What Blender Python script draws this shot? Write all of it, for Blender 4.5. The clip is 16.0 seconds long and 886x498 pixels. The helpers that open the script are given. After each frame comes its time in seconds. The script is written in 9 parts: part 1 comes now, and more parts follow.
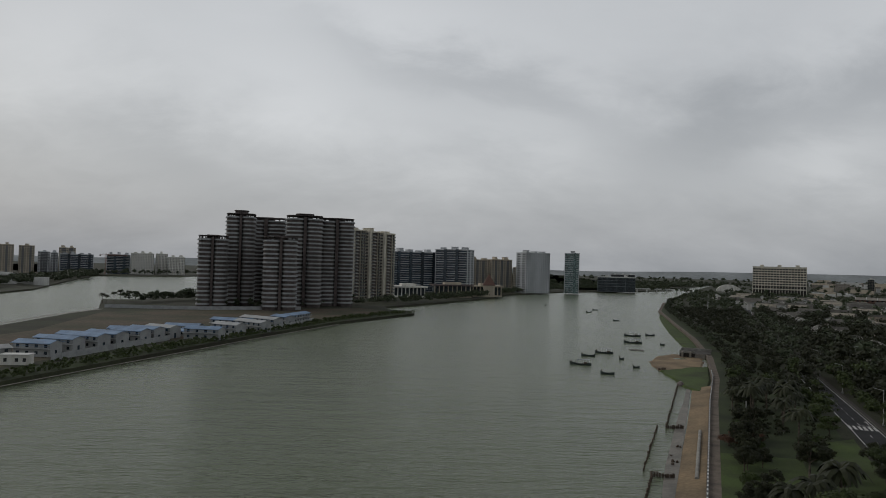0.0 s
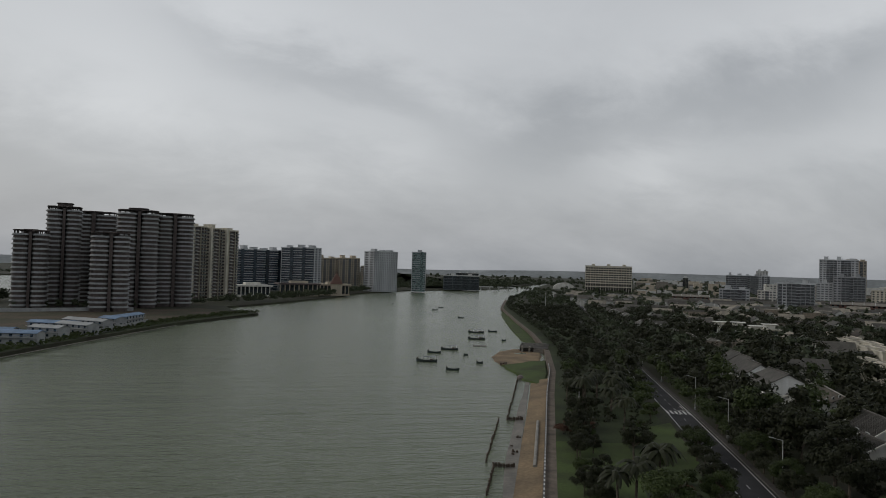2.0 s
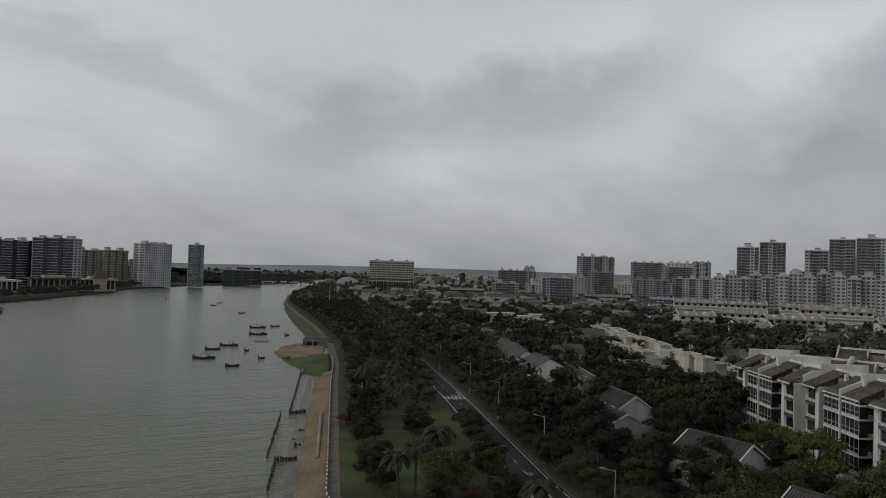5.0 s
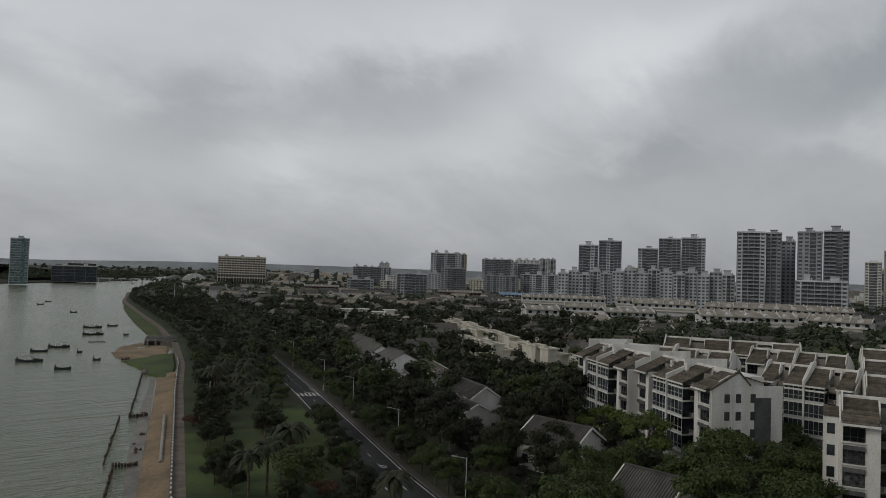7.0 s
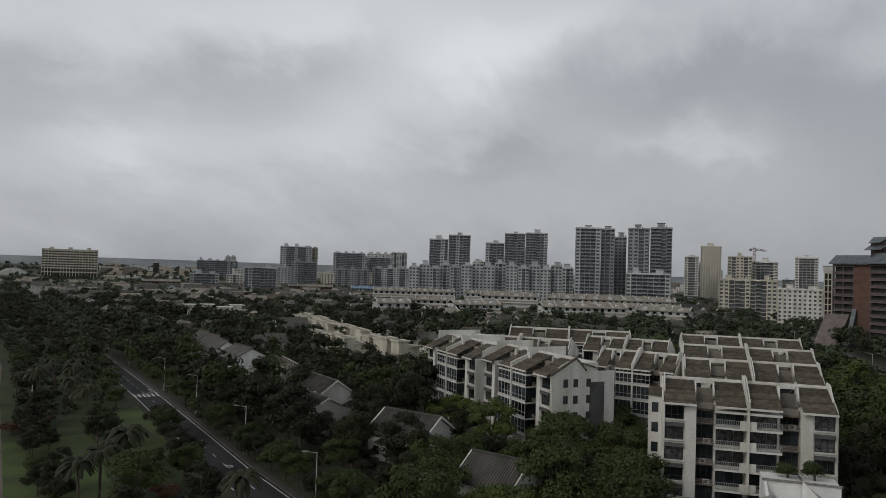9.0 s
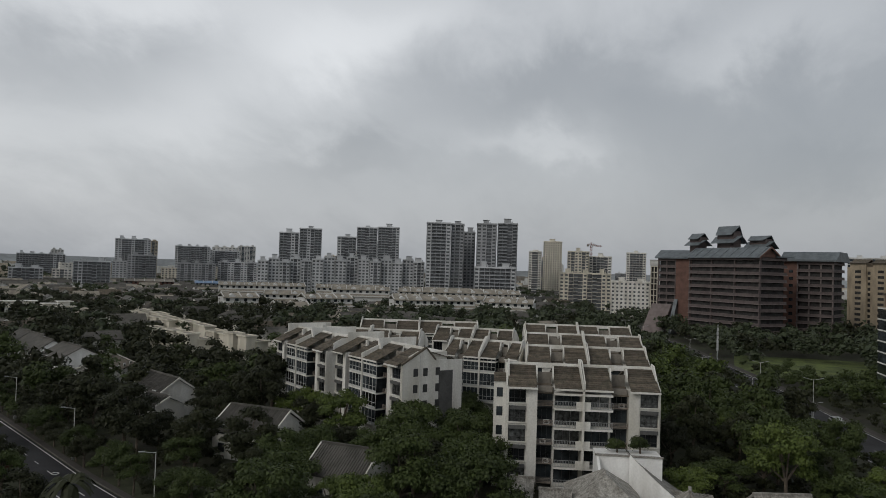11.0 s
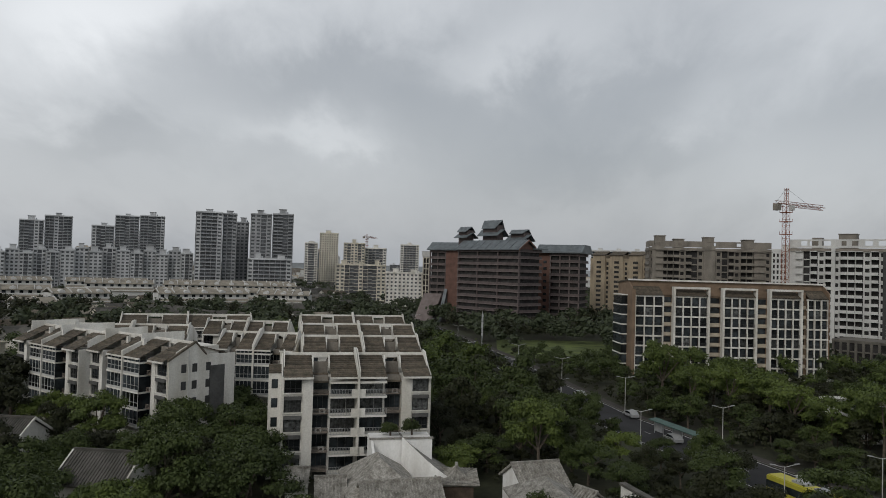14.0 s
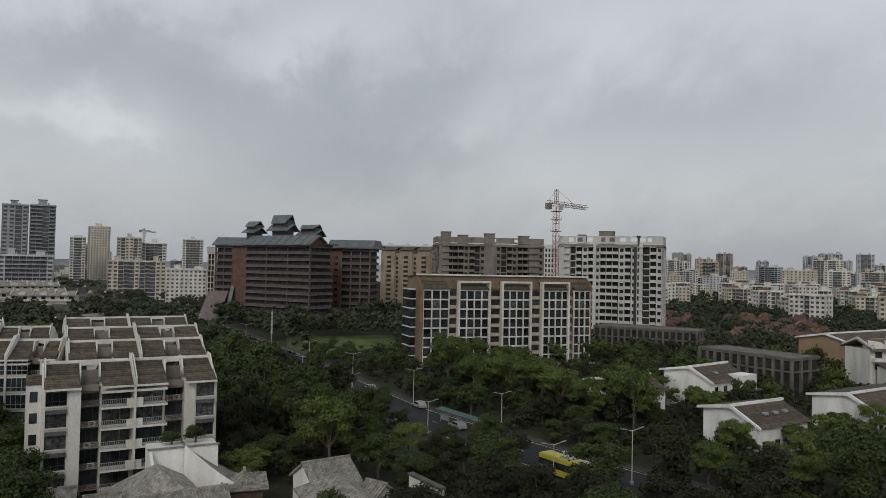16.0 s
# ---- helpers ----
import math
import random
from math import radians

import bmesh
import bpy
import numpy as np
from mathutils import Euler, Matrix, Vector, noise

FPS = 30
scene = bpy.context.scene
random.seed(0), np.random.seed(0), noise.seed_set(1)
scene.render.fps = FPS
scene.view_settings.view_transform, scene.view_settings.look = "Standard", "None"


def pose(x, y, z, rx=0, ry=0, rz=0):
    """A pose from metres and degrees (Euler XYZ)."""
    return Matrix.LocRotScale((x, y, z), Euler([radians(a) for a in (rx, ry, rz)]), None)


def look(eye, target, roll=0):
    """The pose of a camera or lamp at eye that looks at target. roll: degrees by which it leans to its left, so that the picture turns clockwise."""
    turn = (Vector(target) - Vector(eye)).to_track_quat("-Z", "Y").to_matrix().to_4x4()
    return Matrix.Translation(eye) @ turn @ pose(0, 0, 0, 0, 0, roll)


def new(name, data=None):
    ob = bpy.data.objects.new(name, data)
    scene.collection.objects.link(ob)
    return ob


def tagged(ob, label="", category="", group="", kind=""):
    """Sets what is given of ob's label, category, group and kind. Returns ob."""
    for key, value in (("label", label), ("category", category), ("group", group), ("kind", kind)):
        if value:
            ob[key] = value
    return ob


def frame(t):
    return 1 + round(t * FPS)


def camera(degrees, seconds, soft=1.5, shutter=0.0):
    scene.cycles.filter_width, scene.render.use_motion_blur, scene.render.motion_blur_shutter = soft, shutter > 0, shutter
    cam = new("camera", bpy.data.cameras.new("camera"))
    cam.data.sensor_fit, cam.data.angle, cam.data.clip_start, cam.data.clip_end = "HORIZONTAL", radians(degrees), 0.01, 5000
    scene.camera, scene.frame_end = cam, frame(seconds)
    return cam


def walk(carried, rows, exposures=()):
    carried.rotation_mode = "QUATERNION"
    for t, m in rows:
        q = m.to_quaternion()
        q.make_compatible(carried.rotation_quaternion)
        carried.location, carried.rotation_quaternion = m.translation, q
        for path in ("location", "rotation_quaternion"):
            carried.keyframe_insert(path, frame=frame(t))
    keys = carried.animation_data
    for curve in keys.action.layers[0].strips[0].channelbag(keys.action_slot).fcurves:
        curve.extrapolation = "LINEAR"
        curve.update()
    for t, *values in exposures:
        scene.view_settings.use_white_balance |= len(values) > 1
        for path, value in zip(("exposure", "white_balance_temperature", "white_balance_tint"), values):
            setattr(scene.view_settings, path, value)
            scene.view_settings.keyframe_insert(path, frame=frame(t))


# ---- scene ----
cam = camera(63.74, 16.0, soft=0.9)
# seconds, x, y, z, turn, tilt, lean: a hovering drone that pans to its right
ROWS = [
    (0.0, 0.84, 0.60, 33.12, 0.00, 1.38, -1.57),
    (0.5, 0.80, 0.61, 33.13, -3.04, 1.46, -1.59),
    (1.0, 0.75, 0.61, 33.14, -6.17, 1.51, -1.57),
    (1.5, 0.71, 0.60, 33.12, -9.28, 1.57, -1.57),
    (2.0, 0.68, 0.57, 33.08, -12.20, 1.61, -1.69),
    (2.5, 0.65, 0.52, 33.00, -15.13, 1.64, -1.80),
    (3.0, 0.63, 0.45, 32.88, -18.00, 1.67, -1.93),
    (3.5, 0.60, 0.40, 32.74, -20.87, 1.71, -1.98),
    (4.0, 0.57, 0.35, 32.62, -23.70, 1.73, -1.94),
    (6.5, 0.34, 0.16, 32.09, -38.10, 1.81, -1.92),
    (7.0, 0.27, 0.11, 32.01, -41.03, 1.85, -1.92),
    (7.5, 0.22, 0.13, 31.99, -44.00, 1.84, -1.91),
    (8.0, 0.17, 0.13, 31.97, -46.99, 1.82, -1.87),
    (8.5, 0.17, 0.10, 31.91, -49.95, 1.78, -1.80),
    (9.0, 0.15, 0.03, 31.84, -52.92, 1.74, -1.82),
    (11.5, -0.04, -0.22, 31.14, -67.74, 1.67, -1.76),
    (12.0, -0.15, -0.26, 31.05, -70.71, 1.66, -1.71),
    (12.5, -0.27, -0.31, 30.98, -73.70, 1.63, -1.67),
    (13.0, -0.40, -0.35, 30.97, -76.67, 1.61, -1.70),
    (13.5, -0.53, -0.37, 30.95, -79.66, 1.57, -1.66),
    (14.0, -0.65, -0.35, 30.99, -82.63, 1.55, -1.62),
    (14.5, -0.72, -0.37, 31.07, -85.61, 1.52, -1.50),
    (15.0, -0.80, -0.39, 31.18, -90.03, 1.49, -1.37),
    (15.5, -0.88, -0.41, 31.30, -94.69, 1.52, -1.23),
    (16.0, -0.97, -0.40, 31.40, -99.29, 1.52, -1.14),
]
walk(cam, [(t, pose(x, y, z, 90 + tilt, lean, turn)) for t, x, y, z, turn, tilt, lean in ROWS],
     [(0.0, -0.42), (2.0, -0.40), (4.0, -0.42), (6.5, -0.4), (8.0, -0.28), (9.5, -0.24), (11.5, -0.12), (13.5, 0.0), (16.0, 0.0)])

# ---- sky and light ----
world = bpy.data.worlds.new("overcast_sky")
scene.world = world
world.use_nodes = True
wn, wl = world.node_tree.nodes, world.node_tree.links
wn.clear()


def wnode(kind, **kw):
    n = wn.new(kind)
    for k, v in kw.items():
        n.inputs[k].default_value = v
    return n


def wmath(op, a, b=None, c=None, clamp=False):
    n = wn.new("ShaderNodeMath")
    n.operation, n.use_clamp = op, clamp
    for i, s in enumerate((a, b, c)):
        if s is None:
            continue
        if isinstance(s, (int, float)):
            n.inputs[i].default_value = s
        else:
            wl.new(s, n.inputs[i])
    return n.outputs[0]


SUN_TURN, SUN_UP = 292.0, 36.0
sky = wn.new("ShaderNodeTexSky")
sky.sky_type, sky.sun_disc = "NISHITA", False
sky.sun_elevation, sky.sun_rotation = radians(SUN_UP), radians(SUN_TURN)
sky.air_density, sky.dust_density = 1.5, 4.0
coord = wn.new("ShaderNodeTexCoord")
sep = wn.new("ShaderNodeSeparateXYZ")
wl.new(coord.outputs["Generated"], sep.inputs[0])
dx, dy, dz = sep.outputs
up = wmath("MAXIMUM", dz, 0.0)
# the cloud sheet: directions met with a flat layer, so that it flattens towards the horizon
den = wmath("ADD", up, 0.50)
px = wmath("DIVIDE", dx, den)
py = wmath("DIVIDE", dy, den)
flat = wn.new("ShaderNodeCombineXYZ")
wl.new(px, flat.inputs[0])
wl.new(py, flat.inputs[1])


def wnoise(scale, detail, rough, distort=0.0, shift=(0, 0, 0), squash=(1, 1, 1), turn=0.0):
    mp = wn.new("ShaderNodeMapping")
    mp.inputs["Location"].default_value = shift
    mp.inputs["Scale"].default_value = squash
    mp.inputs["Rotation"].default_value = (0, 0, radians(turn))
    wl.new(flat.outputs[0], mp.inputs[0])
    n = wnode("ShaderNodeTexNoise", Scale=scale, Detail=detail, Roughness=rough, Distortion=distort)
    wl.new(mp.outputs[0], n.inputs["Vector"])
    return n.outputs["Fac"]


broad = wnoise(1.3, 4.0, 0.45, 0.3, (3.1, 1.7, 0), (1.0, 1.1, 1), -35)
wisps = wnoise(4.2, 7.0, 0.58, 0.25, (0.4, 5.2, 2.0), (1.0, 1.5, 1.6), -12)
az = wmath("ARCTAN2", dx, dy)
el = wmath("ARCSINE", dz)
warp = wmath("MULTIPLY", wmath("SUBTRACT", broad, 0.5), 0.5)
warp2 = wmath("MULTIPLY", wmath("SUBTRACT", wisps, 0.5), 0.16)


def cloud(a, e, wa, we, lean, amount):
    """A soft bank of cloud about the bearing a and height e (degrees), brighter or darker than the sheet."""
    da = wmath("ADD", wmath("SUBTRACT", az, radians(a)), warp)
    de = wmath("ADD", wmath("SUBTRACT", el, radians(e)), warp2)
    c, s = math.cos(radians(lean)), math.sin(radians(lean))
    u = wmath("ADD", wmath("MULTIPLY", da, c), wmath("MULTIPLY", de, s))
    v = wmath("SUBTRACT", wmath("MULTIPLY", de, c), wmath("MULTIPLY", da, s))
    u = wmath("DIVIDE", u, radians(wa))
    v = wmath("DIVIDE", v, radians(we))
    r = wmath("ADD", wmath("MULTIPLY", u, u), wmath("MULTIPLY", v, v))
    return wmath("MULTIPLY", wmath("POWER", 2.718, wmath("MULTIPLY", r, -1.0)), amount)


tone = wmath("ADD", wmath("MULTIPLY", wmath("SUBTRACT", broad, 0.5), 0.17), wmath("MULTIPLY", wmath("SUBTRACT", wisps, 0.5), 0.23))
CLOUDS = [
    (8.0, 14.0, 56.0, 22.0, 0, 0.19), (95.0, 14.0, 17.0, 6.5, 10, -0.26), (66.0, 17.0, 10.0, 4.0, 10, -0.08),
    # bearing, height, half width, half height, lean (degrees), tone
    (20.5, 11.2, 10.0, 3.0, 8, -0.20), (36.0, 13.5, 9.0, 3.2, 5, -0.16), (0.0, 15.6, 8.0, 2.0, -24, -0.17),
    (-10.0, 12.0, 8.0, 4.5, -20, 0.16), (4.0, 10.0, 5.0, 2.6, -15, 0.10), (-29.0, 14.0, 10.0, 6.0, 0, 0.15),
    (-22.0, 9.0, 6.0, 3.0, 0, -0.12), (28.5, 8.8, 5.0, 2.4, 0, 0.15), (44.0, 10.5, 9.0, 4.0, 10, 0.10),
    (57.0, 16.4, 7.0, 3.5, 20, 0.17), (62.0, 8.8, 8.0, 2.2, 12, -0.16), (74.0, 15.2, 10.0, 2.4, 10, -0.19),
    (72.5, 10.7, 6.0, 1.3, 5, 0.15), (83.0, 13.6, 6.0, 2.4, 15, -0.10), (91.0, 16.6, 5.0, 2.6, 20, 0.20),
    (96.0, 9.0, 9.0, 2.2, 8, -0.13), (108.0, 18.0, 9.0, 3.0, 5, 0.12), (119.0, 12.0, 9.0, 3.0, 0, -0.10),
    (38.0, 18.5, 13.0, 3.0, 8, 0.16), (61.0, 18.5, 9.0, 3.0, 10, 0.13), (-2.0, 19.0, 9.0, 3.0, -15, 0.10), (104.0, 13.0, 7.0, 2.0, 10, 0.08),
]
for c in CLOUDS:
    tone = wmath("ADD", tone, wmath("MULTIPLY", cloud(*c), 0.95))
low = wmath("POWER", wmath("SUBTRACT", 1.0, wmath("MINIMUM", wmath("MULTIPLY", up, 5.5), 1.0)), 2.0)
tone = wmath("SUBTRACT", tone, wmath("MULTIPLY", low, 0.13))
tone = wmath("ADD", tone, wmath("MULTIPLY", wmath("MINIMUM", wmath("MULTIPLY", up, 3.0), 1.0), 0.10))
ramp = wn.new("ShaderNodeValToRGB")
wl.new(wmath("ADD", tone, 0.57, clamp=True), ramp.inputs[0])
els = ramp.color_ramp.elements
els[0].position, els[0].color = 0.0, (0.180, 0.206, 0.246, 1)
els[1].position, els[1].color = 1.0, (0.80, 0.82, 0.845, 1)
e = els.new(0.5)
e.color = (0.390, 0.410, 0.438, 1)
mixsky = wn.new("ShaderNodeMix")
mixsky.data_type = "RGBA"
mixsky.inputs["Factor"].default_value = 0.012
wl.new(ramp.outputs[0], mixsky.inputs["A"])
wl.new(sky.outputs[0], mixsky.inputs["B"])
# the unseen sky overhead is dimmed, added only to darken the land
thick = wn.new("ShaderNodeMapRange")
thick.interpolation_type = "SMOOTHSTEP"
thick.inputs["From Min"].default_value, thick.inputs["From Max"].default_value = 0.36, 0.75
thick.inputs["To Min"].default_value, thick.inputs["To Max"].default_value = 1.0, 0.58
wl.new(dz, thick.inputs["Value"])
bg = wn.new("ShaderNodeBackground")
wl.new(thick.outputs[0], bg.inputs["Strength"])
wl.new(mixsky.outputs["Result"], bg.inputs[0])
wout = wn.new("ShaderNodeOutputWorld")
wl.new(bg.outputs[0], wout.inputs[0])

sun = new("sun", bpy.data.lights.new("sun", "SUN"))
sun.data.energy, sun.data.angle, sun.data.color = 0.85, radians(22), (1.0, 0.97, 0.93)
sun.matrix_world = look((0, 0, 0), (-math.sin(radians(SUN_TURN)), -math.cos(radians(SUN_TURN)), -math.tan(radians(SUN_UP))))


# ---- materials ----
def mat(name, color, rough=0.8, vary=0.18, scale=0.6, fine=9.0, bump=0.15, metal=0.0, tint=None, island=0.0, streak=0.0, spec=0.4):
    """A worn surface: broad stains, fine grain and a little relief. tint: the colour of the stains."""
    m = bpy.data.materials.new(name)
    m.use_nodes = True
    nt = m.node_tree
    b = nt.nodes["Principled BSDF"]
    b.inputs["Roughness"].default_value, b.inputs["Metallic"].default_value = rough, metal
    b.inputs["Specular IOR Level"].default_value = spec
    tc = nt.nodes.new("ShaderNodeNewGeometry")
    n1, n2 = nt.nodes.new("ShaderNodeTexNoise"), nt.nodes.new("ShaderNodeTexNoise")
    n1.inputs["Scale"].default_value, n1.inputs["Detail"].default_value = scale, 5
    n2.inputs["Scale"].default_value, n2.inputs["Detail"].default_value = fine, 3
    if streak:
        mp = nt.nodes.new("ShaderNodeMapping")
        mp.inputs["Scale"].default_value = (1, 1, 1 - streak)
        nt.links.new(tc.outputs["Position"], mp.inputs[0])
        nt.links.new(mp.outputs[0], n1.inputs["Vector"])
    else:
        nt.links.new(tc.outputs["Position"], n1.inputs["Vector"])
    nt.links.new(tc.outputs["Position"], n2.inputs["Vector"])
    mx, mx2 = nt.nodes.new("ShaderNodeMix"), nt.nodes.new("ShaderNodeMix")
    mx.data_type = mx2.data_type = "RGBA"
    mx2.blend_type = "MULTIPLY"
    dark = tint or tuple(c * (1 - 2.2 * vary) for c in color)
    light = tuple(min(0.95, c * (1 + vary * 0.6)) for c in color)
    r = nt.nodes.new("ShaderNodeValToRGB")
    r.color_ramp.elements[0].position, r.color_ramp.elements[1].position = 0.30, 0.62
    r.color_ramp.elements[0].color, r.color_ramp.elements[1].color = (*dark, 1), (*light, 1)
    nt.links.new(n1.outputs["Fac"], r.inputs[0])
    r2 = nt.nodes.new("ShaderNodeMapRange")
    r2.inputs["From Min"].default_value, r2.inputs["From Max"].default_value = 0.25, 0.75
    r2.inputs["To Min"].default_value, r2.inputs["To Max"].default_value = 1 - vary, 1 + vary
    nt.links.new(n2.outputs["Fac"], r2.inputs["Value"])
    out = r2.outputs[0]
    if island:
        oi = nt.nodes.new("ShaderNodeObjectInfo")
        r3 = nt.nodes.new("ShaderNodeMapRange")
        r3.inputs["To Min"].default_value, r3.inputs["To Max"].default_value = 1 - island, 1 + island
        ad = nt.nodes.new("ShaderNodeMath")
        ad.inputs[1].default_value = 1.0
        gi = nt.nodes.new("ShaderNodeMath")
        ad.operation, gi.operation = "FRACT", "ADD"
        nt.links.new(oi.outputs["Random"], gi.inputs[0])
        nt.links.new(tc.outputs["Random Per Island"], gi.inputs[1])
        nt.links.new(gi.outputs[0], ad.inputs[0])
        nt.links.new(ad.outputs[0], r3.inputs["Value"])
        mu = nt.nodes.new("ShaderNodeMath")
        mu.operation = "MULTIPLY"
        nt.links.new(out, mu.inputs[0])
        nt.links.new(r3.outputs[0], mu.inputs[1])
        out = mu.outputs[0]
    mx.inputs["Factor"].default_value = 1.0
    mx2.inputs["Factor"].default_value = 1.0
    nt.links.new(r.outputs[0], mx2.inputs["A"])
    nt.links.new(out, mx2.inputs["B"])
    nt.links.new(mx2.outputs["Result"], b.inputs["Base Color"])
    if bump:
        bp = nt.nodes.new("ShaderNodeBump")
        bp.inputs["Strength"].default_value, bp.inputs["Distance"].default_value = bump, 0.05
        nt.links.new(n2.outputs["Fac"], bp.inputs["Height"])
        nt.links.new(bp.outputs[0], b.inputs["Normal"])
    return m


M = {}
M["white"] = mat("white_render", (0.665, 0.655, 0.615), 0.85, 0.12, 0.35, 4.0, 0.1, tint=(0.50, 0.48, 0.42), streak=0.75)
M["cream"] = mat("cream_render", (0.61, 0.575, 0.485), 0.85, 0.10, 0.3, 4.0, 0.1, tint=(0.42, 0.39, 0.32), streak=0.7)
M["pale"] = mat("pale_grey_render", (0.56, 0.56, 0.54), 0.85, 0.10, 0.2, 3.0, 0.1, streak=0.6)
M["grey"] = mat("cool_grey_render", (0.34, 0.35, 0.36), 0.85, 0.10, 0.25, 3.0, 0.1, streak=0.6)
M["beige"] = mat("beige_render", (0.48, 0.42, 0.33), 0.85, 0.10, 0.25, 3.0, 0.1, streak=0.6)
M["sandstone"] = mat("sandstone_render", (0.33, 0.275, 0.195), 0.85, 0.16, 0.25, 3.0, 0.1, tint=(0.22, 0.18, 0.13), streak=0.6)
M["ochre"] = mat("ochre_render", (0.29, 0.21, 0.135), 0.85, 0.10, 0.25, 3.0, 0.1, streak=0.6)
M["brick"] = mat("brown_cladding", (0.205, 0.145, 0.098), 0.8, 0.12, 0.4, 5.0, 0.2)
M["rust"] = mat("red_brown_cladding", (0.145, 0.080, 0.062), 0.75, 0.12, 0.4, 5.0, 0.2)
# dark grey of the window hoods, also painted shade for the recesses
M["hood_and_shade"] = mat("dark_grey_hood_and_recess_shade", (0.095, 0.095, 0.092), 0.8, 0.15, 0.5, 4.0, 0.1)
M["ledge"] = mat("stained_ledge", (0.235, 0.205, 0.175), 0.9, 0.22, 0.5, 4.0, 0.2, tint=(0.13, 0.11, 0.09))
M["rail_grey"] = mat("grey_balcony_rail", (0.20, 0.215, 0.225), 0.5, 0.15, 0.3, 3.0, 0.05)
# blue-grey render of the skyline blocks, lightened to include painted haze
M["cool"] = mat("cool_render_with_haze", (0.50, 0.515, 0.525), 0.85, 0.12, 0.08, 1.0, 0.05, streak=0.6)
M["umber"] = mat("dark_brown_cladding", (0.108, 0.087, 0.084), 0.75, 0.12, 0.4, 5.0, 0.2)
M["umber2"] = mat("brown_timber_band", (0.172, 0.142, 0.134), 0.7, 0.12, 0.4, 5.0, 0.2)
M["concrete"] = mat("bare_concrete", (0.225, 0.205, 0.175), 0.92, 0.16, 0.3, 4.0, 0.3, streak=0.5)
M["concrete_dark"] = mat("weathered_concrete", (0.15, 0.14, 0.12), 0.92, 0.18, 0.3, 4.0, 0.3)
# near-black on solid cores: the shade inside rooms put into the colour
M["hollow"] = mat("interior_shade", (0.035, 0.034, 0.033), 0.9, 0.3, 0.4, 2.0, 0.0)
M["glass"] = mat("window_glass", (0.030, 0.036, 0.040), 0.12, 0.35, 0.5, 0.8, 0.0, island=0.7, spec=0.30)
M["curtain"] = mat("curtained_glass", (0.095, 0.100, 0.098), 0.25, 0.4, 1.6, 3.0, 0.0, island=0.6, spec=0.5)
# far panes lighter than near glass, with haze painted into their colour
M["far_window"] = mat("hazed_far_window", (0.085, 0.092, 0.10), 0.3, 0.3, 0.2, 0.6, 0.0, spec=0.6)
M["glass_blue"] = mat("blue_tinted_glass", (0.035, 0.050, 0.065), 0.15, 0.3, 0.4, 0.8, 0.0, island=0.4, spec=0.5)
M["glass_teal"] = mat("teal_tinted_glass", (0.13, 0.19, 0.185), 0.15, 0.3, 0.4, 0.8, 0.0, island=0.4, spec=0.5)
M["tower"] = mat("dark_tower_wall", (0.088, 0.070, 0.064), 0.6, 0.2, 0.2, 1.0, 0.0)
M["tile"] = mat("grey_roof_tile", (0.088, 0.082, 0.073), 0.85, 0.22, 0.5, 8.0, 0.5, tint=(0.06, 0.058, 0.05), island=0.25)
M["tile_brown"] = mat("brown_roof_tile", (0.094, 0.077, 0.058), 0.85, 0.40, 1.1, 5.0, 0.6, tint=(0.055, 0.050, 0.036), island=0.30)
M["tile_dull"] = mat("dull_red_roof_tile", (0.118, 0.066, 0.052), 0.9, 0.35, 0.5, 6.0, 0.4, tint=(0.060, 0.044, 0.038), island=0.2)
M["tile_old"] = mat("weathered_grey_tile", (0.255, 0.245, 0.22), 0.9, 0.42, 1.3, 5.0, 0.6, tint=(0.15, 0.14, 0.12), island=0.15)
M["whitewash"] = mat("whitewashed_wall", (0.82, 0.82, 0.80), 0.9, 0.07, 0.3, 3.0, 0.1, tint=(0.62, 0.61, 0.57), streak=0.7)
M["tan_roof"] = mat("tan_flat_roof", (0.27, 0.245, 0.20), 0.9, 0.18, 0.25, 4.0, 0.2, tint=(0.17, 0.155, 0.125))
M["slate"] = mat("blue_grey_metal_roof", (0.13, 0.15, 0.16), 0.5, 0.15, 0.4, 5.0, 0.2)
M["blue_roof"] = mat("faded_blue_sheet_roof", (0.16, 0.245, 0.37), 0.55, 0.15, 0.2, 3.0, 0.1)
M["panel"] = mat("white_sheet_panel", (0.34, 0.35, 0.35), 0.6, 0.10, 0.3, 3.0, 0.05)
M["metal"] = mat("galvanised_steel", (0.42, 0.43, 0.43), 0.45, 0.1, 1.0, 6.0, 0.05, metal=0.6)
M["white_steel"] = mat("white_painted_steel", (0.48, 0.48, 0.46), 0.5, 0.06, 1.0, 6.0, 0.05)
M["crane"] = mat("orange_painted_steel", (0.27, 0.10, 0.062), 0.6, 0.12, 1.0, 6.0, 0.05)
M["dark_metal"] = mat("dark_metal", (0.045, 0.045, 0.045), 0.5, 0.15, 1.0, 6.0, 0.1)
M["asphalt"] = mat("asphalt", (0.026, 0.026, 0.028), 0.9, 0.22, 0.15, 6.0, 0.3)
M["paint"] = mat("white_road_paint", (0.62, 0.62, 0.60), 0.8, 0.2, 1.2, 6.0, 0.1)
M["paving"] = mat("paving_slabs", (0.058, 0.052, 0.046), 0.9, 0.15, 0.4, 5.0, 0.2, island=0.1)
M["path"] = mat("brown_path", (0.150, 0.122, 0.096), 0.9, 0.2, 0.4, 4.0, 0.2)
M["kerb"] = mat("pale_kerb_stone", (0.27, 0.26, 0.235), 0.9, 0.15, 0.6, 5.0, 0.2)
M["sand"] = mat("wet_sand", (0.225, 0.165, 0.098), 0.95, 0.22, 0.12, 1.6, 0.5, tint=(0.135, 0.10, 0.064))
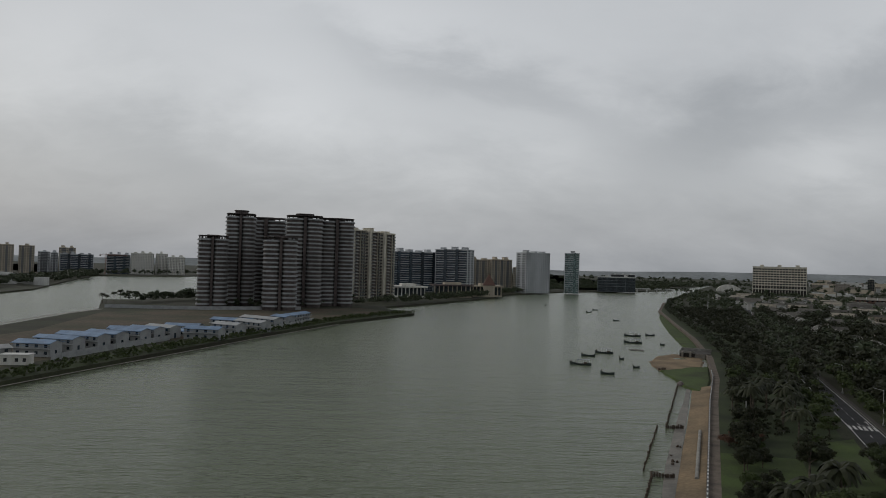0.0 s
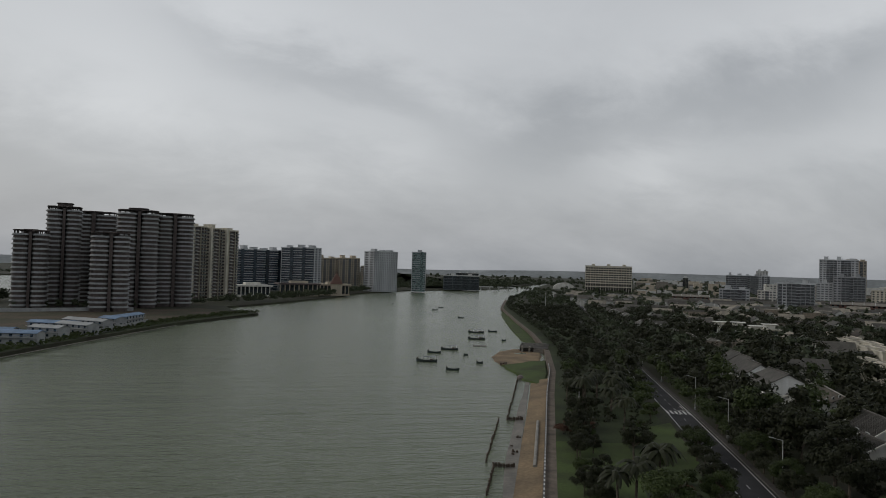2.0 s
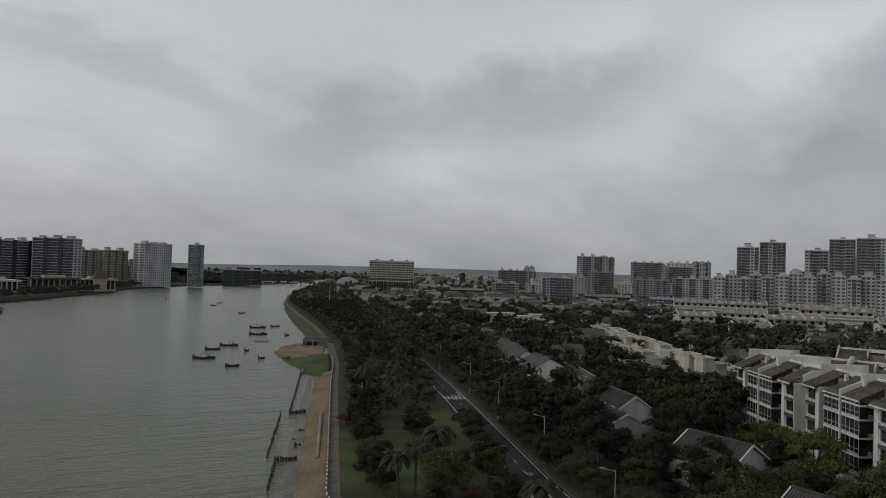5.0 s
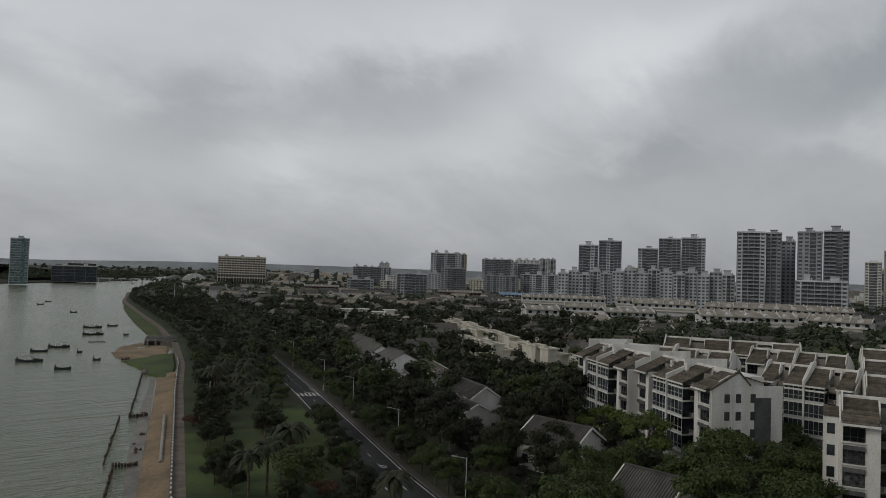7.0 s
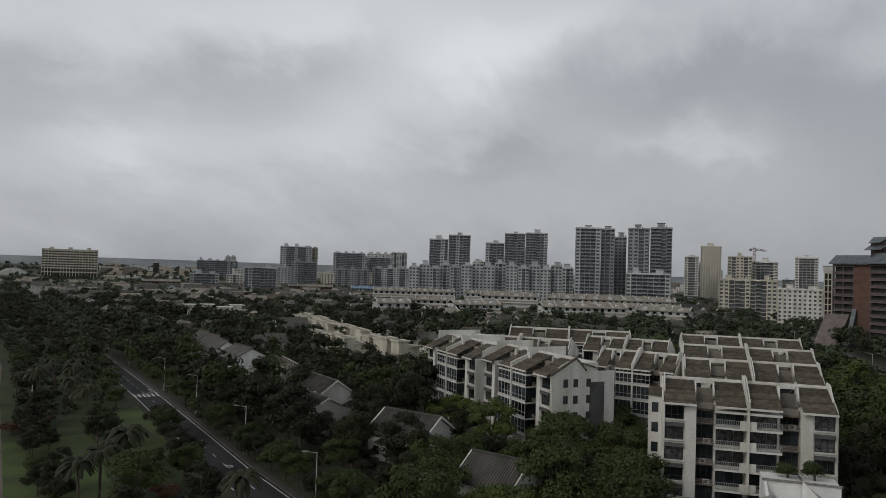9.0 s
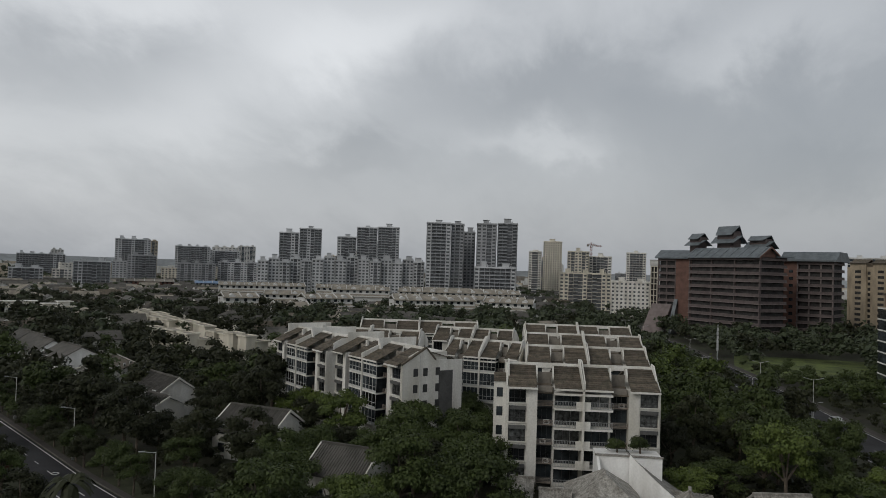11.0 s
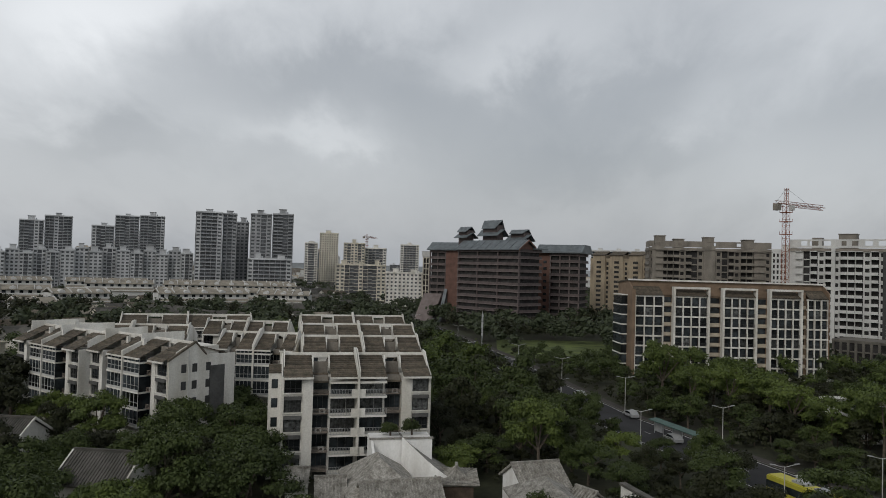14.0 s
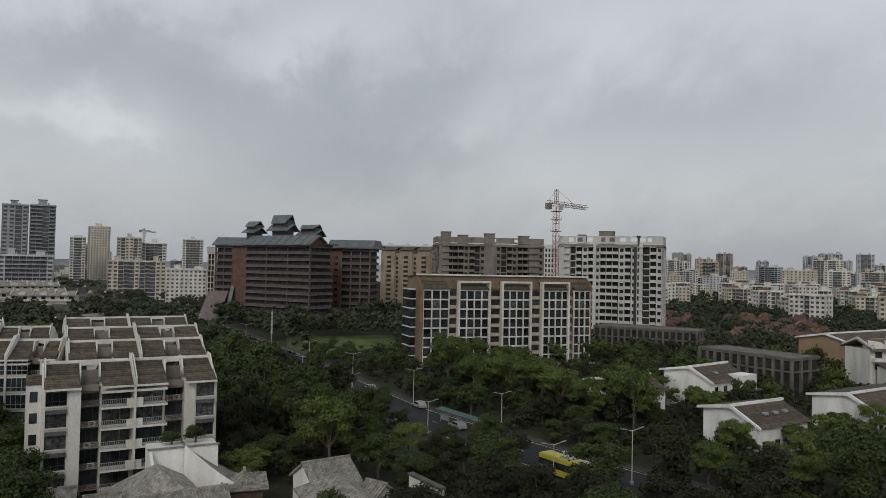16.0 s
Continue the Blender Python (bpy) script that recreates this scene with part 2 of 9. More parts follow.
M["mud"] = mat("grey_mud", (0.17, 0.155, 0.13), 0.6, 0.2, 0.2, 1.5, 0.4)
M["soil"] = mat("bare_soil", (0.072, 0.054, 0.036), 0.95, 0.35, 0.04, 0.5, 0.4, tint=(0.040, 0.046, 0.022))
M["grass"] = mat("mown_grass", (0.030, 0.043, 0.013), 0.95, 0.25, 0.08, 2.5, 0.6, tint=(0.017, 0.022, 0.008))
M["grass_lawn"] = mat("fresh_lawn", (0.050, 0.076, 0.017), 0.95, 0.25, 0.12, 2.5, 0.6, tint=(0.034, 0.044, 0.014))
M["grass_wild"] = mat("rough_grass", (0.088, 0.112, 0.030), 0.95, 0.4, 0.16, 1.2, 0.8, tint=(0.034, 0.048, 0.016))
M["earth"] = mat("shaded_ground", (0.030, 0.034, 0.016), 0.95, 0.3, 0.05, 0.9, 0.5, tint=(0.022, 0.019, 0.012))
# pale blue-grey: distance haze is put into the hills' base colour
M["far_hill"] = mat("hazy_hill", (0.24, 0.26, 0.265), 0.95, 0.15, 0.004, 0.05, 0.0)
M["wood"] = mat("weathered_wood", (0.085, 0.062, 0.045), 0.85, 0.2, 1.0, 6.0, 0.3)
M["hull"] = mat("dark_boat_hull", (0.045, 0.060, 0.055), 0.7, 0.2, 1.0, 6.0, 0.2)
M["bark"] = mat("tree_bark", (0.11, 0.09, 0.07), 0.95, 0.25, 2.0, 9.0, 0.5)


def leaf_mat(name, a, b):
    m = bpy.data.materials.new(name)
    m.use_nodes = True
    nt = m.node_tree
    p = nt.nodes["Principled BSDF"]
    p.inputs["Roughness"].default_value = 0.6
    p.inputs["Specular IOR Level"].default_value = 0.25
    g, oi = nt.nodes.new("ShaderNodeNewGeometry"), nt.nodes.new("ShaderNodeObjectInfo")
    ad, mu = nt.nodes.new("ShaderNodeMath"), nt.nodes.new("ShaderNodeMath")
    mu.operation, mu.inputs[1].default_value = "MULTIPLY", 0.28
    nt.links.new(g.outputs["Random Per Island"], mu.inputs[0])
    m2 = nt.nodes.new("ShaderNodeMath")
    m2.operation, m2.inputs[1].default_value = "MULTIPLY", 0.45
    nt.links.new(oi.outputs["Random"], m2.inputs[0])
    nt.links.new(mu.outputs[0], ad.inputs[0])
    nt.links.new(m2.outputs[0], ad.inputs[1])
    # sprays of younger leaf, a metre or two across
    clump = nt.nodes.new("ShaderNodeTexNoise")
    clump.inputs["Scale"].default_value, clump.inputs["Detail"].default_value = 0.75, 3
    nt.links.new(g.outputs["Position"], clump.inputs["Vector"])
    cm = nt.nodes.new("ShaderNodeMapRange")
    cm.inputs["From Min"].default_value, cm.inputs["From Max"].default_value = 0.35, 0.68
    cm.inputs["To Min"].default_value, cm.inputs["To Max"].default_value = 0.0, 0.36
    nt.links.new(clump.outputs["Fac"], cm.inputs["Value"])
    a2 = nt.nodes.new("ShaderNodeMath")
    nt.links.new(ad.outputs[0], a2.inputs[0])
    nt.links.new(cm.outputs[0], a2.inputs[1])
    r = nt.nodes.new("ShaderNodeValToRGB")
    r.color_ramp.elements[0].color, r.color_ramp.elements[1].color = (*a, 1), (*b, 1)
    nt.links.new(a2.outputs[0], r.inputs[0])
    nt.links.new(r.outputs[0], p.inputs["Base Color"])
    return m


M["leaf"] = leaf_mat("dark_leaves", (0.0210, 0.0305, 0.0090), (0.058, 0.081, 0.0205))
M["leaf_light"] = leaf_mat("fresh_leaves", (0.029, 0.046, 0.011), (0.128, 0.168, 0.037))
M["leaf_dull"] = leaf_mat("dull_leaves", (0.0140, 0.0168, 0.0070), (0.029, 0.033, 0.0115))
# paler and greyer than near leaves: haze mixed into the leaf colour
M["leaf_far"] = leaf_mat("hazed_far_leaves", (0.030, 0.040, 0.021), (0.064, 0.080, 0.040))
M["shrub_red"] = leaf_mat("red_leaves", (0.07, 0.035, 0.022), (0.12, 0.06, 0.035))


def water_mat():
    m = bpy.data.materials.new("river_water")
    m.use_nodes = True
    nt = m.node_tree
    p = nt.nodes["Principled BSDF"]
    p.inputs["Roughness"].default_value, p.inputs["IOR"].default_value = 0.22, 1.33
    g = nt.nodes.new("ShaderNodeNewGeometry")
    big = nt.nodes.new("ShaderNodeTexNoise")
    big.inputs["Scale"].default_value, big.inputs["Detail"].default_value = 0.012, 4
    nt.links.new(g.outputs["Position"], big.inputs["Vector"])
    r = nt.nodes.new("ShaderNodeValToRGB")
    r.color_ramp.elements[0].position, r.color_ramp.elements[1].position = 0.3, 0.7
    r.color_ramp.elements[0].color, r.color_ramp.elements[1].color = (0.100, 0.122, 0.072, 1), (0.125, 0.147, 0.090, 1)
    nt.links.new(big.outputs["Fac"], r.inputs[0])
    nt.links.new(r.outputs[0], p.inputs["Base Color"])
    height = None
    for scale, squash, turn, amount in ((0.30, (1.0, 3.6, 1), 6, 1.6), (0.9, (1.0, 2.5, 1), -12, 0.5), (0.055, (0.6, 3.4, 1), 4, 3.2)):
        mp, n = nt.nodes.new("ShaderNodeMapping"), nt.nodes.new("ShaderNodeTexNoise")
        mp.inputs["Scale"].default_value, mp.inputs["Rotation"].default_value = squash, (0, 0, radians(turn))
        n.inputs["Scale"].default_value, n.inputs["Detail"].default_value = scale, 3
        nt.links.new(g.outputs["Position"], mp.inputs[0])
        nt.links.new(mp.outputs[0], n.inputs["Vector"])
        k = nt.nodes.new("ShaderNodeMath")
        k.operation, k.inputs[1].default_value = "MULTIPLY_ADD", amount
        nt.links.new(n.outputs["Fac"], k.inputs[0])
        if height:
            nt.links.new(height, k.inputs[2])
        else:
            k.inputs[2].default_value = 0.0
        height = k.outputs[0]
    bp = nt.nodes.new("ShaderNodeBump")
    bp.inputs["Strength"].default_value, bp.inputs["Distance"].default_value = 0.6, 0.5
    nt.links.new(height, bp.inputs["Height"])
    nt.links.new(bp.outputs[0], p.inputs["Normal"])
    return m


M["water"] = water_mat()


# ---- building blocks ----
class Solid:
    """Collects boxes, prisms and slopes into one mesh."""

    def __init__(self, weld=False):
        self.v, self.f, self.weld = [], [], weld

    def add(self, vs, fs):
        n = len(self.v)
        self.v += vs
        self.f += [tuple(i + n for i in q) for q in fs]
        return self

    def box(self, x0, x1, y0, y1, z0, z1):
        return self.add([(x, y, z) for z in (z0, z1) for y in (y0, y1) for x in (x0, x1)],
                        [(0, 2, 3, 1), (4, 5, 7, 6), (0, 1, 5, 4), (2, 6, 7, 3), (0, 4, 6, 2), (1, 3, 7, 5)])

    def prism(self, poly, z0, z1):
        n = len(poly)
        return self.add([(x, y, z0) for x, y in poly] + [(x, y, z1) for x, y in poly],
                        [tuple(reversed(range(n))), tuple(range(n, 2 * n))] + [(i, (i + 1) % n, n + (i + 1) % n, n + i) for i in range(n)])

    def side(self, poly, x0, x1):
        """A prism along x of a profile given in (y, z)."""
        n = len(poly)
        return self.add([(x0, y, z) for y, z in poly] + [(x1, y, z) for y, z in poly],
                        [tuple(range(n)), tuple(reversed(range(n, 2 * n)))] + [(i, n + i, n + (i + 1) % n, (i + 1) % n) for i in range(n)])

    def front(self, poly, y0, y1):
        """A prism along y of a profile given in (x, z)."""
        n = len(poly)
        return self.add([(x, y0, z) for x, z in poly] + [(x, y1, z) for x, z in poly],
                        [tuple(reversed(range(n))), tuple(range(n, 2 * n))] + [(i, (i + 1) % n, n + (i + 1) % n, n + i) for i in range(n)])

    def rod(self, a, b, r, n=6, r2=None):
        a, b = Vector(a), Vector(b)
        q = (b - a).to_track_quat("Z", "Y")
        vs = []
        for p, s in ((a, r), (b, r if r2 is None else r2)):
            vs += [tuple(p + q @ Vector((s * math.cos(2 * math.pi * i / n), s * math.sin(2 * math.pi * i / n), 0))) for i in range(n)]
        return self.add(vs, [tuple(reversed(range(n))), tuple(range(n, 2 * n))] + [(i, (i + 1) % n, n + (i + 1) % n, n + i) for i in range(n)])

    def data(self, name, material):
        if self.weld:
            spots, back = {}, []
            for v in self.v:
                back.append(spots.setdefault(tuple(round(c, 4) for c in v), len(spots)))
            self.v, self.f = list(spots), [tuple(back[i] for i in q) for q in self.f]
        me = bpy.data.meshes.new(name)
        me.from_pydata(self.v, [], self.f)
        me.materials.append(M[material])
        return me


def thing(name, m, label, category, group="", kind=""):
    ob = new(name)
    ob.empty_display_size = 0.3
    ob.matrix_basis = m
    return tagged(ob, label, category, group, kind)


def part(name, shape, material, parent, label="", m=None):
    """One mesh object under a thing or a part; shape: a Solid, or mesh data to share."""
    ob = new(name, shape.data(name, material) if isinstance(shape, Solid) else shape)
    ob.parent = parent
    if m is not None:
        ob.matrix_basis = m
    return tagged(ob, label)


def solo(name, shape, material, label, category, group="", kind="", m=None):
    ob = new(name, shape.data(name, material) if isinstance(shape, Solid) else shape)
    if m is not None:
        ob.matrix_basis = m
    return tagged(ob, label, category, group, kind)


def shift(x, y, z):
    return Matrix.Translation((x, y, z))


FOOT = []  # plan rectangles where no tree may stand: centre, half sizes, turn


def keep_clear(x, y, hx, hy, turn):
    FOOT.append((x, y, hx, hy, math.cos(turn), math.sin(turn)))


def clear_at(x, y, margin=0.0):
    for cx, cy, hx, hy, c, s in FOOT:
        u, v = (x - cx) * c + (y - cy) * s, (y - cy) * c - (x - cx) * s
        if abs(u) < hx + margin and abs(v) < hy + margin:
            return False
    return True


def open_before(x, y, half, steps):
    """Keep the ground before a house open of tall crowns, so that its walls show over the garden."""
    d = math.hypot(x, y)
    for k in steps:
        keep_clear(x * (1 - k / d), y * (1 - k / d), half, half, 0)


def inside(p, poly):
    x, y = p
    hit = False
    for (x1, y1), (x2, y2) in zip(poly, poly[1:] + poly[:1]):
        if (y1 > y) != (y2 > y) and x < (x2 - x1) * (y - y1) / (y2 - y1) + x1:
            hit = not hit
    return hit


def road_gap(p, line, dist):
    for (ax, ay), (bx, by) in zip(line, line[1:]):
        dx, dy = bx - ax, by - ay
        u = max(0, min(1, ((p[0] - ax) * dx + (p[1] - ay) * dy) / (dx * dx + dy * dy)))
        if math.hypot(p[0] - ax - u * dx, p[1] - ay - u * dy) < dist:
            return False
    return True


def plot(a, b, depth):
    """The pose of a building whose front runs from a to b, with its depth behind it, and its width."""
    turn = math.atan2(b[1] - a[1], b[0] - a[0])
    w = math.hypot(b[0] - a[0], b[1] - a[1])
    c, s = math.cos(turn), math.sin(turn)
    keep_clear(a[0] + c * w / 2 - s * depth / 2, a[1] + s * w / 2 + c * depth / 2, w / 2, depth / 2, turn)
    return Matrix.Translation((a[0], a[1], 0)) @ Matrix.Rotation(turn, 4, "Z"), w


# ---- ground and water ----
WATER = -1.5
BANK = [(14, -260), (18, -60), (26, 40), (38.8, 96.6), (54.6, 138.2), (71.9, 183.8), (88.8, 226.4), (108.6, 284.5), (130.0, 364.2), (154.9, 472.5), (187.3, 608.3), (243.2, 776.2), (371.4, 1067.9)]
PENINSULA = [(-420, 60), (-123.5, 161.8), (-113.3, 186.3), (-106.7, 217.0), (-96.8, 258.2), (-82.4, 318.9), (-57.4, 407.0), (-29.4, 469.4), (-18.5, 493.5), (-22.0, 516.8), (-37.2, 523.3), (-44.6, 563.5), (-10.3, 633.1), (41.0, 751.7), (83.8, 893.7), (184.8, 1070.3), (293.8, 1166.7), (423.5, 1311.4), (700, 4600), (-400, 4600), (-154.9, 988.4), (-209.7, 730.8), (-240.7, 571.6), (-265.1, 558.3), (-219.7, 459.7), (-204.6, 333.1), (-420, 200)]
FARLEFT = [(-352.6, 506.6), (-386.4, 625.4), (-402.9, 705.8), (-502.2, 958.0), (-596.3, 1209.5), (-1500, 2700), (-2400, 1400)]
FARSHORE = [(-622.5, 1266.4), (-558.0, 1322.7), (-496.3, 1447.9), (-306.2, 1468.8), (-300, 4600), (-2500, 4600), (-2200, 2500)]
MAINLAND = BANK + [(520, 1450), (760, 2000), (1500, 4600), (4700, 4600), (4700, -4600), (14, -4600)]

FAREND = [(204.8, 1161.4), (276.0, 1230.6), (351.0, 1321.9), (448.9, 1457.5), (556.5, 1614.9), (760, 2010), (1490, 4600), (-290, 4600)]


def land(shape, poly, top=0.0, bank=1.4):
    """A sheet of land with a sloping edge that runs down under the water."""
    n = len(poly)
    shape.add([(x, y, top) for x, y in poly], [tuple(range(n))])
    low = []
    for i, (x, y) in enumerate(poly):
        (ax, ay), (bx, by) = poly[i - 1], poly[(i + 1) % n]
        dx, dy = bx - ax, by - ay
        k = math.hypot(dx, dy)
        side = 1 if area(poly) < 0 else -1
        low.append((x - side * dy / k * bank, y + side * dx / k * bank, -3.5))
    shape.add([(x, y, top) for x, y in poly] + low, [(i, (i + 1) % n, n + (i + 1) % n, n + i) for i in range(n)])


def area(poly):
    return sum(x1 * y2 - x2 * y1 for (x1, y1), (x2, y2) in zip(poly, poly[1:] + poly[:1])) / 2


g = Solid()
for poly in (MAINLAND, PENINSULA, FARLEFT, FARSHORE, FAREND):
    land(g, poly)
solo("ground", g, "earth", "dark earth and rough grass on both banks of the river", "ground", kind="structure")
w = Solid()
w.add([(-4700, -4600, WATER), (4700, -4600, WATER), (4700, 4700, WATER), (-4700, 4700, WATER)], [(0, 1, 2, 3)])
solo("water", w, "water", "grey-green rippled river water", "water", kind="structure")


def strip(pts, left, right, z):
    """A flat ribbon along the points, from so far left to so far right of them."""
    s = Solid()
    vs, n = [], len(pts)
    for i, (x, y) in enumerate(pts):
        ax, ay = pts[max(0, i - 1)]
        bx, by = pts[min(n - 1, i + 1)]
        k = math.hypot(bx - ax, by - ay)
        nx, ny = (ay - by) / k, (bx - ax) / k
        vs += [(x + nx * left, y + ny * left, z), (x - nx * right, y - ny * right, z)]
    s.add(vs, [(2 * i, 2 * i + 1, 2 * i + 3, 2 * i + 2) for i in range(n - 1)])
    return s


def along(pts, step, start=0.0):
    """Points at even steps along a line, with the direction there."""
    out, left = [], start
    for (ax, ay), (bx, by) in zip(pts, pts[1:]):
        k = math.hypot(bx - ax, by - ay)
        d = left
        while d < k:
            out.append((ax + (bx - ax) * d / k, ay + (by - ay) * d / k, math.atan2(by - ay, bx - ax)))
            d += step
        left = d - k
    return out


def patch(name, poly, z, material, label, category="ground"):
    s = Solid()
    s.add([(x, y, z) for x, y in poly], [tuple(range(len(poly)))])
    return solo(name, s, material, label, category, kind="structure")


# the riverside road, from the junction by the camera away along the bank
ROAD_A = [(43, -70), (49, 30), (69.0, 91), (77.5, 113.5), (93.5, 156.5), (117.4, 224), (152, 320), (183, 405), (225, 520), (300, 700)]
# the avenue that runs inland
ROAD_B = [(20, -95), (99.1, -46.2), (108.7, -40.2), (127.3, -30.6), (155.9, -16.9), (182.2, -8.2), (238.8, 8.5), (308.0, 33.3), (459.9, 87.4), (823.5, 221.4), (1408.6, 402.7)]
for line, half, name in ((ROAD_A, 3.1, "road"), (ROAD_B, 6.0, "road")):
    solo(name, strip(line, half, half, 0.03), "asphalt", "dark asphalt road with worn white lines", "road", kind="structure")
    solo("pavement", strip(line, -half - 0.3, half + (1.3 if half < 5 else 2.3), 0.14), "paving", "grey paved footway beside the road", "pavement", kind="structure")
    solo("kerb", strip(line, -half, half + 0.3, 0.15), "concrete_dark", "pale stone kerb", "kerb", kind="structure")
    for x, y, a in along(line, 8.0):
        keep_clear(x, y, 4.2, half - 1.5, a)


# ---- buildings ----
def mesh_of(name, material, *boxes):
    s = Solid()
    for b in boxes:
        s.box(*b)
    return s.data(name, material)


def plate(name, material, xs, zs, hole, y0, y1):
    """One connected pierced plate, cut at xs and zs, open wherever hole(i, j) says so: frames, railings, sashes."""
    s, ids = Solid(), {}

    def vert(i, k, y):
        if (i, k, y) not in ids:
            ids[i, k, y] = len(s.v)
            s.v.append((xs[i], y, zs[k]))
        return ids[i, k, y]

    nx, nz = len(xs) - 1, len(zs) - 1
    full = {(i, j) for i in range(nx) for j in range(nz) if not hole(i, j)}
    for i, j in sorted(full):
        s.f.append((vert(i, j, y0), vert(i + 1, j, y0), vert(i + 1, j + 1, y0), vert(i, j + 1, y0)))
        s.f.append((vert(i, j, y1), vert(i, j + 1, y1), vert(i + 1, j + 1, y1), vert(i + 1, j, y1)))
        for di, dj, (a, b) in ((-1, 0, ((i, j), (i, j + 1))), (1, 0, ((i + 1, j + 1), (i + 1, j))), (0, -1, ((i + 1, j), (i, j))), (0, 1, ((i, j + 1), (i + 1, j + 1)))):
            if (i + di, j + dj) not in full:
                s.f.append((vert(*a, y0), vert(*b, y0), vert(*b, y1), vert(*a, y1)))
    return s.data(name, material)


def grid_block(name, label, category, a, b, depth, floors, fh=3.0, base=0.0, body="hollow", slab="white", pier="white", piers=6, proud=0.5, slab_h=0.5,
               pier_w=0.5, side_piers=3, roof="pale", crown=1.2, group=""):
    """A framed building: a dark core behind one floor band a storey and upright piers, with a parapet roof."""
    m, w = plot(a, b, depth)
    t = thing(name, m, label, category, group)
    top = base + floors * fh
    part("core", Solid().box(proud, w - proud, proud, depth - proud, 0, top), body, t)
    bands, posts = [(0, w, 0, depth, base + i * fh + (fh - slab_h if i else 0), base + i * fh + (fh if i else slab_h)) for i in range(floors)], []
    for i in range(piers + 1):
        x = pier_w / 2 + (w - pier_w) * i / piers
        posts.append((x - pier_w / 2, x + pier_w / 2, -0.12, 0.6))
    for i in range(1, side_piers):
        y = depth * i / side_piers
        posts.append((-0.12, 0.6, y - pier_w / 2, y + pier_w / 2))
        posts.append((w - 0.6, w + 0.12, y - pier_w / 2, y + pier_w / 2))
    ring = Solid().box(0, w, 0, depth, 0, slab_h).data("floor_band", slab)
    for q in bands:
        part("floor_band", ring, slab, t, m=shift(0, 0, q[4]))
    p1 = mesh_of("pier", pier, (-pier_w / 2, pier_w / 2, -0.12, 0.6, 0, top - 0.1))
    p2 = mesh_of("pier", pier, (-0.36, 0.36, -pier_w / 2, pier_w / 2, 0, top - 0.1))
    for i, q in enumerate(posts):
        part("pier", p1 if i <= piers else p2, pier, t, m=shift((q[0] + q[1]) / 2, 0 if i <= piers else (q[2] + q[3]) / 2, 0))
    r = Solid().box(-0.1, w + 0.1, -0.1, depth + 0.1, top, top + 0.3)
    for x0, x1, y0, y1 in ((-0.1, w + 0.1, -0.1, 0.15), (-0.1, w + 0.1, depth - 0.15, depth + 0.1), (-0.1, 0.15, 0.15, depth - 0.15), (w - 0.15, w + 0.1, 0.15, depth - 0.15)):
        r.box(x0, x1, y0, y1, top + 0.3, top + crown)
    part("roof", r, roof, t)
    k = max(1, int(w / 22)) if floors > 3 else 0
    for i in range(k):
        cx = w * (i + 0.5) / k
        part("stair_house", Solid().box(cx - 2.6, cx + 2.6, depth * 0.35, depth * 0.7, top + 0.3, top + 3.6).box(cx - 2.9, cx + 2.9, depth * 0.35 - 0.3, depth * 0.7 + 0.3, top + 3.6, top + 3.9), roof, t)
    return t


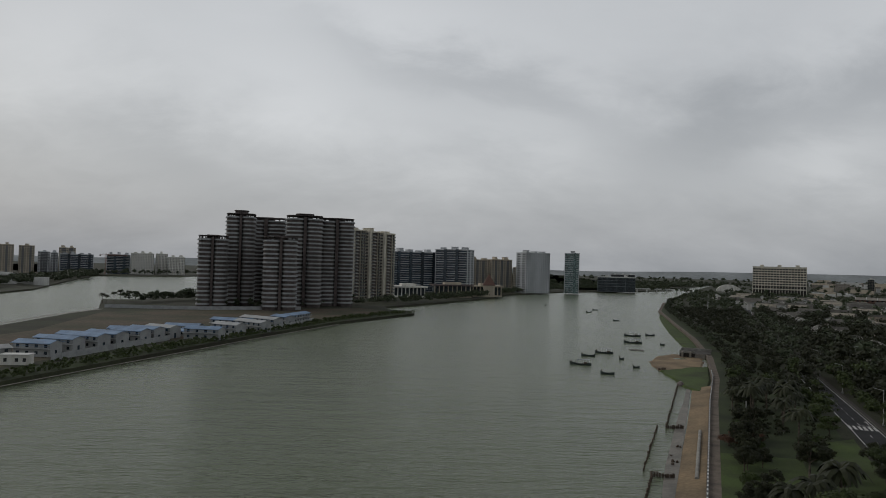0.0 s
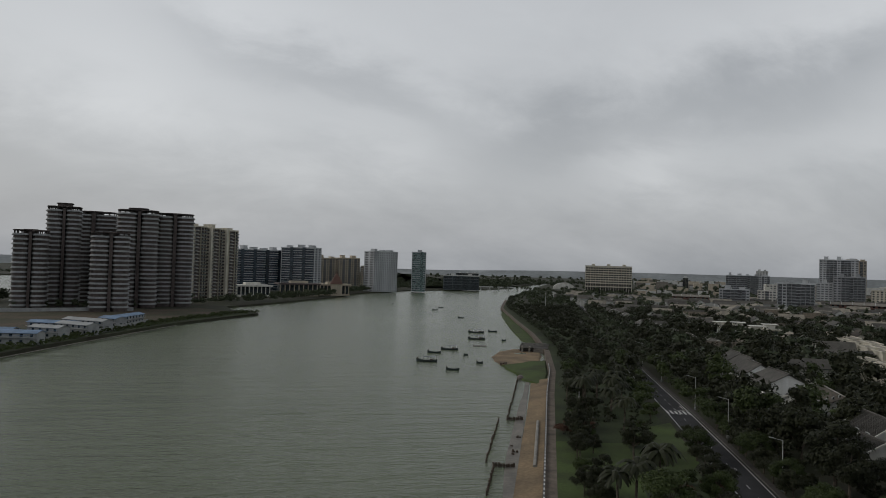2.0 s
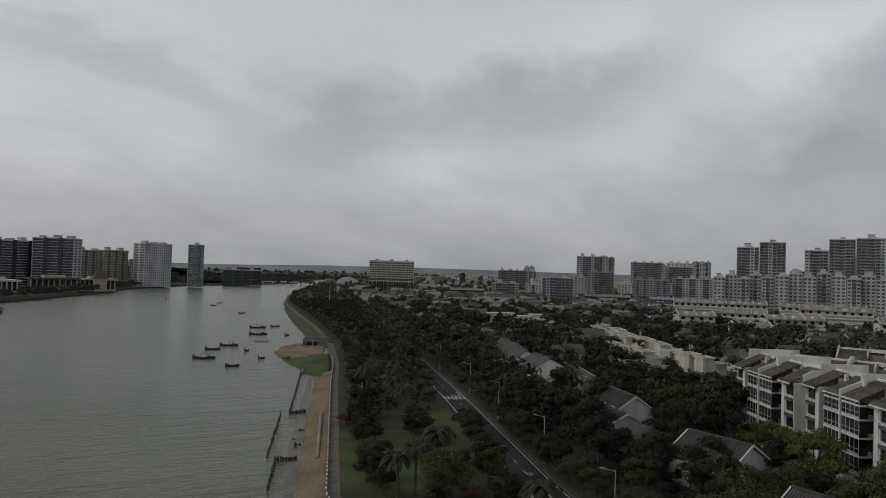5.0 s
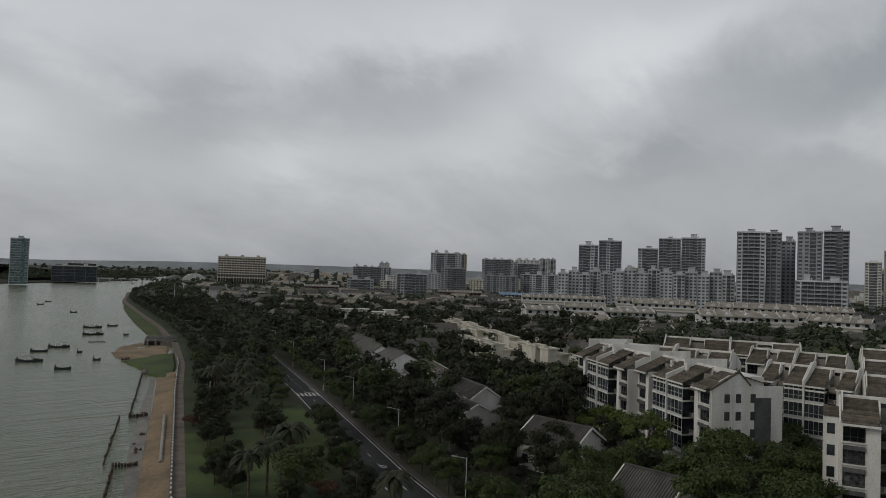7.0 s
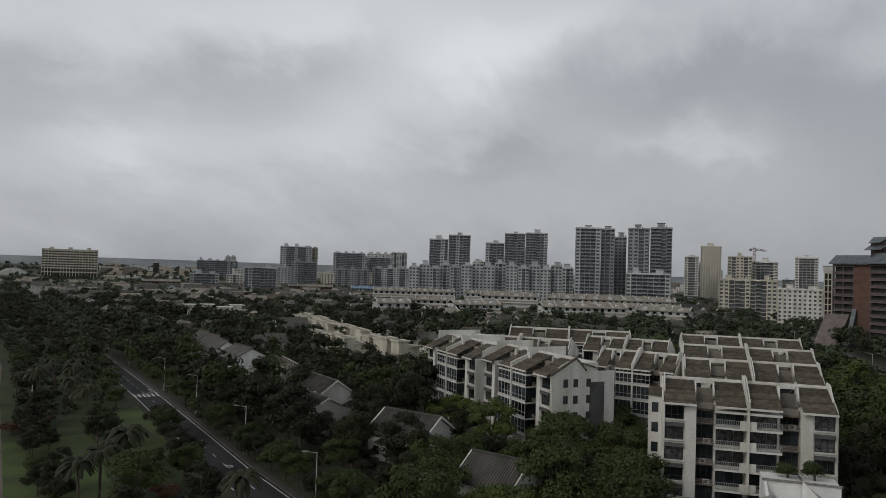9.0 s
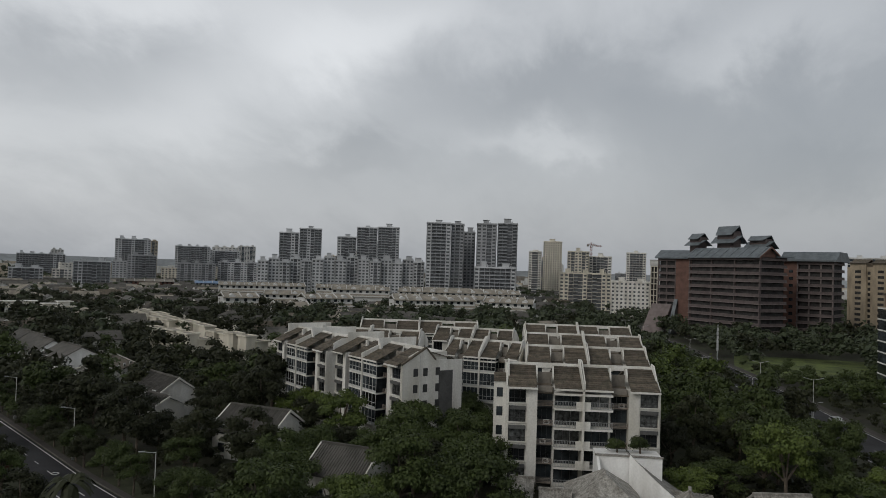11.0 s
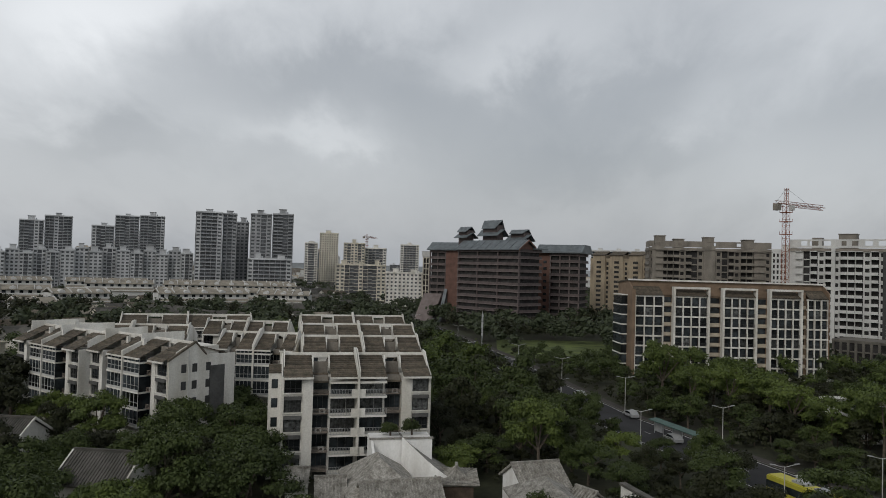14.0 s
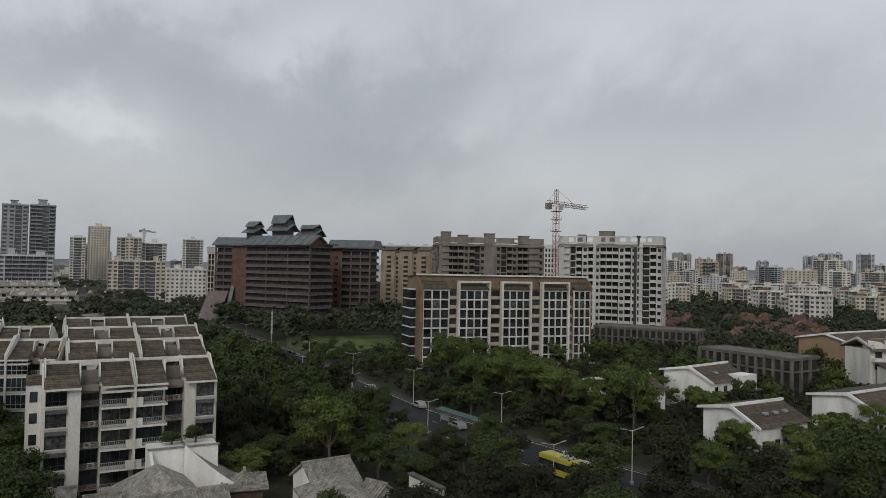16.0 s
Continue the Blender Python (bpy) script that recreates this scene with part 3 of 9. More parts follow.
def far_tower(name, label, category, a, b, depth, high, fh, core, wall, style, seed, group="", roof=None, crown=True, bay=4.2):
    """A block of flats seen from afar: window bays, balcony stacks and dark slots before a glazed core, with roof houses."""
    m, w = plot(a, b, depth)
    t = thing(name, m, label, category, group)
    rg = random.Random(seed)
    floors = max(3, round((high - 1.2) / fh))
    fh = (high - 1.2) / floors
    top = floors * fh
    n = max(3, round(w / bay))
    if style == "dense":
        kinds = ["w"] * n
    elif style == "balcony":
        kinds = ["b" if rg.random() < 0.72 else "w" for _ in range(n)]
        kinds[n // 2] = "s"
    elif style == "band":
        kinds = ["l"] * n
    else:
        half = [rg.choice("wwbbs") for _ in range((n + 1) // 2)]
        half[0] = "w"
        kinds = half + half[: n // 2][::-1]
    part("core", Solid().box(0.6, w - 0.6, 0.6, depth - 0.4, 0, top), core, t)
    walls, rails, dark = Solid(), Solid(), Solid()
    bw = w / n
    for j, k in enumerate(kinds):
        x0, x1 = j * bw, (j + 1) * bw
        if k == "w":
            e = bw * (0.20 if style != "dense" else 0.26)
            walls.box(x0, x0 + e, 0, 0.7, 0, top).box(x1 - e, x1, 0, 0.7, 0, top)
            for f in range(floors + 1):
                walls.box(x0 + e, x1 - e, 0.12, 0.7, max(0, f * fh - 0.55), min(top, f * fh + 0.95))
        elif k == "b":
            for f in range(1, floors + 1):
                walls.box(x0 + 0.08, x1 - 0.08, -1.3, 0.7, f * fh - 0.16, f * fh + 0.10)
                if f < floors:
                    rails.box(x0 + 0.08, x1 - 0.08, -1.3, -1.2, f * fh + 0.1, f * fh + 1.0)
            walls.box(x0 - 0.1, x0 + 0.12, -0.6, 0.7, 0, top)
        elif k == "l":
            for f in range(floors + 1):
                walls.box(x0, x1, -0.3, 0.7, max(0, f * fh - 0.25), min(top, f * fh + 0.30))
            if j % 4 == 3:
                dark.box(x0, x1, -0.7, 0.7, 0, top + 1.0)
        else:
            for f in range(1, floors):
                walls.box(x0, x1, 1.0 - 0.5, 0.7, f * fh - 0.5, f * fh)
    for x0, x1 in ((-0.1, 0.7), (w - 0.7, w + 0.1)):
        for y0, y1 in ((0.0, 1.4), (depth * 0.42, depth * 0.58), (depth - 1.4, depth)):
            walls.box(x0, x1, y0, y1, 0, top)
        for f in range(floors + 1):
            walls.box(x0 + 0.05, x1 - 0.05, 1.4, depth - 1.4, max(0, f * fh - 0.55), min(top, f * fh + 0.9))
    tagged(part("facade", walls, wall, t), kind="stuff")
    if rails.v:
        tagged(part("balcony_rail", rails, wall if core == "hollow" else "rail_grey", t), kind="stuff")
    if dark.v:
        tagged(part("glazed_stair", dark, core, t), kind="stuff")
    r = Solid().box(-0.4, w + 0.4, -0.5, depth + 0.3, top, top + 0.35)
    for x0, x1, y0, y1 in ((-0.1, w + 0.1, -0.1, 0.15), (-0.1, 0.15, 0.15, depth), (w - 0.15, w + 0.1, 0.15, depth)):
        r.box(x0, x1, y0, y1, top + 0.35, top + 1.2)
    if crown:
        for i in range(max(1, int(w / 13))):
            cx = w * (i + 0.5) / max(1, int(w / 13)) + rg.uniform(-1, 1)
            hh, hx = rg.uniform(2.6, 5.2), min(w * 0.3, rg.uniform(1.8, 3.4))
            r.box(cx - hx, cx + hx, depth * 0.2, depth * 0.65, top + 0.35, top + hh).box(cx - hx - 0.5, cx + hx + 0.5, depth * 0.2 - 0.5, depth * 0.65 + 0.4, top + hh, top + hh + 0.35)
            r.box(cx + hx + 0.6, cx + hx + 1.5, depth * 0.3, depth * 0.4, top + 0.35, top + hh * 0.6)
    part("roof", r, roof or wall, t)
    return t


def round_outline(hw, hd, n=40, p=3.0, lobes=0.0):
    out = []
    for i in range(n):
        a = 2 * math.pi * i / n
        c, s = math.cos(a), math.sin(a)
        k = 1 + lobes * math.cos(4 * a)
        out.append((hw * k * math.copysign(abs(c) ** (2 / p), c), hd * k * math.copysign(abs(s) ** (2 / p), s)))
    return out


def curved_tower(x, y, turn, hw, hd, floors, fh=2.95, crown=0):
    t = thing("apartment_tower", pose(x, y, 0, 0, 0, turn), "dark brown apartment tower with curved pale balcony bands, on the peninsula", "apartment tower", "towers on the peninsula")
    keep_clear(x, y, hw, hd, radians(turn))
    top = floors * fh
    # two rounded fronts side by side with a narrow slot between them
    lobes = ((-hw * 0.48, hw * 0.54), (hw * 0.50, hw * 0.50))
    core = Solid()
    for cx, r in lobes:
        core.prism([(x_ + cx, y_) for x_, y_ in round_outline(r - 0.9, hd - 0.9, 28)], 0, top)
    part("core", core, "tower", t)
    band = Solid()
    for cx, r in lobes:
        band.prism([(x_ + cx, y_) for x_, y_ in round_outline(r, hd, 28)], 0, 0.46)
        band.prism([(x_ + cx, y_) for x_, y_ in round_outline(r - 0.5, hd - 0.5, 28)], 0.46, 1.15)
    band = band.data("balcony_band", "panel")
    for i in range(1, floors + 1):
        part("balcony_band", band, "panel", t, m=shift(0, 0, i * fh - 0.6))
    part("service_shaft", Solid().box(-hw * 0.06, hw * 0.10, -hd * 0.86, hd * 0.86, 0, top + 1.5), "tower", t)
    frame_s = Solid()
    for cx, r in lobes:
        for i in range(10):
            a_ = 2 * math.pi * i / 10
            x_, y_ = cx + r * 0.8 * math.cos(a_), hd * 0.8 * math.sin(a_)
            frame_s.box(x_ - 0.35, x_ + 0.35, y_ - 0.35, y_ + 0.35, top - 0.1, top + 2.4)
        frame_s.prism([(x_ + cx, y_) for x_, y_ in round_outline(r * 0.9, hd * 0.9, 28)], top + 2.4, top + 2.9)
    part("roof_crown", frame_s, "tower", t)
    part("roof_house", Solid().box(-hw * 0.4, hw * 0.35, -hd * 0.4, hd * 0.4, top, top + 3.4), "tower", t)
    if crown:
        s = Solid().prism(round_outline(hw * 0.42, hd * 0.5), top + 2.9, top + 2.9 + crown).prism(round_outline(hw * 0.48, hd * 0.56), top + 2.9 + crown, top + 3.4 + crown)
        part("lantern", s, "tower", t)
    return t


# the peninsula's towers
for (x, y), hw, hd, floors, crown in (((-159.7, 498.4), 10.5, 11, 16, 0), ((-150.2, 531.5), 11, 13, 22, 2), ((-142.4, 572.9), 17, 11, 22, 0), ((-111.5, 493.0), 12, 11, 16, 0),
                                      ((-103.8, 535.5), 14, 13, 22, 1), ((-83.7, 559.2), 14.5, 13, 22, 0), ((-100.5, 571.7), 8, 10, 21, 0)):
    curved_tower(x, y, 12, hw, hd, floors, crown=crown)
for u0, u1, step in ((0.0, 0.36, 0.0), (0.37, 0.68, 4.0), (0.69, 1.0, 8.0)):
    lo, hi = (-83.1 + 31.7 * u0 + step * 0.7, 655.2 + 33.4 * u0 - step * 0.7), (-83.1 + 31.7 * u1 + step * 0.7, 655.2 + 33.4 * u1 - step * 0.7)
    tall = far_tower("apartment_tower", "cream apartment tower with tall pale fins and balcony stacks", "apartment tower", lo, hi, 24, 65.0 - step * 0.25, 3.0, "tower", "cream", "balcony", 7 + int(step), "towers on the peninsula", bay=3.6)
    part("fin_wall", Solid().box(-0.3, 1.6, -1.6, 0.6, 0, 64.5), "cream", tall)
# mid-rise blocks down the far bank
FAR_BLOCKS = [
    # front left, front right, depth, height, storey height, materials, piers, name
    ((-68.1, 898.0), (-9.4, 930.5), 20, 50.8, 3.0, "glass_blue", "pale", "pale", 7, "blue-grey apartment slab with pale floor bands"),
    ((-9.3, 920.5), (31.6, 900.1), 20, 55.1, 3.0, "glass_blue", "pale", "pale", 5, "blue-grey apartment slab with pale floor bands"),
    ((38.2, 979.9), (66.7, 988.4), 22, 43.8, 3.2, "hollow", "beige", "beige", 7, "beige apartment block with brown roof"),
    ((67.6, 978.3), (96.2, 986.0), 22, 44.6, 3.2, "hollow", "beige", "beige", 7, "beige apartment block with brown roof"),
    ((108.5, 1095.3), (127.4, 1093.3), 18, 34.7, 3.2, "hollow", "beige", "beige", 5, "low beige apartment block"),
    ((112.0, 954.1), (146.8, 974.7), 22, 54.7, 3.1, "hollow", "pale", "pale", 10, "white apartment tower with small windows"),
    ((170.6, 996.2), (190.4, 992.7), 20, 56.3, 3.1, "glass_teal", "pale", "pale", 2, "round-cornered tower with teal glass bands"),
    # across the left channel
    ((-792.1, 1273.9), (-773.7, 1285.1), 25, 51.3, 3.1, "hollow", "beige", "beige", 6, "beige apartment tower across the channel"),
    ((-767.0, 1289.2), (-745.6, 1301.7), 25, 50.4, 3.1, "hollow", "beige", "beige", 6, "beige apartment tower across the channel"),
    ((-790.3, 1391.3), (-771.8, 1401.7), 25, 40.7, 3.1, "hollow", "pale", "pale", 6, "white apartment tower across the channel"),
    ((-771.0, 1402.1), (-759.8, 1408.2), 25, 39.2, 3.1, "hollow", "pale", "pale", 4, "white apartment tower across the channel"),
    ((-782.7, 1452.7), (-755.6, 1467.0), 25, 50.2, 3.2, "hollow", "beige", "beige", 6, "beige apartment tower across the channel"),
    ((-686.2, 1277.5), (-637.7, 1302.5), 25, 37.1, 3.2, "glass_blue", "pale", "pale", 3, "blue-grey office slab across the channel"),
    ((-665.3, 1411.2), (-626.2, 1429.0), 25, 38.9, 3.2, "glass_blue", "pale", "pale", 5, "grey-blue block across the channel"),
    ((-625.2, 1429.5), (-585.6, 1446.2), 25, 42.6, 3.2, "hollow", "white", "white", 9, "white block with square windows across the channel"),
    ((-590.1, 1465.9), (-569.0, 1474.3), 25, 43.1, 3.2, "hollow", "white", "white", 5, "white block with square windows across the channel"),
    ((-560.7, 1456.0), (-530.3, 1467.4), 25, 36.8, 3.2, "hollow", "white", "white", 7, "white block with square windows across the channel"),
    # inland skyline
    ((529.8, 441.4), (560.2, 402.2), 16, 35.4, 3.0, "hollow", "pale", "pale", 22, "long pale blue-grey apartment slab with balcony stacks"),
    ((560.5, 401.8), (590.4, 356.3), 16, 38.2, 3.0, "hollow", "pale", "pale", 22, "long pale blue-grey apartment slab with balcony stacks"),
    ((590.7, 355.9), (616.1, 309.9), 16, 37.4, 3.0, "hollow", "pale", "pale", 20, "long pale blue-grey apartment slab with balcony stacks"),
    ((636.1, 500.9), (649.0, 484.1), 22, 67.9, 3.0, "glass", "pale", "concrete", 3, "grey apartment tower with balcony bands"),
    ((649.3, 483.6), (663.6, 463.7), 22, 73.2, 3.0, "glass", "pale", "concrete", 3, "grey apartment tower with balcony bands"),
    ((673.5, 449.3), (685.0, 431.6), 22, 65.5, 3.0, "glass", "pale", "concrete", 3, "grey apartment tower with balcony bands"),
    ((685.3, 431.1), (697.1, 411.6), 22, 76.9, 3.0, "glass", "pale", "concrete", 3, "grey apartment tower with balcony bands"),
    ((697.5, 411.1), (709.5, 390.0), 22, 78.0, 3.0, "glass", "pale", "concrete", 3, "grey apartment tower with balcony bands"),
    ((571.9, 286.5), (581.3, 266.9), 20, 74.0, 3.0, "hollow", "pale", "pale", 7, "tall pale grey apartment tower"),
    ((586.0, 268.6), (590.7, 258.1), 20, 73.7, 3.0, "hollow", "grey", "grey", 4, "tall grey apartment tower"),
    ((622.8, 272.1), (627.0, 262.3), 20, 68.5, 3.0, "hollow", "grey", "pale", 4, "tall grey apartment tower"),
    ((590.7, 245.5), (597.2, 229.1), 20, 74.3, 3.0, "hollow", "grey", "grey", 7, "tall dark grey apartment tower"),
    ((597.5, 228.2), (603.6, 211.6), 20, 75.0, 3.0, "hollow", "grey", "grey", 7, "tall dark grey apartment tower"),
    ((553.2, 231.4), (565.7, 198.8), 16, 35.1, 3.0, "hollow", "pale", "pale", 14, "grey apartment block before the tall towers"),
    ((853.8, 283.6), (858.6, 268.6), 20, 58.4, 3.0, "hollow", "white", "pale", 4, "white apartment tower on the inland skyline"),
    ((907.0, 281.4), (913.8, 258.3), 22, 73.4, 3.0, "hollow", "cream", "cream", 10, "cream tower with rows of square windows"),
    ((615.1, 175.4), (625.9, 132.2), 16, 32.6, 3.0, "hollow", "cream", "cream", 16, "cream apartment slab behind trees"),
    ((771.2, 211.4), (777.1, 188.7), 20, 56.6, 3.0, "hollow", "cream", "cream", 7, "cream apartment block on the inland skyline"),
    ((796.5, 193.4), (802.0, 169.4), 20, 52.1, 3.0, "hollow", "white", "white", 7, "white apartment block on the inland skyline"),
    ((883.7, 168.7), (887.8, 145.8), 20, 59.7, 3.0, "hollow", "white", "pale", 5, "white apartment tower on the inland skyline"),
    ((547.6, 115.6), (552.8, 87.6), 16, 27.3, 3.0, "hollow", "white", "white", 12, "white apartment block with small arches"),
    ((720.5, 857.8), (755.9, 826.8), 22, 62.1, 3.0, "hollow", "pale", "pale", 8, "pale apartment tower with twin roof turrets"),
    ((724.2, 1079.9), (779.9, 1040.4), 25, 37.5, 3.2, "glass", "concrete", "concrete", 5, "long grey block on the skyline"),
    ((870.9, 897.0), (909.0, 858.5), 22, 57.7, 3.0, "hollow", "pale", "pale", 8, "pale apartment block on the inland skyline"),
    ((933.5, 876.1), (963.7, 842.8), 22, 52.2, 3.0, "hollow", "pale", "pale", 7, "pale apartment block on the inland skyline"),
    ((484.6, 734.8), (511.3, 716.5), 15, 20.3, 3.0, "hollow", "pale", "white", 8, "pale six-storey apartment block"),
    ((497.7, 652.0), (525.1, 630.2), 15, 29.4, 3.0, "glass", "concrete", "pale", 7, "grey and white apartment block"),
    ((655.4, 756.1), (680.9, 733.2), 18, 38.1, 3.0, "hollow", "grey", "grey", 6, "dark grey apartment block behind the school"),
    ((671.3, 687.2), (703.7, 654.0), 16, 29.9, 3.0, "hollow", "grey", "concrete", 10, "low grey apartment slab on the inland skyline"),
    ((712.8, 658.9), (745.2, 621.9), 16, 33.1, 3.0, "hollow", "concrete", "grey", 10, "low grey apartment slab on the inland skyline"),
    ((648.0, 775.6), (661.4, 764.2), 16, 29.9, 3.0, "hollow", "pale", "pale", 4, "pale apartment block behind the school"),
    ((547.6, 752.5), (563.9, 740.3), 15, 19.3, 3.0, "hollow", "white", "pale", 5, "low white apartment block"),
]
def cut(a, b, u):
    return a[0] + (b[0] - a[0]) * u, a[1] + (b[1] - a[1]) * u


for i, (a, b, depth, high, fh, core, band, pier, n, label) in enumerate(FAR_BLOCKS):
    style = "band" if "glass_" in core else "balcony" if core == "glass" or "dark grey" in label else "dense" if "square" in label or "small" in label else "mixed"
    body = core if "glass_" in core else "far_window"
    skin = {"pale": "cool", "grey": "grey", "concrete": "cool"}.get(band, band)
    if "long pale" not in label:
        far_tower("apartment_block", label, "building", a, b, depth, high, fh, body, skin, style, 40 + i, "skyline buildings", bay=3.0 if style == "dense" else 4.2)
        continue
    for j in range(5):
        lo, hi = cut(a, b, (j + 0.01) / 5), cut(a, b, (j + 0.99) / 5)
        k = 1 + (5.0 if j % 2 else 0.0) / math.hypot(*lo)
        far_tower("apartment_block", label, "building", (lo[0] * k, lo[1] * k), (hi[0] * k, hi[1] * k), depth, high + (0, 2.4, -0.6, 3.0, 1.0)[j], 3.0, "far_window", "cool", "mixed", 90 + j + 7 * i, "skyline buildings", bay=3.4)


# ---- the white apartment rows ----
AFH, ABASE, AEAVE = 2.75, 1.25, 15.0


A_WIN = plate("window", "dark_metal", (0, 0.07, 0.75, 0.80, 1.5, 1.55, 2.23, 2.3), (0, 0.07, 0.45, 0.49, 1.43, 1.5), lambda i, j: i % 2 == 1 and j % 2 == 1, 0.0, 0.1)
A_PANE = mesh_of("pane", "glass", (0.07, 2.23, 0.11, 0.15, 0.07, 1.43))
A_PANE2 = mesh_of("pane", "curtain", (0.07, 2.23, 0.11, 0.15, 0.07, 1.43))
A_SILL = mesh_of("window_sill", "white", (-0.1, 2.45, -0.22, 0.05, -0.14, 0.0))
A_AC = mesh_of("air_conditioner", "pale", (0, 0.85, 0, 0.35, 0, 0.6), (0.86, 0.92, 0.1, 0.2, 0.1, 0.4))
A_GRILL = Solid().rod((0.42, -0.02, 0.3), (0.42, 0.0, 0.3), 0.22, 12).data("fan_grille", "dark_metal")
A_LEDGE = mesh_of("air_conditioner_ledge", "ledge", (0, 2.3, 0, 1.0, 0, 0.12), (0, 2.3, 0, 0.05, 0.12, 0.17), (0, 2.3, 0, 0.05, 0.30, 0.36), (0, 2.3, 0, 0.05, 0.48, 0.54), (0, 2.3, 0, 0.05, 0.66, 0.74), (0, 0.06, 0, 0.05, 0.12, 0.7), (1.1, 1.17, 0, 0.05, 0.12, 0.7), (2.24, 2.3, 0, 0.05, 0.12, 0.7))
A_SLAB = mesh_of("balcony_slab", "white", (0, 4.25, 0, 2.2, 0.02, 0.28))
A_PANEL = mesh_of("balcony_panel", "white", (0, 1.7, 0, 0.12, 0.3, 1.3))
A_RAIL = plate("railing", "metal", [x for i in range(15) for x in (0.02 + i * 0.175, 0.05 + i * 0.175)], (0.38, 0.43, 1.24, 1.3), lambda i, j: i % 2 == 1 and j == 1, 0.0, 0.05)
A_DOOR = plate("balcony_door", "dark_metal", (0, 0.08, 1.15, 1.21, 2.3, 2.36, 3.42, 3.5), (0, 2.2, 2.28), lambda i, j: i % 2 == 1 and j == 0, 0.0, 0.08)
A_DPANE2 = mesh_of("pane", "curtain", (0.08, 2.2, 0.09, 0.13, 0, 2.2), (2.25, 3.42, 0.10, 0.14, 0, 2.2))
A_GLAZE = mesh_of("glazing", "glass", (0.1, 4.15, 0, 0.05, 0, 2.45), (0.05, 0.1, 0.05, 2.0, 0, 2.45), (4.15, 4.2, 0.05, 2.0, 0, 2.45))
A_GBARS = plate("glazing_frame", "white_steel", (0.08, 0.14, 1.08, 1.14, 2.08, 2.14, 3.08, 3.14, 4.1, 4.16), (0, 0.32, 0.95, 1.01, 2.45), lambda i, j: i % 2 == 1 and j % 2 == 1, 0.0, 0.06)
A_DPANE = mesh_of("pane", "glass", (0.08, 3.42, 0.09, 0.13, 0, 2.2))
A_RWIN = mesh_of("pane", "glass", (0.10, 2.20, 0.0, 0.05, 0.70, 2.40))
A_RFRAME = plate("window_frame", "dark_metal", (0.05, 0.12, 0.75, 0.80, 1.48, 1.53, 2.18, 2.25), (0.7, 2.4, 2.52), lambda i, j: i % 2 == 1 and j == 0, -0.05, 0.0)
A_SMALL = mesh_of("window", "dark_metal", (0, 0.9, 0, 0.06, 0, 1.35))
A_SPANE = mesh_of("pane", "glass", (0.06, 0.84, -0.03, 0.0, 0.06, 1.29))


def tiled_slope(x0, x1, y0, z0, y1, z1, courses=11):
    """A pitched roof face whose courses of tiles overlap."""
    s = Solid()
    for i in range(courses):
        a, b = i / courses, (i + 1.12) / courses
        ya, yb, za, zb = y0 + (y1 - y0) * a, y0 + (y1 - y0) * b, z0 + (z1 - z0) * a, z0 + (z1 - z0) * b
        s.side([(ya, za + 0.02), (ya, za + 0.13), (yb, zb + 0.03), (yb, zb - 0.1)], x0, x1)
    return s


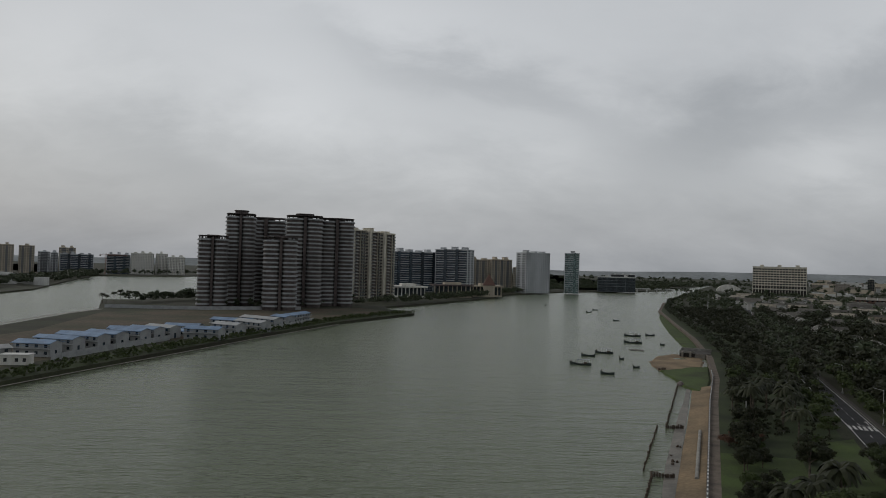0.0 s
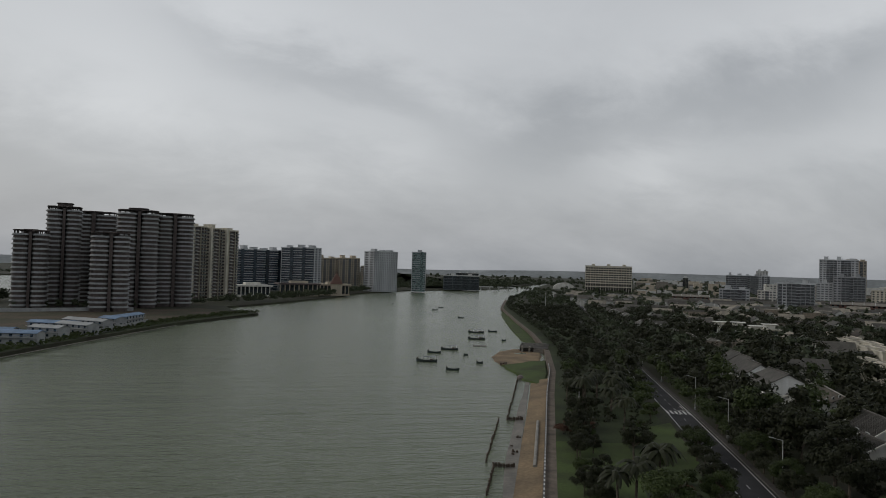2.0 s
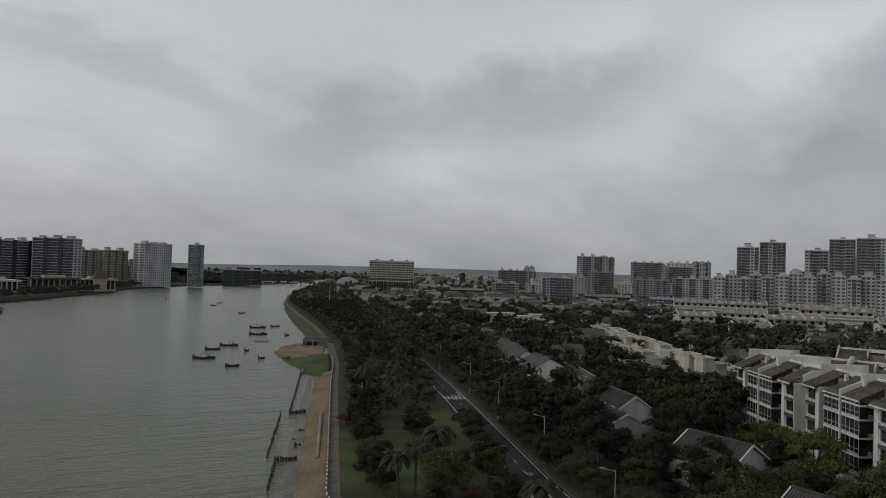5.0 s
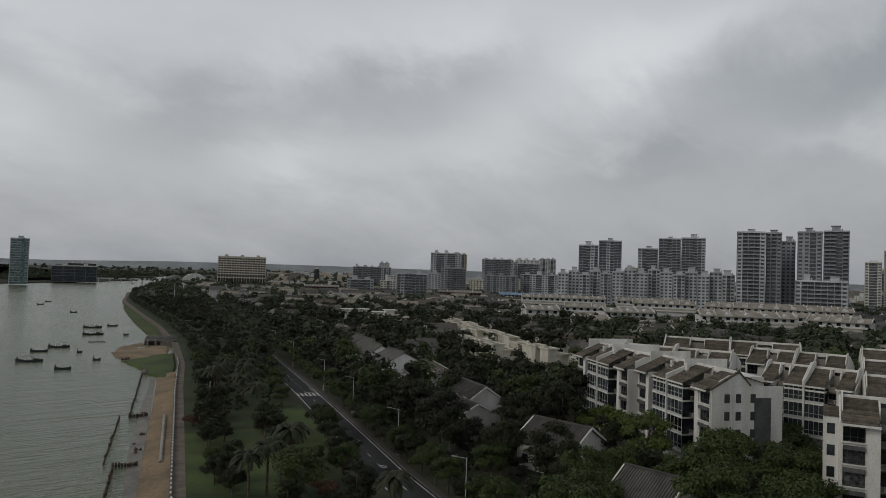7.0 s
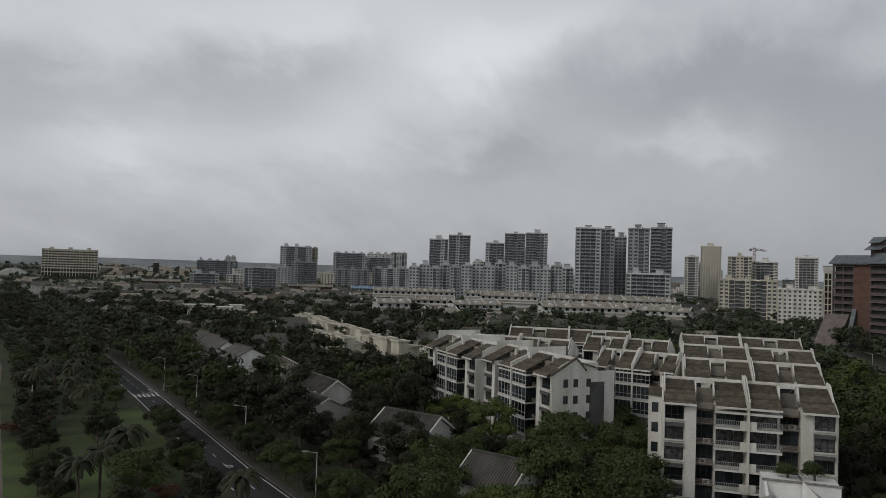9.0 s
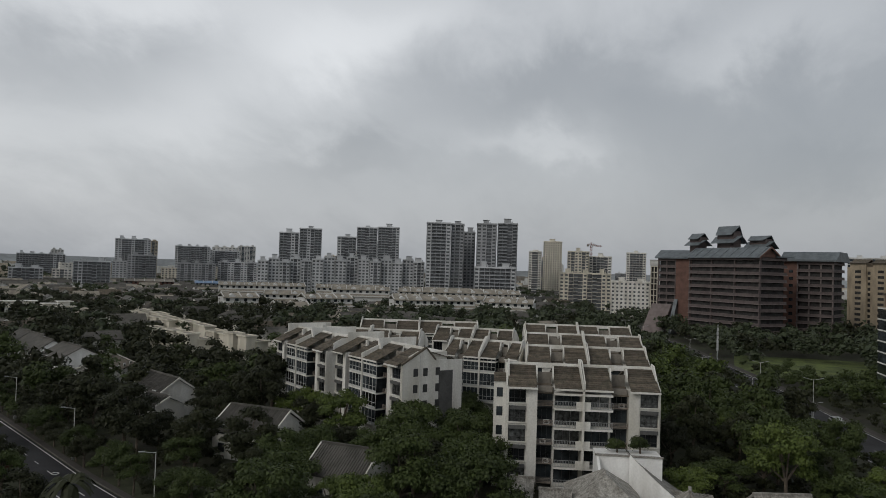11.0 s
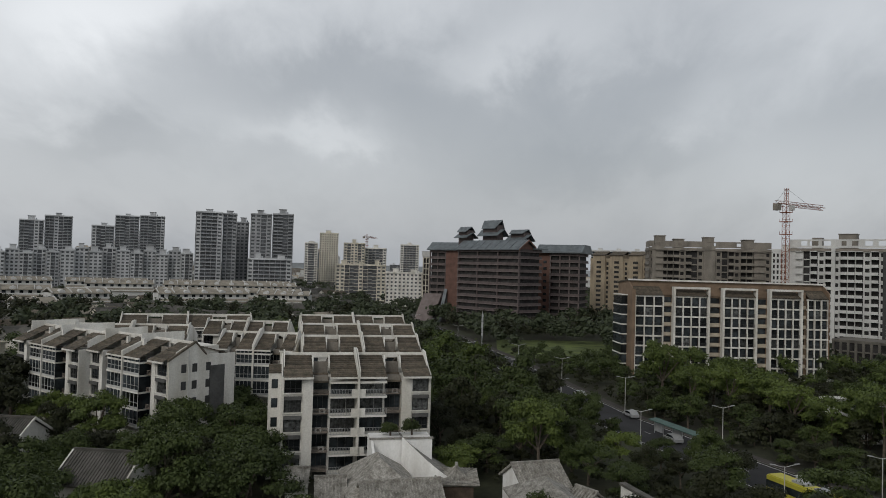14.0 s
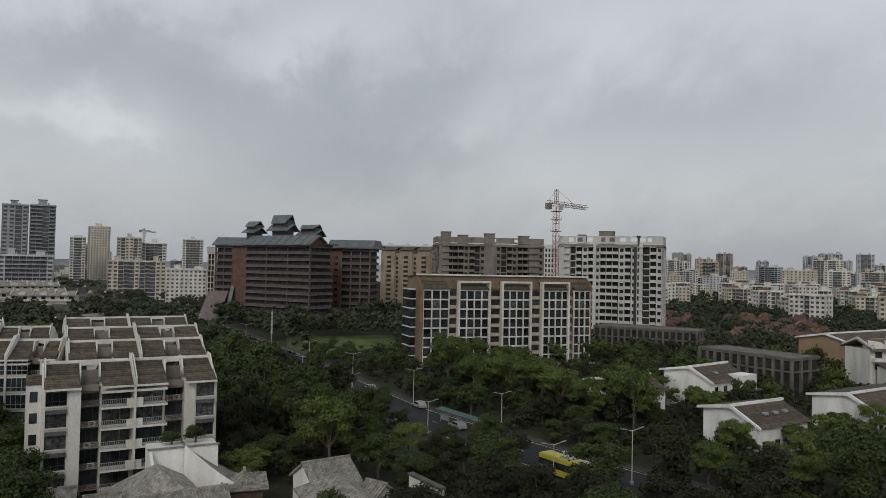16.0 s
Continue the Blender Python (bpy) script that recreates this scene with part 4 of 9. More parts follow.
def apartment_row(a, b, pairs, low=0, steps=(), glazed=False, slim=1.0, panel=1.0, depth=12.0, end_wing=False, cross=False, label="white five-storey apartment block with brown tiled roofs and fin walls"):
    """Mirrored pairs of flats: window bay, pier, recess with air conditioners, balcony."""
    m, w = plot(a, b, depth)
    t = thing("apartment_block", m, label, "apartment block", "white apartment blocks")
    pw = w / pairs
    k = pw / 21.2
    bay, pier, rec = 2.8 * k, 1.4 * k * slim, 2.3 * k
    bal = pw / 2 - bay - pier - rec
    for p in range(pairs * 2):
        off = steps[p] if p < len(steps) else 0.0
        x0 = p * pw / 2
        flip = p % 2 == 1

        def X(u, width):
            return x0 + (pw / 2 - u - width if flip else u)

        bx, px_, rx, cx = X(0, bay), X(bay, pier), X(bay + pier, rec), X(bay + pier + rec, bal)
        part("wall", Solid().box(x0, x0 + pw / 2, 1.6 + off, depth - 0.6, 0, AEAVE - 0.1), "white", t)
        part("pier", Solid().box(px_, px_ + pier, off - 0.1, 1.6 + off, 0, AEAVE + 0.1), "white", t)
        # a thin dark sheet over the white wall paints the recess's shade
        part("recess_wall", Solid().box(rx + 0.02, rx + rec - 0.02, 1.55 + off, 1.598 + off, 0, AEAVE - 0.9), "hood_and_shade", t)
        wall = Solid()
        wall.box(bx, bx + 0.18, off + 0.05, off + 1.6, 0, AEAVE - 0.1)
        wall.box(bx + bay - 0.18, bx + bay, off + 0.05, off + 1.6, 0, AEAVE - 0.1)
        for i in range(5):
            z = ABASE + i * AFH
            wall.box(bx + 0.18, bx + bay - 0.18, off + 0.12, off + 1.6, z if i else 0, z + 0.42)
            wall.box(bx + 0.18, bx + bay - 0.18, off + 0.12, off + 1.6, z + 2.3, z + AFH)
        part("bay_wall", wall, "white", t)
        part("party_post", Solid().box(X(pw / 2 - 0.15, 0.15), X(pw / 2 - 0.15, 0.15) + 0.15, off - 0.95, 1.6 + off, ABASE + AFH, AEAVE + 0.9), "white", t)
        for i in range(low, 5):
            z = ABASE + i * AFH
            win = part("window", A_WIN, "dark_metal", t, m=shift(bx + 0.22, off + 0.25, z + 0.43) @ Matrix.Diagonal(((bay - 0.44) / 2.3, 1, 1.24, 1)))
            part("pane", A_PANE2 if (i * 5 + p * 7) % 3 < 2 else A_PANE, "glass", win)
            part("window_sill", A_SILL, "white", t, m=shift(bx + 0.1, off + 0.1, z + 0.43) @ Matrix.Diagonal(((bay - 0.2) / 2.35, 1, 1, 1)))
            part("air_conditioner_ledge", A_LEDGE, "concrete", t, m=shift(rx, off + 0.65, z) @ Matrix.Diagonal((rec / 2.3, 1, 1, 1)))
            part("pane", A_RWIN, "glass", t, m=shift(rx, off + 1.52, z) @ Matrix.Diagonal((rec / 2.3, 1, 1, 1)))
            part("window_frame", A_RFRAME, "dark_metal", t, m=shift(rx, off + 1.52, z) @ Matrix.Diagonal((rec / 2.3, 1, 1, 1)))
            if (i * 7 + p * 3) % 4:
                ac = part("air_conditioner", A_AC, "pale", t, m=shift(rx + 0.5 + 0.5 * ((i + p) % 2), off + 0.85, z + 0.13))
                part("fan_grille", A_GRILL, "dark_metal", ac)
            part("balcony_slab", A_SLAB, "white", t, m=shift(cx, off - 0.75, z - 0.3) @ Matrix.Diagonal((bal / 4.25, 1, 1, 1)))
            if glazed:
                part("glazing", A_GLAZE, "glass", t, m=shift(cx, off - 0.62, z) @ Matrix.Diagonal((bal / 4.25, 1, 1, 1)))
                part("glazing_frame", A_GBARS, "white_steel", t, m=shift(cx, off - 0.70, z) @ Matrix.Diagonal((bal / 4.25, 1, 1, 1)))
                continue
            part("balcony_panel", A_PANEL, "white", t, m=shift(cx + (0.0 if flip else bal - panel), off - 0.75, z - 0.3) @ Matrix.Diagonal((panel / 1.7, 1, 1, 1)))
            part("railing", A_RAIL, "metal", t, m=shift(cx + (panel if flip else 0.0), off - 0.73, z - 0.3) @ Matrix.Diagonal(((bal - panel) / 2.5, 1, 1, 1)))
            door = part("balcony_door", A_DOOR, "dark_metal", t, m=shift(cx + (bal - 3.5) / 2, off + 1.42, z))
            part("pane", A_DPANE2 if (i * 3 + p) % 4 in (1, 2) else A_DPANE, "glass", door)
        # roofs: tiled over the bay and over the balcony, an open terrace over the recess
        for u, width in ((0, bay + pier), (bay + pier + rec, bal)):
            rx0 = X(u, width)
            tagged(part("tiled_roof", tiled_slope(rx0 + 0.1, rx0 + width - 0.1, off - 0.85, AEAVE, 4.6 + off, AEAVE + 2.45), "tile_brown", t), kind="stuff")
            part("eave", Solid().box(rx0, rx0 + width, off - 0.95, off - 0.7, AEAVE - 0.25, AEAVE + 0.02), "white", t)
            part("roof_wall", Solid().box(rx0 + 0.05, rx0 + width - 0.05, off + 4.65, off + 4.9, AEAVE - 0.1, AEAVE + 2.7), "white", t)
            tagged(part("tiled_roof", tiled_slope(rx0 + 0.1, rx0 + width - 0.1, depth + 0.2, AEAVE, 5.2 + off, AEAVE + 2.3), "tile_brown", t), kind="stuff")
        for u, near, foot, tall in ((0.0, 1.6, 1.0, 1.2), (bay + pier - 0.15, 1.9, 1.6, 0.55), (bay + pier + rec - 0.12, 1.9, 1.6, 0.55), (pw / 2 - 0.27, -0.9, 0.5, 1.5)):
            if cross and near > 1.8:
                continue
            if cross:
                tall -= 0.9
            fx = X(u, 0.27)
            if near > 1.8:
                prof = [(off + near, AEAVE + 0.9), (off + near, AEAVE + foot), (off + 2.6, AEAVE + 2.2 + tall), (off + 3.3, AEAVE + 2.1 + tall), (off + 3.7, AEAVE + 1.6)]
            else:
                prof = [(off + near, AEAVE - 0.1), (off + near, AEAVE + foot + 0.4), (off + 3.4, AEAVE + 2.0 + tall), (off + 5.2, AEAVE + 2.1 + tall), (off + 5.2, AEAVE - 0.1)]
            part("fin_wall", Solid().side(prof, fx + 0.05, fx + 0.22), "white", t)
        part("ridge_band", Solid().box(x0 + 0.3, x0 + pw / 2 - 0.3, off + 4.92, off + 5.2, AEAVE + 2.1, AEAVE + 2.85), "white", t)
        lean = X(bay + pier, rec)
        tagged(part("lean_to_roof", tiled_slope(lean + 0.05, lean + rec - 0.05, off + 0.3, AEAVE - 0.95, off + 2.6, AEAVE + 0.1, 5), "tile_brown", t), kind="stuff")
        part("balcony_canopy", Solid().box(cx + 0.02, cx + bal - 0.02, off - 0.7, off + 1.5, AEAVE - 0.95, AEAVE - 0.65), "white", t)
        for i in range(low, 5):
            z = ABASE + i * AFH
            part("spandrel", Solid().box(bx + 0.2, bx + bay - 0.2, off - 0.28, off + 0.11, z + 2.24, z + AFH - 0.02), "hood_and_shade", t)
        if cross:
            part("cross_wall", Solid().box(x0 - 0.02, x0 + 0.24, off + 2.4, depth - 2.6, AEAVE - 0.1, AEAVE + 3.5), "white", t)
            part("roof_room", Solid().box(x0 + 0.25, x0 + pw / 2 - 0.4, off + 5.35, depth - 3.4, AEAVE - 0.1, AEAVE + 2.0), "white", t)
            part("chimney", Solid().box(cx + 0.4, cx + 0.9, off + 2.4, off + 2.9, AEAVE + 0.6, AEAVE + 2.7), "white", t)
        part("terrace", Solid().box(X(bay + pier, rec) + 0.16, X(bay + pier, rec) + rec - 0.14, off + 0.7, 5.0 + off, AEAVE - 0.9, AEAVE - 0.05).box(X(bay + pier, rec) + 0.16, X(bay + pier, rec) + rec - 0.14, off + 3.0, off + 3.25, AEAVE - 0.05, AEAVE + 1.75), "concrete", t)
    # gable ends, with small windows and a dark box as the stair slot
    for x in (-0.2, w + 0.002):
        off = (steps[0] if x < 0 else steps[min(len(steps), pairs * 2) - 1]) if steps else 0
        if cross:
            prof = [(0.2 + off, 0), (0.2 + off, AEAVE + 0.1), (4.9 + off, AEAVE + 2.75), (9.0, AEAVE + 0.7), (depth - 0.4, AEAVE + 0.6), (depth - 0.4, 0)]
        else:
            prof = [(0.2 + off, 0), (0.2 + off, AEAVE + 0.1), (4.9 + off, AEAVE + 2.75), (6.0, AEAVE + 2.4), (depth - 0.4, AEAVE + 0.1), (depth - 0.4, 0)]
        g = Solid().side(prof, x, x + 0.2)
        wall = part("gable_wall", g, "white", t)
        s = -0.05 if x < 0 else 0.21
        turn = Matrix.Rotation(radians(90), 4, "Z")
        for i in range(low, 5):
            for y in (4.6, 6.6, 9.2)[:3 if cross else 2]:
                q = part("window", A_SMALL, "dark_metal", wall, m=shift(x + (0.02 if x < 0 else 0.24), y, ABASE + i * AFH + 0.8) @ turn)
        y0 = 9.9 if cross else 8.4
        part("stair_slot", Solid().box(x - 0.03, x + 0.23, y0, y0 + (3.0 if cross else 2.2), 1.5, AEAVE - 1.2), "hood_and_shade", t)
        if cross:
            # a pale moulding follows the gable, and a small lozenge vent sits below it
            part("verge", Solid().side([(0.0 + off, AEAVE + 0.0), (4.9 + off, AEAVE + 2.7), (9.2, AEAVE + 0.6), (9.2, AEAVE + 0.9), (4.9 + off, AEAVE + 3.05), (0.0 + off, AEAVE + 0.35)], x - 0.12, x + 0.32), "tile_brown", t)
            part("drain_pipe", Solid().rod((x + (0.28 if x > 0 else -0.08), 5.9, 0.5), (x + (0.28 if x > 0 else -0.08), 5.9, AEAVE + 1.6), 0.06, 6), "pale", t)
    if end_wing:
        wing = part("end_wing", Solid().box(-1.95, -0.21, 2.4, depth - 1.5, 0, AEAVE + 0.2), "white", t)
        part("wing_roof", tiled_slope(-2.0, -0.2, 2.2, AEAVE + 0.25, 4.4, AEAVE + 1.2, 5), "tile_brown", t)
        for i in range(5):
            q = part("window", A_SMALL, "dark_metal", wing, m=shift(-1.55, 2.36, ABASE + i * AFH + 0.75))
            part("pane", A_SPANE, "glass", q)
    return t


FRONT_A, FRONT_B = (96.9, 34.6), (104.6, 14.7)
apartment_row(FRONT_A, FRONT_B, 1, 0, end_wing=True)
for cx, cy in ((133.1, 100.0), (127.3, 88.7), (122.1, 78.7), (117.5, 69.6), (114.9, 63.5), (120.9, 62.2), (119.0, 85.4), (112.9, 73.8)):
    keep_clear(cx, cy, 5.0, 5.0, 0)
apartment_row((125.8, 98.4), (103.5, 57.7), 2, 1, steps=(0.0, 0.0, 2.2, 2.2), slim=0.7, panel=0.5, depth=15.4, cross=True, glazed=True)
ux, uy = (FRONT_B[0] - FRONT_A[0]) / 21.1, (FRONT_B[1] - FRONT_A[1]) / 21.1


def behind(x, y):
    """A point so far along the front block's face and so far behind it."""
    return FRONT_A[0] + ux * x - uy * y, FRONT_A[1] + uy * x + ux * y


apartment_row(behind(4, 27), behind(25.5, 27), 1, 2)
apartment_row(behind(-11.5, 35), behind(2.5, 31), 1, 2, glazed=True, slim=0.6)
apartment_row(behind(5, 54), behind(30, 54), 1, 3)
apartment_row(behind(-16, 62), behind(2, 59), 1, 3)
apartment_row(behind(6, 82), behind(33, 82), 1, 3)
apartment_row(behind(-40, 50), behind(-18, 48), 1, 2, glazed=True)
apartment_row(behind(-36, 78), behind(-6, 80), 1, 3)


# ---- the brown and white block by the avenue ----
def framed_bay(t, x0, x1, y, floors, fh, base, cols, top):
    """White posts and floor beams before dark glass, one pane a field."""
    n, w = cols, x1 - x0
    post = mesh_of("post", "white", (-0.17, 0.17, 0, 0.5, 0, top)) if True else None
    for i in range(n + 1):
        part("post", post, "white", t, m=shift(x0 + 0.17 + (w - 0.34) * i / n, y, 0))
    beam = mesh_of("floor_beam", "white", (x0 + 0.05, x1 - 0.05, 0.06, 1.0, 0, 0.42))
    for i in range(floors + 1):
        part("floor_beam", beam, "white", t, m=shift(0, y, base + i * fh - 0.42))
    cell = (w - 0.34) / n
    pane = mesh_of("pane", "glass", (0.17, cell - 0.17, 0.75, 0.8, 0, fh - 0.42))
    pane2 = mesh_of("pane", "curtain", (0.17, cell - 0.17, 0.75, 0.8, 0, fh - 0.42))
    bars = [0.17 + (cell - 0.40) * k / 7 + e for k in range(8) for e in (0.0, 0.06)]
    rail = plate("railing", "dark_metal", bars, (0.05, 0.12, 0.95, 1.02), lambda i, j: i % 2 == 1 and j == 1, 0.22, 0.27)
    for i in range(floors):
        for j in range(n):
            part("pane", pane2 if (i * 7 + j * 3 + int(x0)) % 9 == 0 else pane, "glass", t, m=shift(x0 + 0.17 + cell * j, y, base + i * fh))
            if (i + j) % 5:
                part("railing", rail, "dark_metal", t, m=shift(x0 + 0.17 + cell * j, y, base + i * fh))


def brown_block(a, b):
    depth, fh, base, floors = 14.0, 3.0, 0.6, 8
    m, w = plot(a, b, depth)
    t = thing("apartment_block", m, "brown eight-storey apartment block with white framed balconies", "apartment block")
    k = w / 303.0
    eave = base + floors * fh
    part("wall", Solid().box(0.2, w - 0.2, 1.9, depth, 0, eave + 0.2), "brick", t)
    part("corner_wall", Solid().box(-0.1, 0.9, -0.1, 2.2, 0, eave + 1.8), "brick", t)
    end = Solid().side([(0.0, 0), (0.0, eave + 2.0), (4.4, eave + 4.6), (depth, eave + 3.6), (depth, 0)], -0.12, 0.2)
    part("end_wall", end, "brick", t)
    part("end_wall", Solid().side([(0.0, 0), (0.0, eave + 2.0), (4.4, eave + 4.6), (depth, eave + 3.6), (depth, 0)], w - 0.2, w + 0.12), "brick", t)
    for u0, u1, cols, proud in ((4, 48, 3, 0.0), (63, 115, 4, -0.6), (138, 188, 4, -0.6), (210, 258, 4, -0.6), (270, 303, 3, 0.2)):
        framed_bay(t, u0 * k, u1 * k, proud, floors, fh, base, cols, eave)
        r = tiled_slope(u0 * k + 0.3, u1 * k - 0.3, proud - 0.4, eave + 0.1, 3.6, eave + 2.6, 8)
        tagged(part("small_roof", r, "tile_brown", t), kind="stuff")
        if proud < -0.1:
            for x in (u0 * k - 0.35, u1 * k - 0.25):
                part("portal_post", Solid().box(x, x + 0.6, proud - 0.3, 0.9, 0, eave + 2.2), "white", t)
            part("portal_beam", Solid().box(u0 * k - 0.35, u1 * k + 0.35, proud - 0.3, 0.9, eave + 2.2, eave + 2.8), "white", t)
    for u0, u1 in ((48, 63), (115, 138), (188, 210), (258, 270)):
        x0, x1 = u0 * k, u1 * k
        sp = mesh_of("spandrel", "beige", (x0, x1, 1.2, 1.9, 0, 1.05))
        pn = mesh_of("pane", "glass", (x0 + 0.3, x1 - 0.3, 1.75, 1.88, 1.1, 2.7))
        for i in range(floors):
            part("spandrel", sp, "beige", t, m=shift(0, 0, base + i * fh - 0.1))
            part("pane", pn, "glass", t, m=shift(0, 0, base + i * fh - 0.1))
        part("roof_wall", Solid().box(x0, x1, 1.5, 2.0, eave + 0.1, eave + 2.0), "brick", t)
    part("upper_wall", Solid().box(0.2, w - 0.2, 3.7, 4.3, eave + 0.2, eave + 4.5), "brick", t)
    part("roof", Solid().side([(3.2, eave + 4.4), (3.2, eave + 4.8), (depth + 0.5, eave + 3.8), (depth + 0.5, eave + 3.4)], -0.5, w + 0.5), "tile_brown", t)
    part("roof_edge", Solid().box(-0.55, w + 0.55, 2.95, 3.2, eave + 4.35, eave + 4.85), "white", t)
    part("plinth", Solid().box(-1.0, w + 0.6, -1.6, 0.0, 0, 0.6), "white", t)
    # corner balconies on the end
    bal = mesh_of("balcony_slab", "white", (-2.0, -0.12, 4.4, 13.2, -0.35, 0.0))
    glass = mesh_of("balcony_glass", "glass", (-1.9, -1.85, 4.5, 13.1, 0.0, 2.5), (-1.85, -0.2, 4.5, 4.55, 0.0, 2.5))
    for i in range(floors):
        part("balcony_slab", bal, "white", t, m=shift(0, 0, base + i * fh))
        part("balcony_glass", glass, "glass", t, m=shift(0, 0, base + i * fh))
    part("balcony_roof", Solid().box(-2.0, -0.12, 4.4, 13.2, eave - 0.3, eave), "white", t)
    return t


brown_block((220.3, -29.7), (231.2, -89.9))

# ---- the tower being built, the concrete shells and the crane ----
s_a, s_b = (307.3, -103.4), (283.8, -141.9)
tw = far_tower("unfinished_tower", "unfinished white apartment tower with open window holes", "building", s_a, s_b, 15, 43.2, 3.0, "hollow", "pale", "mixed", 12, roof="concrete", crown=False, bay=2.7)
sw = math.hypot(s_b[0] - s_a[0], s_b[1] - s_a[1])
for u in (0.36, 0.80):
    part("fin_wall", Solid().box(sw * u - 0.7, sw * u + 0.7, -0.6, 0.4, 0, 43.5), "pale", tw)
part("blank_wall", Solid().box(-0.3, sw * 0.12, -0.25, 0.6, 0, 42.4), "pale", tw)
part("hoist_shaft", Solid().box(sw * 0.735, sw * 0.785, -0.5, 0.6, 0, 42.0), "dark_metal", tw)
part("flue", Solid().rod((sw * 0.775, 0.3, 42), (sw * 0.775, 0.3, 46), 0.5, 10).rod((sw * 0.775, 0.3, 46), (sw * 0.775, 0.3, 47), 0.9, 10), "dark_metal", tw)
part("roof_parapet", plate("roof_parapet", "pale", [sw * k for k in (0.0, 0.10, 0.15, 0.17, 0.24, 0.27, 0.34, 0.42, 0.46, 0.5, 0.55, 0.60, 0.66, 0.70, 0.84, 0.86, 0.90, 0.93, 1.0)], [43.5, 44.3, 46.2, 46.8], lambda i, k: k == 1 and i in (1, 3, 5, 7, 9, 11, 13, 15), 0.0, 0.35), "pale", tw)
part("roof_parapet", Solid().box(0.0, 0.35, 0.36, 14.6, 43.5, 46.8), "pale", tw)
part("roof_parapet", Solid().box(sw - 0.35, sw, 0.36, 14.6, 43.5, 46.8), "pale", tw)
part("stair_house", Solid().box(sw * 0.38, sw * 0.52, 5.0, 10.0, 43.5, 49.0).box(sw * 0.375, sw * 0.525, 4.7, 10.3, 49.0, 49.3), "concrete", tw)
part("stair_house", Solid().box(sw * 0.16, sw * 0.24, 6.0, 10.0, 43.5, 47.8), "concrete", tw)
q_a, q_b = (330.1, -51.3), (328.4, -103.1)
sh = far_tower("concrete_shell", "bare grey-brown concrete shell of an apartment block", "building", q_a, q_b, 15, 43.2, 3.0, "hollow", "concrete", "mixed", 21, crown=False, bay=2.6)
qw = math.hypot(q_b[0] - q_a[0], q_b[1] - q_a[1])
for u in (0.02, 0.45, 0.86):
    part("stair_core", Solid().box(qw * u, qw * u + 5.0, -0.5, 0.8, 0, 43.6), "concrete", sh)
part("roof_parapet", plate("roof_parapet", "concrete", [qw * k for k in (0.0, 0.04, 0.09, 0.13, 0.17, 0.24, 0.28, 0.36, 0.40, 0.47, 0.55, 0.60, 0.66, 0.72, 0.77, 0.83, 0.88, 0.95, 1.0)], [43.5, 44.2, 45.6, 46.2], lambda i, k: k == 1 and i in (1, 5, 9, 13), 0.0, 0.35), "concrete", sh)
part("roof_parapet", Solid().box(0.0, 0.35, 0.36, 14.6, 43.5, 46.2), "concrete", sh)
part("roof_parapet", Solid().box(qw - 0.35, qw, 0.36, 14.6, 43.5, 46.2), "concrete", sh)
for u, z in ((0.06, 48.6), (0.22, 47.2), (0.47, 48.2), (0.80, 47.4)):
    part("stair_house", Solid().box(qw * u, qw * u + 4.4, 5.0, 10.0, 43.5, z).box(qw * u - 0.3, qw * u + 4.7, 4.7, 10.3, z, z + 0.3), "concrete", sh)
grid_block("apartment_block", "pale apartment tower behind the crane", "building", (400.0, -125.4), (395.1, -140.2), 14, 15, 3.0, body="hollow", slab="pale", pier="pale", piers=8, slab_h=1.1, pier_w=0.9)
grid_block("unfinished_building", "low bare concrete frame under construction", "building", (264.6, -103.8), (239.6, -133.7), 15, 3, 3.2, base=0.2, body="hollow", slab="concrete_dark", pier="concrete_dark", piers=16, slab_h=0.45, pier_w=0.7, roof="concrete_dark", crown=0.5)
grid_block("unfinished_building", "low bare concrete frame under construction", "building", (193.1, -108.3), (166.0, -119.3), 12, 3, 3.1, base=0.2, body="hollow", slab="concrete_dark", pier="concrete_dark", piers=11, slab_h=0.4, pier_w=0.7, roof="concrete_dark", crown=0.5)


def lattice(s, a, b, wide, step, r=0.11):
    """A square lattice boom from a to b."""
    a, b = Vector(a), Vector(b)
    d = (b - a).normalized()
    u = d.orthogonal().normalized() * wide / 2 if abs(d.z) < 0.9 else Vector((wide / 2, 0, 0))
    v = d.cross(u).normalized() * wide / 2
    corners = [u + v, u - v, -u - v, -u + v]
    for c in corners:
        s.rod(a + c, b + c, r, 4)
    n = max(1, int((b - a).length / step))
    for i in range(n):
        p, q = a.lerp(b, i / n), a.lerp(b, (i + 1) / n)
        for j in range(4):
            s.rod(p + corners[j], q + corners[(j + 1) % 4], r * 0.6, 3)
            s.rod(p + corners[j], p + corners[(j + 1) % 4], r * 0.6, 3)


